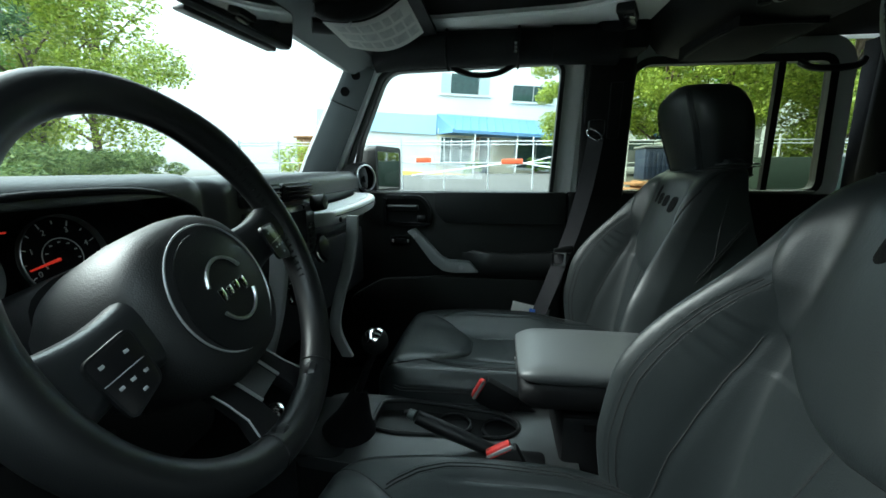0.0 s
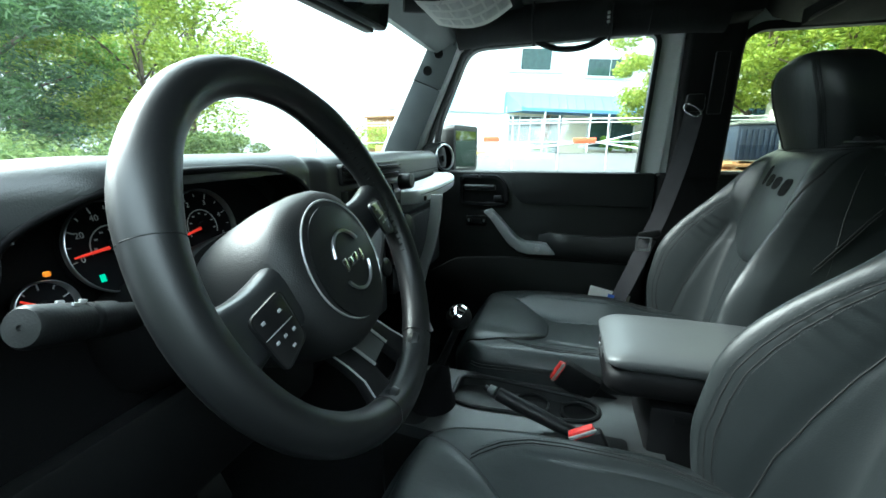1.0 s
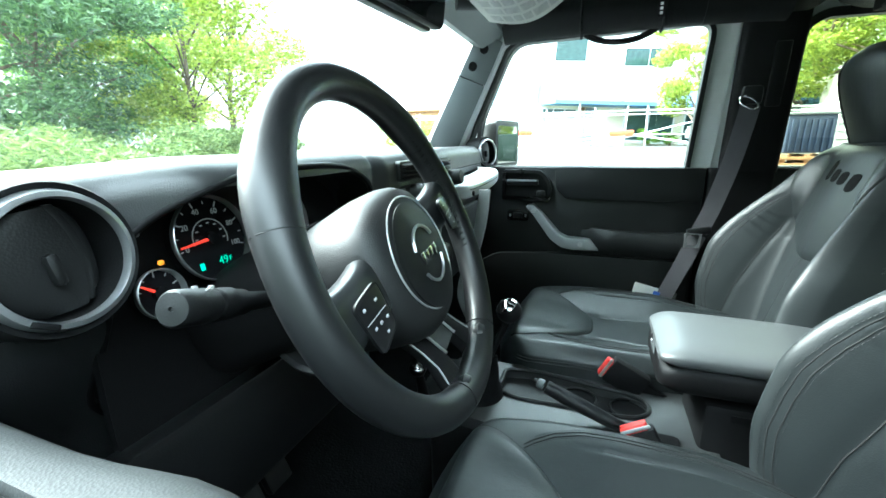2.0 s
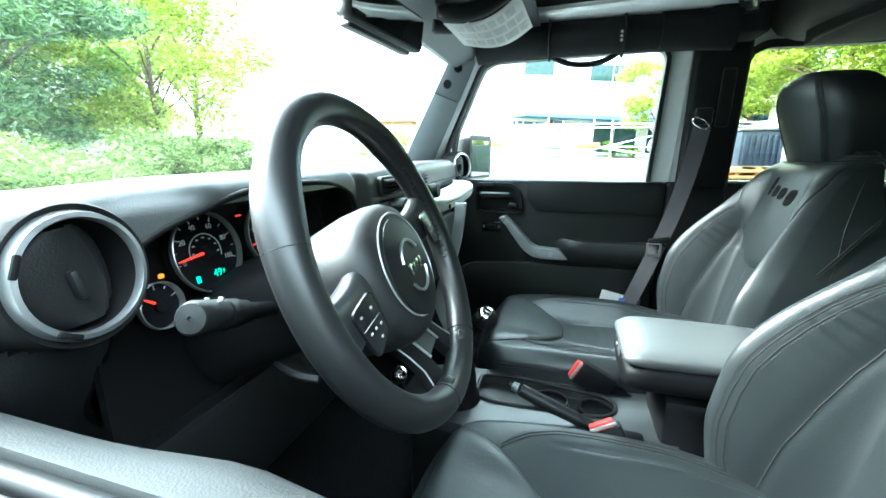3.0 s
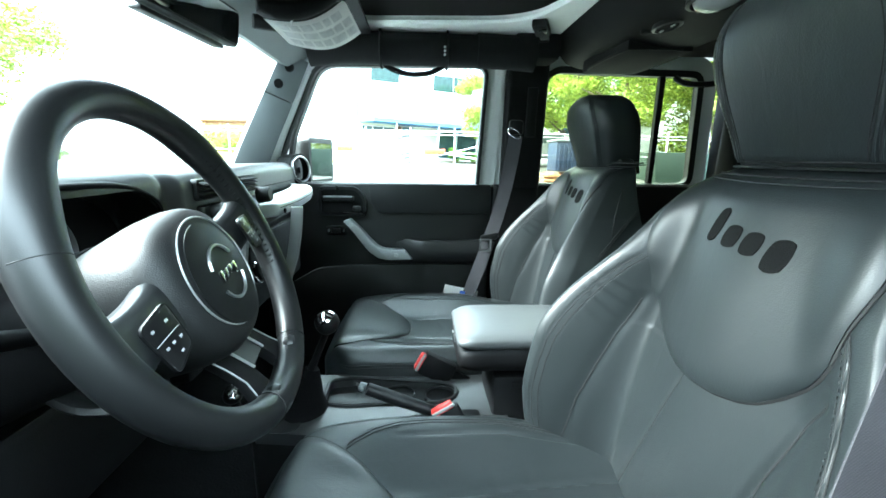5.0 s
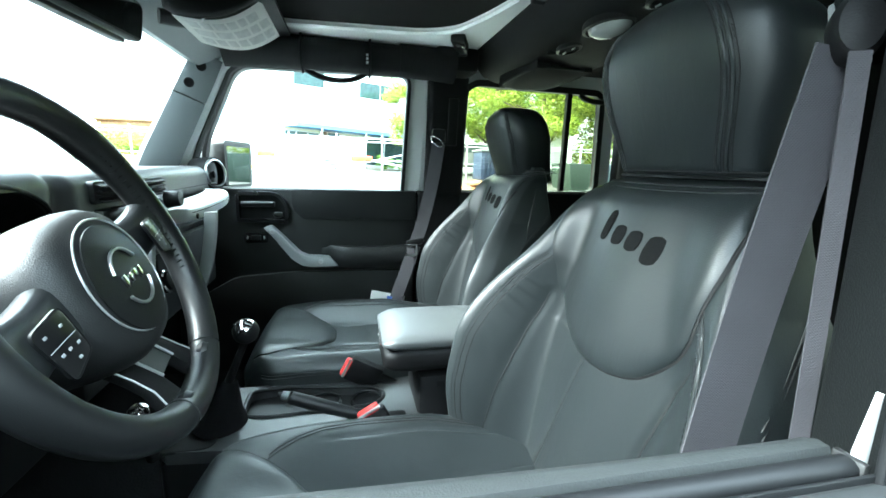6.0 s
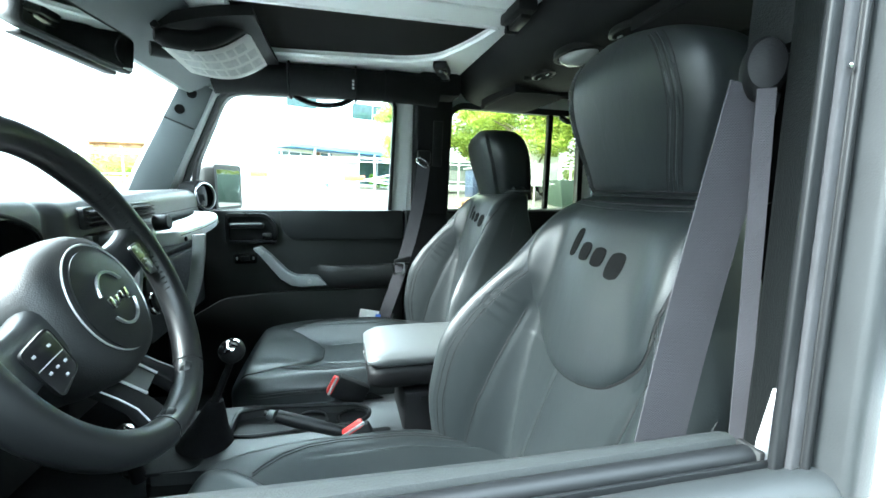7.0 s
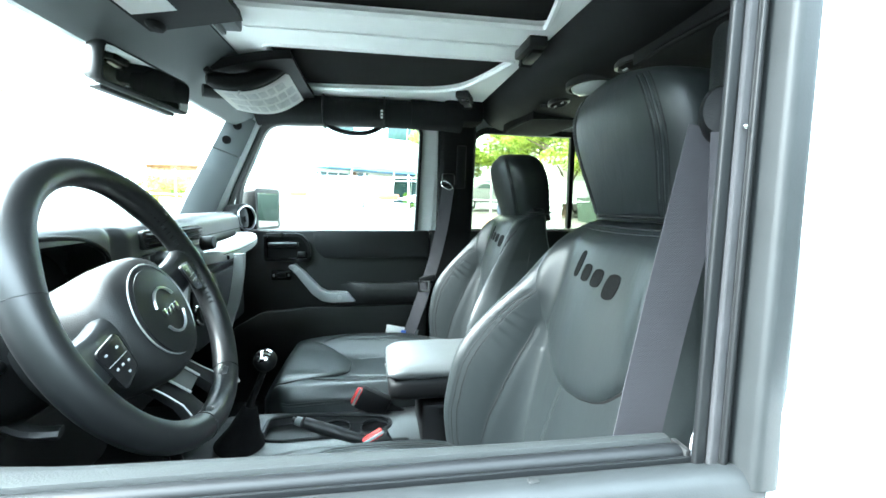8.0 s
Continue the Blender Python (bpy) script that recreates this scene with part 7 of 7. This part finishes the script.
for x, y, w, h in ((3.4, 8.0, 1.3, 1.2), (5.0, 8.8, 1.4, 1.3), (6.6, 9.2, 1.4, 1.2), (8.4, 9.8, 1.3, 1.1), (2.0, 7.5, 1.2, 1.2), (10.4, 10.8, 1.2, 0.9)):
    k += 1
    shrub(x, y, w, h, LEAF_SHRUB, 15000, 0.050, 30 + k, "spreading feathery juniper shrub", droop=0.2)
# beside the building and behind the rear window
tree(18.4, -3.2, 5.4, 2.2, LEAF_LIGHT, 17000, 0.060, 21, "light green street tree before the building", low=0.30, clumps=24)
tree(15.2, -7.6, 6.8, 2.9, LEAF_LIGHT, 32000, 0.062, 22, "light green tree beside the fence", low=0.30, clumps=36)
tree(18.2, -6.6, 7.0, 3.0, LEAF_LIGHT, 26000, 0.070, 26, "leafy spring-green tree behind the parked cars", low=0.28, clumps=34)
tree(14.6, -10.8, 7.2, 3.2, LEAF_LIGHT, 40000, 0.062, 23, "broad spring-green tree with dark limbs", low=0.14, clumps=44)
tree(20.0, -13.5, 8.0, 3.8, LEAF_LIGHT, 18000, 0.11, 24, "green tree in the distance", low=0.2, clumps=34)
tree(24.0, -10.0, 8.5, 3.8, LEAF_GREEN, 9000, 0.12, 25, "green tree behind the vehicles", low=0.25, clumps=30)
for x, y, w, h, s in ((23.2, 1.6, 0.5, 0.8, 41), (23.0, -1.8, 0.5, 0.9, 42), (23.4, -3.0, 0.4, 0.7, 43)):
    shrub(x, y, w, h, LEAF_GREEN, 1200, 0.06, s, "small round shrub at the building", clumps=8)
shrub(19.5, 9.6, 1.2, 1.2, LEAF_LIGHT, 3000, 0.08, 44, "yellow-green shrub by the fence")
shrub(20.5, 8.2, 1.0, 0.9, LEAF_GREEN, 2500, 0.08, 45, "low green shrub by the wooden shed")

# wooden shed and other things beyond the fence
shed = thing("wooden_shed", (21.0, 9.2, ground_height(21, 9.2)), "brown boarded wooden shed", "shed")
gz = ground_height(21, 9.2)
part("body", rbox((21.5, 9.4, gz + 0.9), (2.0, 2.3, 1.8), 0.02), WOOD, shed)
for k in range(12):
    part("board", rbox((20.47, 8.33 + 0.195 * k, gz + 0.9), (0.04, 0.185, 1.8), 0.01), WOOD, shed)
part("roof", rbox((21.5, 9.4, gz + 1.85), (2.3, 2.6, 0.10), 0.02), WOOD, shed)

BINX, BINY = 11.0, -3.95
bz = ground_height(BINX, BINY)
bin_ = thing("storage_bin", (BINX, BINY, bz), "dark blue ribbed metal bin on wooden pallets", "bin")
part("box", rbox((BINX, BINY, bz + 0.95), (0.8, 0.85, 0.80), 0.03), BLUEBOX, bin_)
for k in range(7):
    part("rib", rbox((BINX - 0.42, BINY - 0.345 + 0.115 * k, bz + 0.92), (0.05, 0.04, 0.66), 0.01), BLUEBOX, bin_)
part("lid", rbox((BINX, BINY, bz + 1.38), (0.9, 0.95, 0.07), 0.03), CARGREY, bin_)
for k in range(3):
    part("pallet_board", rbox((BINX, BINY, bz + 0.16 + 0.14 * k), (1.0, 1.7 - 0.2 * k, 0.07), 0.01), WOOD, bin_)
for d in (-0.42, 0.0, 0.42):
    part("pallet_block", rbox((BINX, BINY + d, bz + 0.26), (0.9, 0.10, 0.52), 0.01), WOOD, bin_)
crate = thing("louvered_cabinet", (11.3, -4.95, ground_height(11.3, -4.95)), "white louvered metal cabinet beside the bin", "cabinet")
cz = ground_height(11.3, -4.95)
part("body", rbox((11.3, -4.95, cz + 0.85), (0.7, 0.95, 1.66), 0.03), CARWHITE, crate)
for k in range(8):
    part("louver", rbox((10.93, -4.95, cz + 0.35 + 0.16 * k), (0.05, 0.80, 0.05), 0.01, rot=(0, 25, 0)), CARWHITE, crate)


def vehicle(x, y, rz, kind, paint, label):
    z = ground_height(x, y)
    m = pose(x, y, z, 0, 0, rz)
    ob = thing(kind, (x, y, z), label, "vehicle", "parked vehicles")
    L, W, H = (4.6, 1.8, 1.45) if kind == "car" else (5.2, 2.0, 2.3)
    if kind == "car":
        low = [(-2.3, 0.35), (-2.3, 0.80), (-2.1, 0.95), (-1.5, 1.0), (-0.9, 1.42), (0.6, 1.45), (1.3, 1.0), (2.1, 0.9), (2.3, 0.7), (2.3, 0.35)]
        glass = [(-1.35, 1.02), (-0.85, 1.36), (0.55, 1.38), (1.1, 1.02)]
    else:
        low = [(-2.6, 0.4), (-2.6, 2.2), (-2.4, 2.3), (1.0, 2.3), (1.7, 1.5), (2.4, 1.25), (2.6, 1.0), (2.6, 0.4)]
        glass = [(-0.2, 1.45), (-0.2, 2.05), (0.9, 2.05), (1.45, 1.5)]
    face = m @ Matrix(((1, 0, 0, 0), (0, 0, 1, -W / 2), (0, 1, 0, 0), (0, 0, 0, 1)))
    part("body", prism(low, face, W, bevel=0.05), paint, ob)
    for d in (-0.006, W - 0.006):
        part("side_glass", prism(glass, face @ Matrix.Translation((0, 0, d)), 0.012), DARKGLASS, ob, "dark side glass")
    for wx in (-L * 0.31, L * 0.31):
        for wy in (-W / 2 + 0.08, W / 2 - 0.08):
            wh = part("wheel", lathe([(0.10, -0.10), (0.30, -0.10), (0.32, -0.06), (0.32, 0.06), (0.30, 0.10), (0.10, 0.10)], m @ pose(wx, wy, 0.32, 90, 0, 0), 20), TYRE, ob)
            part("rim", lathe([(0.19, -0.105), (0.19, 0.105)], m @ pose(wx, wy, 0.32, 90, 0, 0), 16), GALV, wh)
    for wy in (-0.6, 0.6):
        part("headlight", rbox(None, (0.06, 0.3, 0.14), 0.03, m=m @ pose(L / 2 - 0.02, wy, 0.75)), LENS, ob)
    return ob


vehicle(19.0, -5.4, 100, "car", CARGREY, "grey parked car beyond the fence")
vehicle(20.5, -8.6, 95, "van", CARWHITE, "white parked van beyond the fence")
vehicle(17.4, -7.4, 4, "van", CARWHITE, "white boxy parked van")
vehicle(22.0, -16.5, 100, "car", CARWHITE, "white parked car beneath the trees")
skip = thing("skip_bin", (12.6, -8.9, 0.8), "dark green metal skip", "skip")
part("box", prism([(-1.35, 0.0), (1.35, 0.0), (1.5, 1.0), (-1.5, 1.0)], pose(12.6, -8.9, ground_height(12.6, -8.9)) @ Matrix(((0, 0, 1, 0), (1, 0, 0, 0), (0, 1, 0, 0), (0, 0, 0, 1))), 1.4, bevel=0.03), material("green_skip_paint", (0.005, 0.016, 0.010), 0.7), skip)
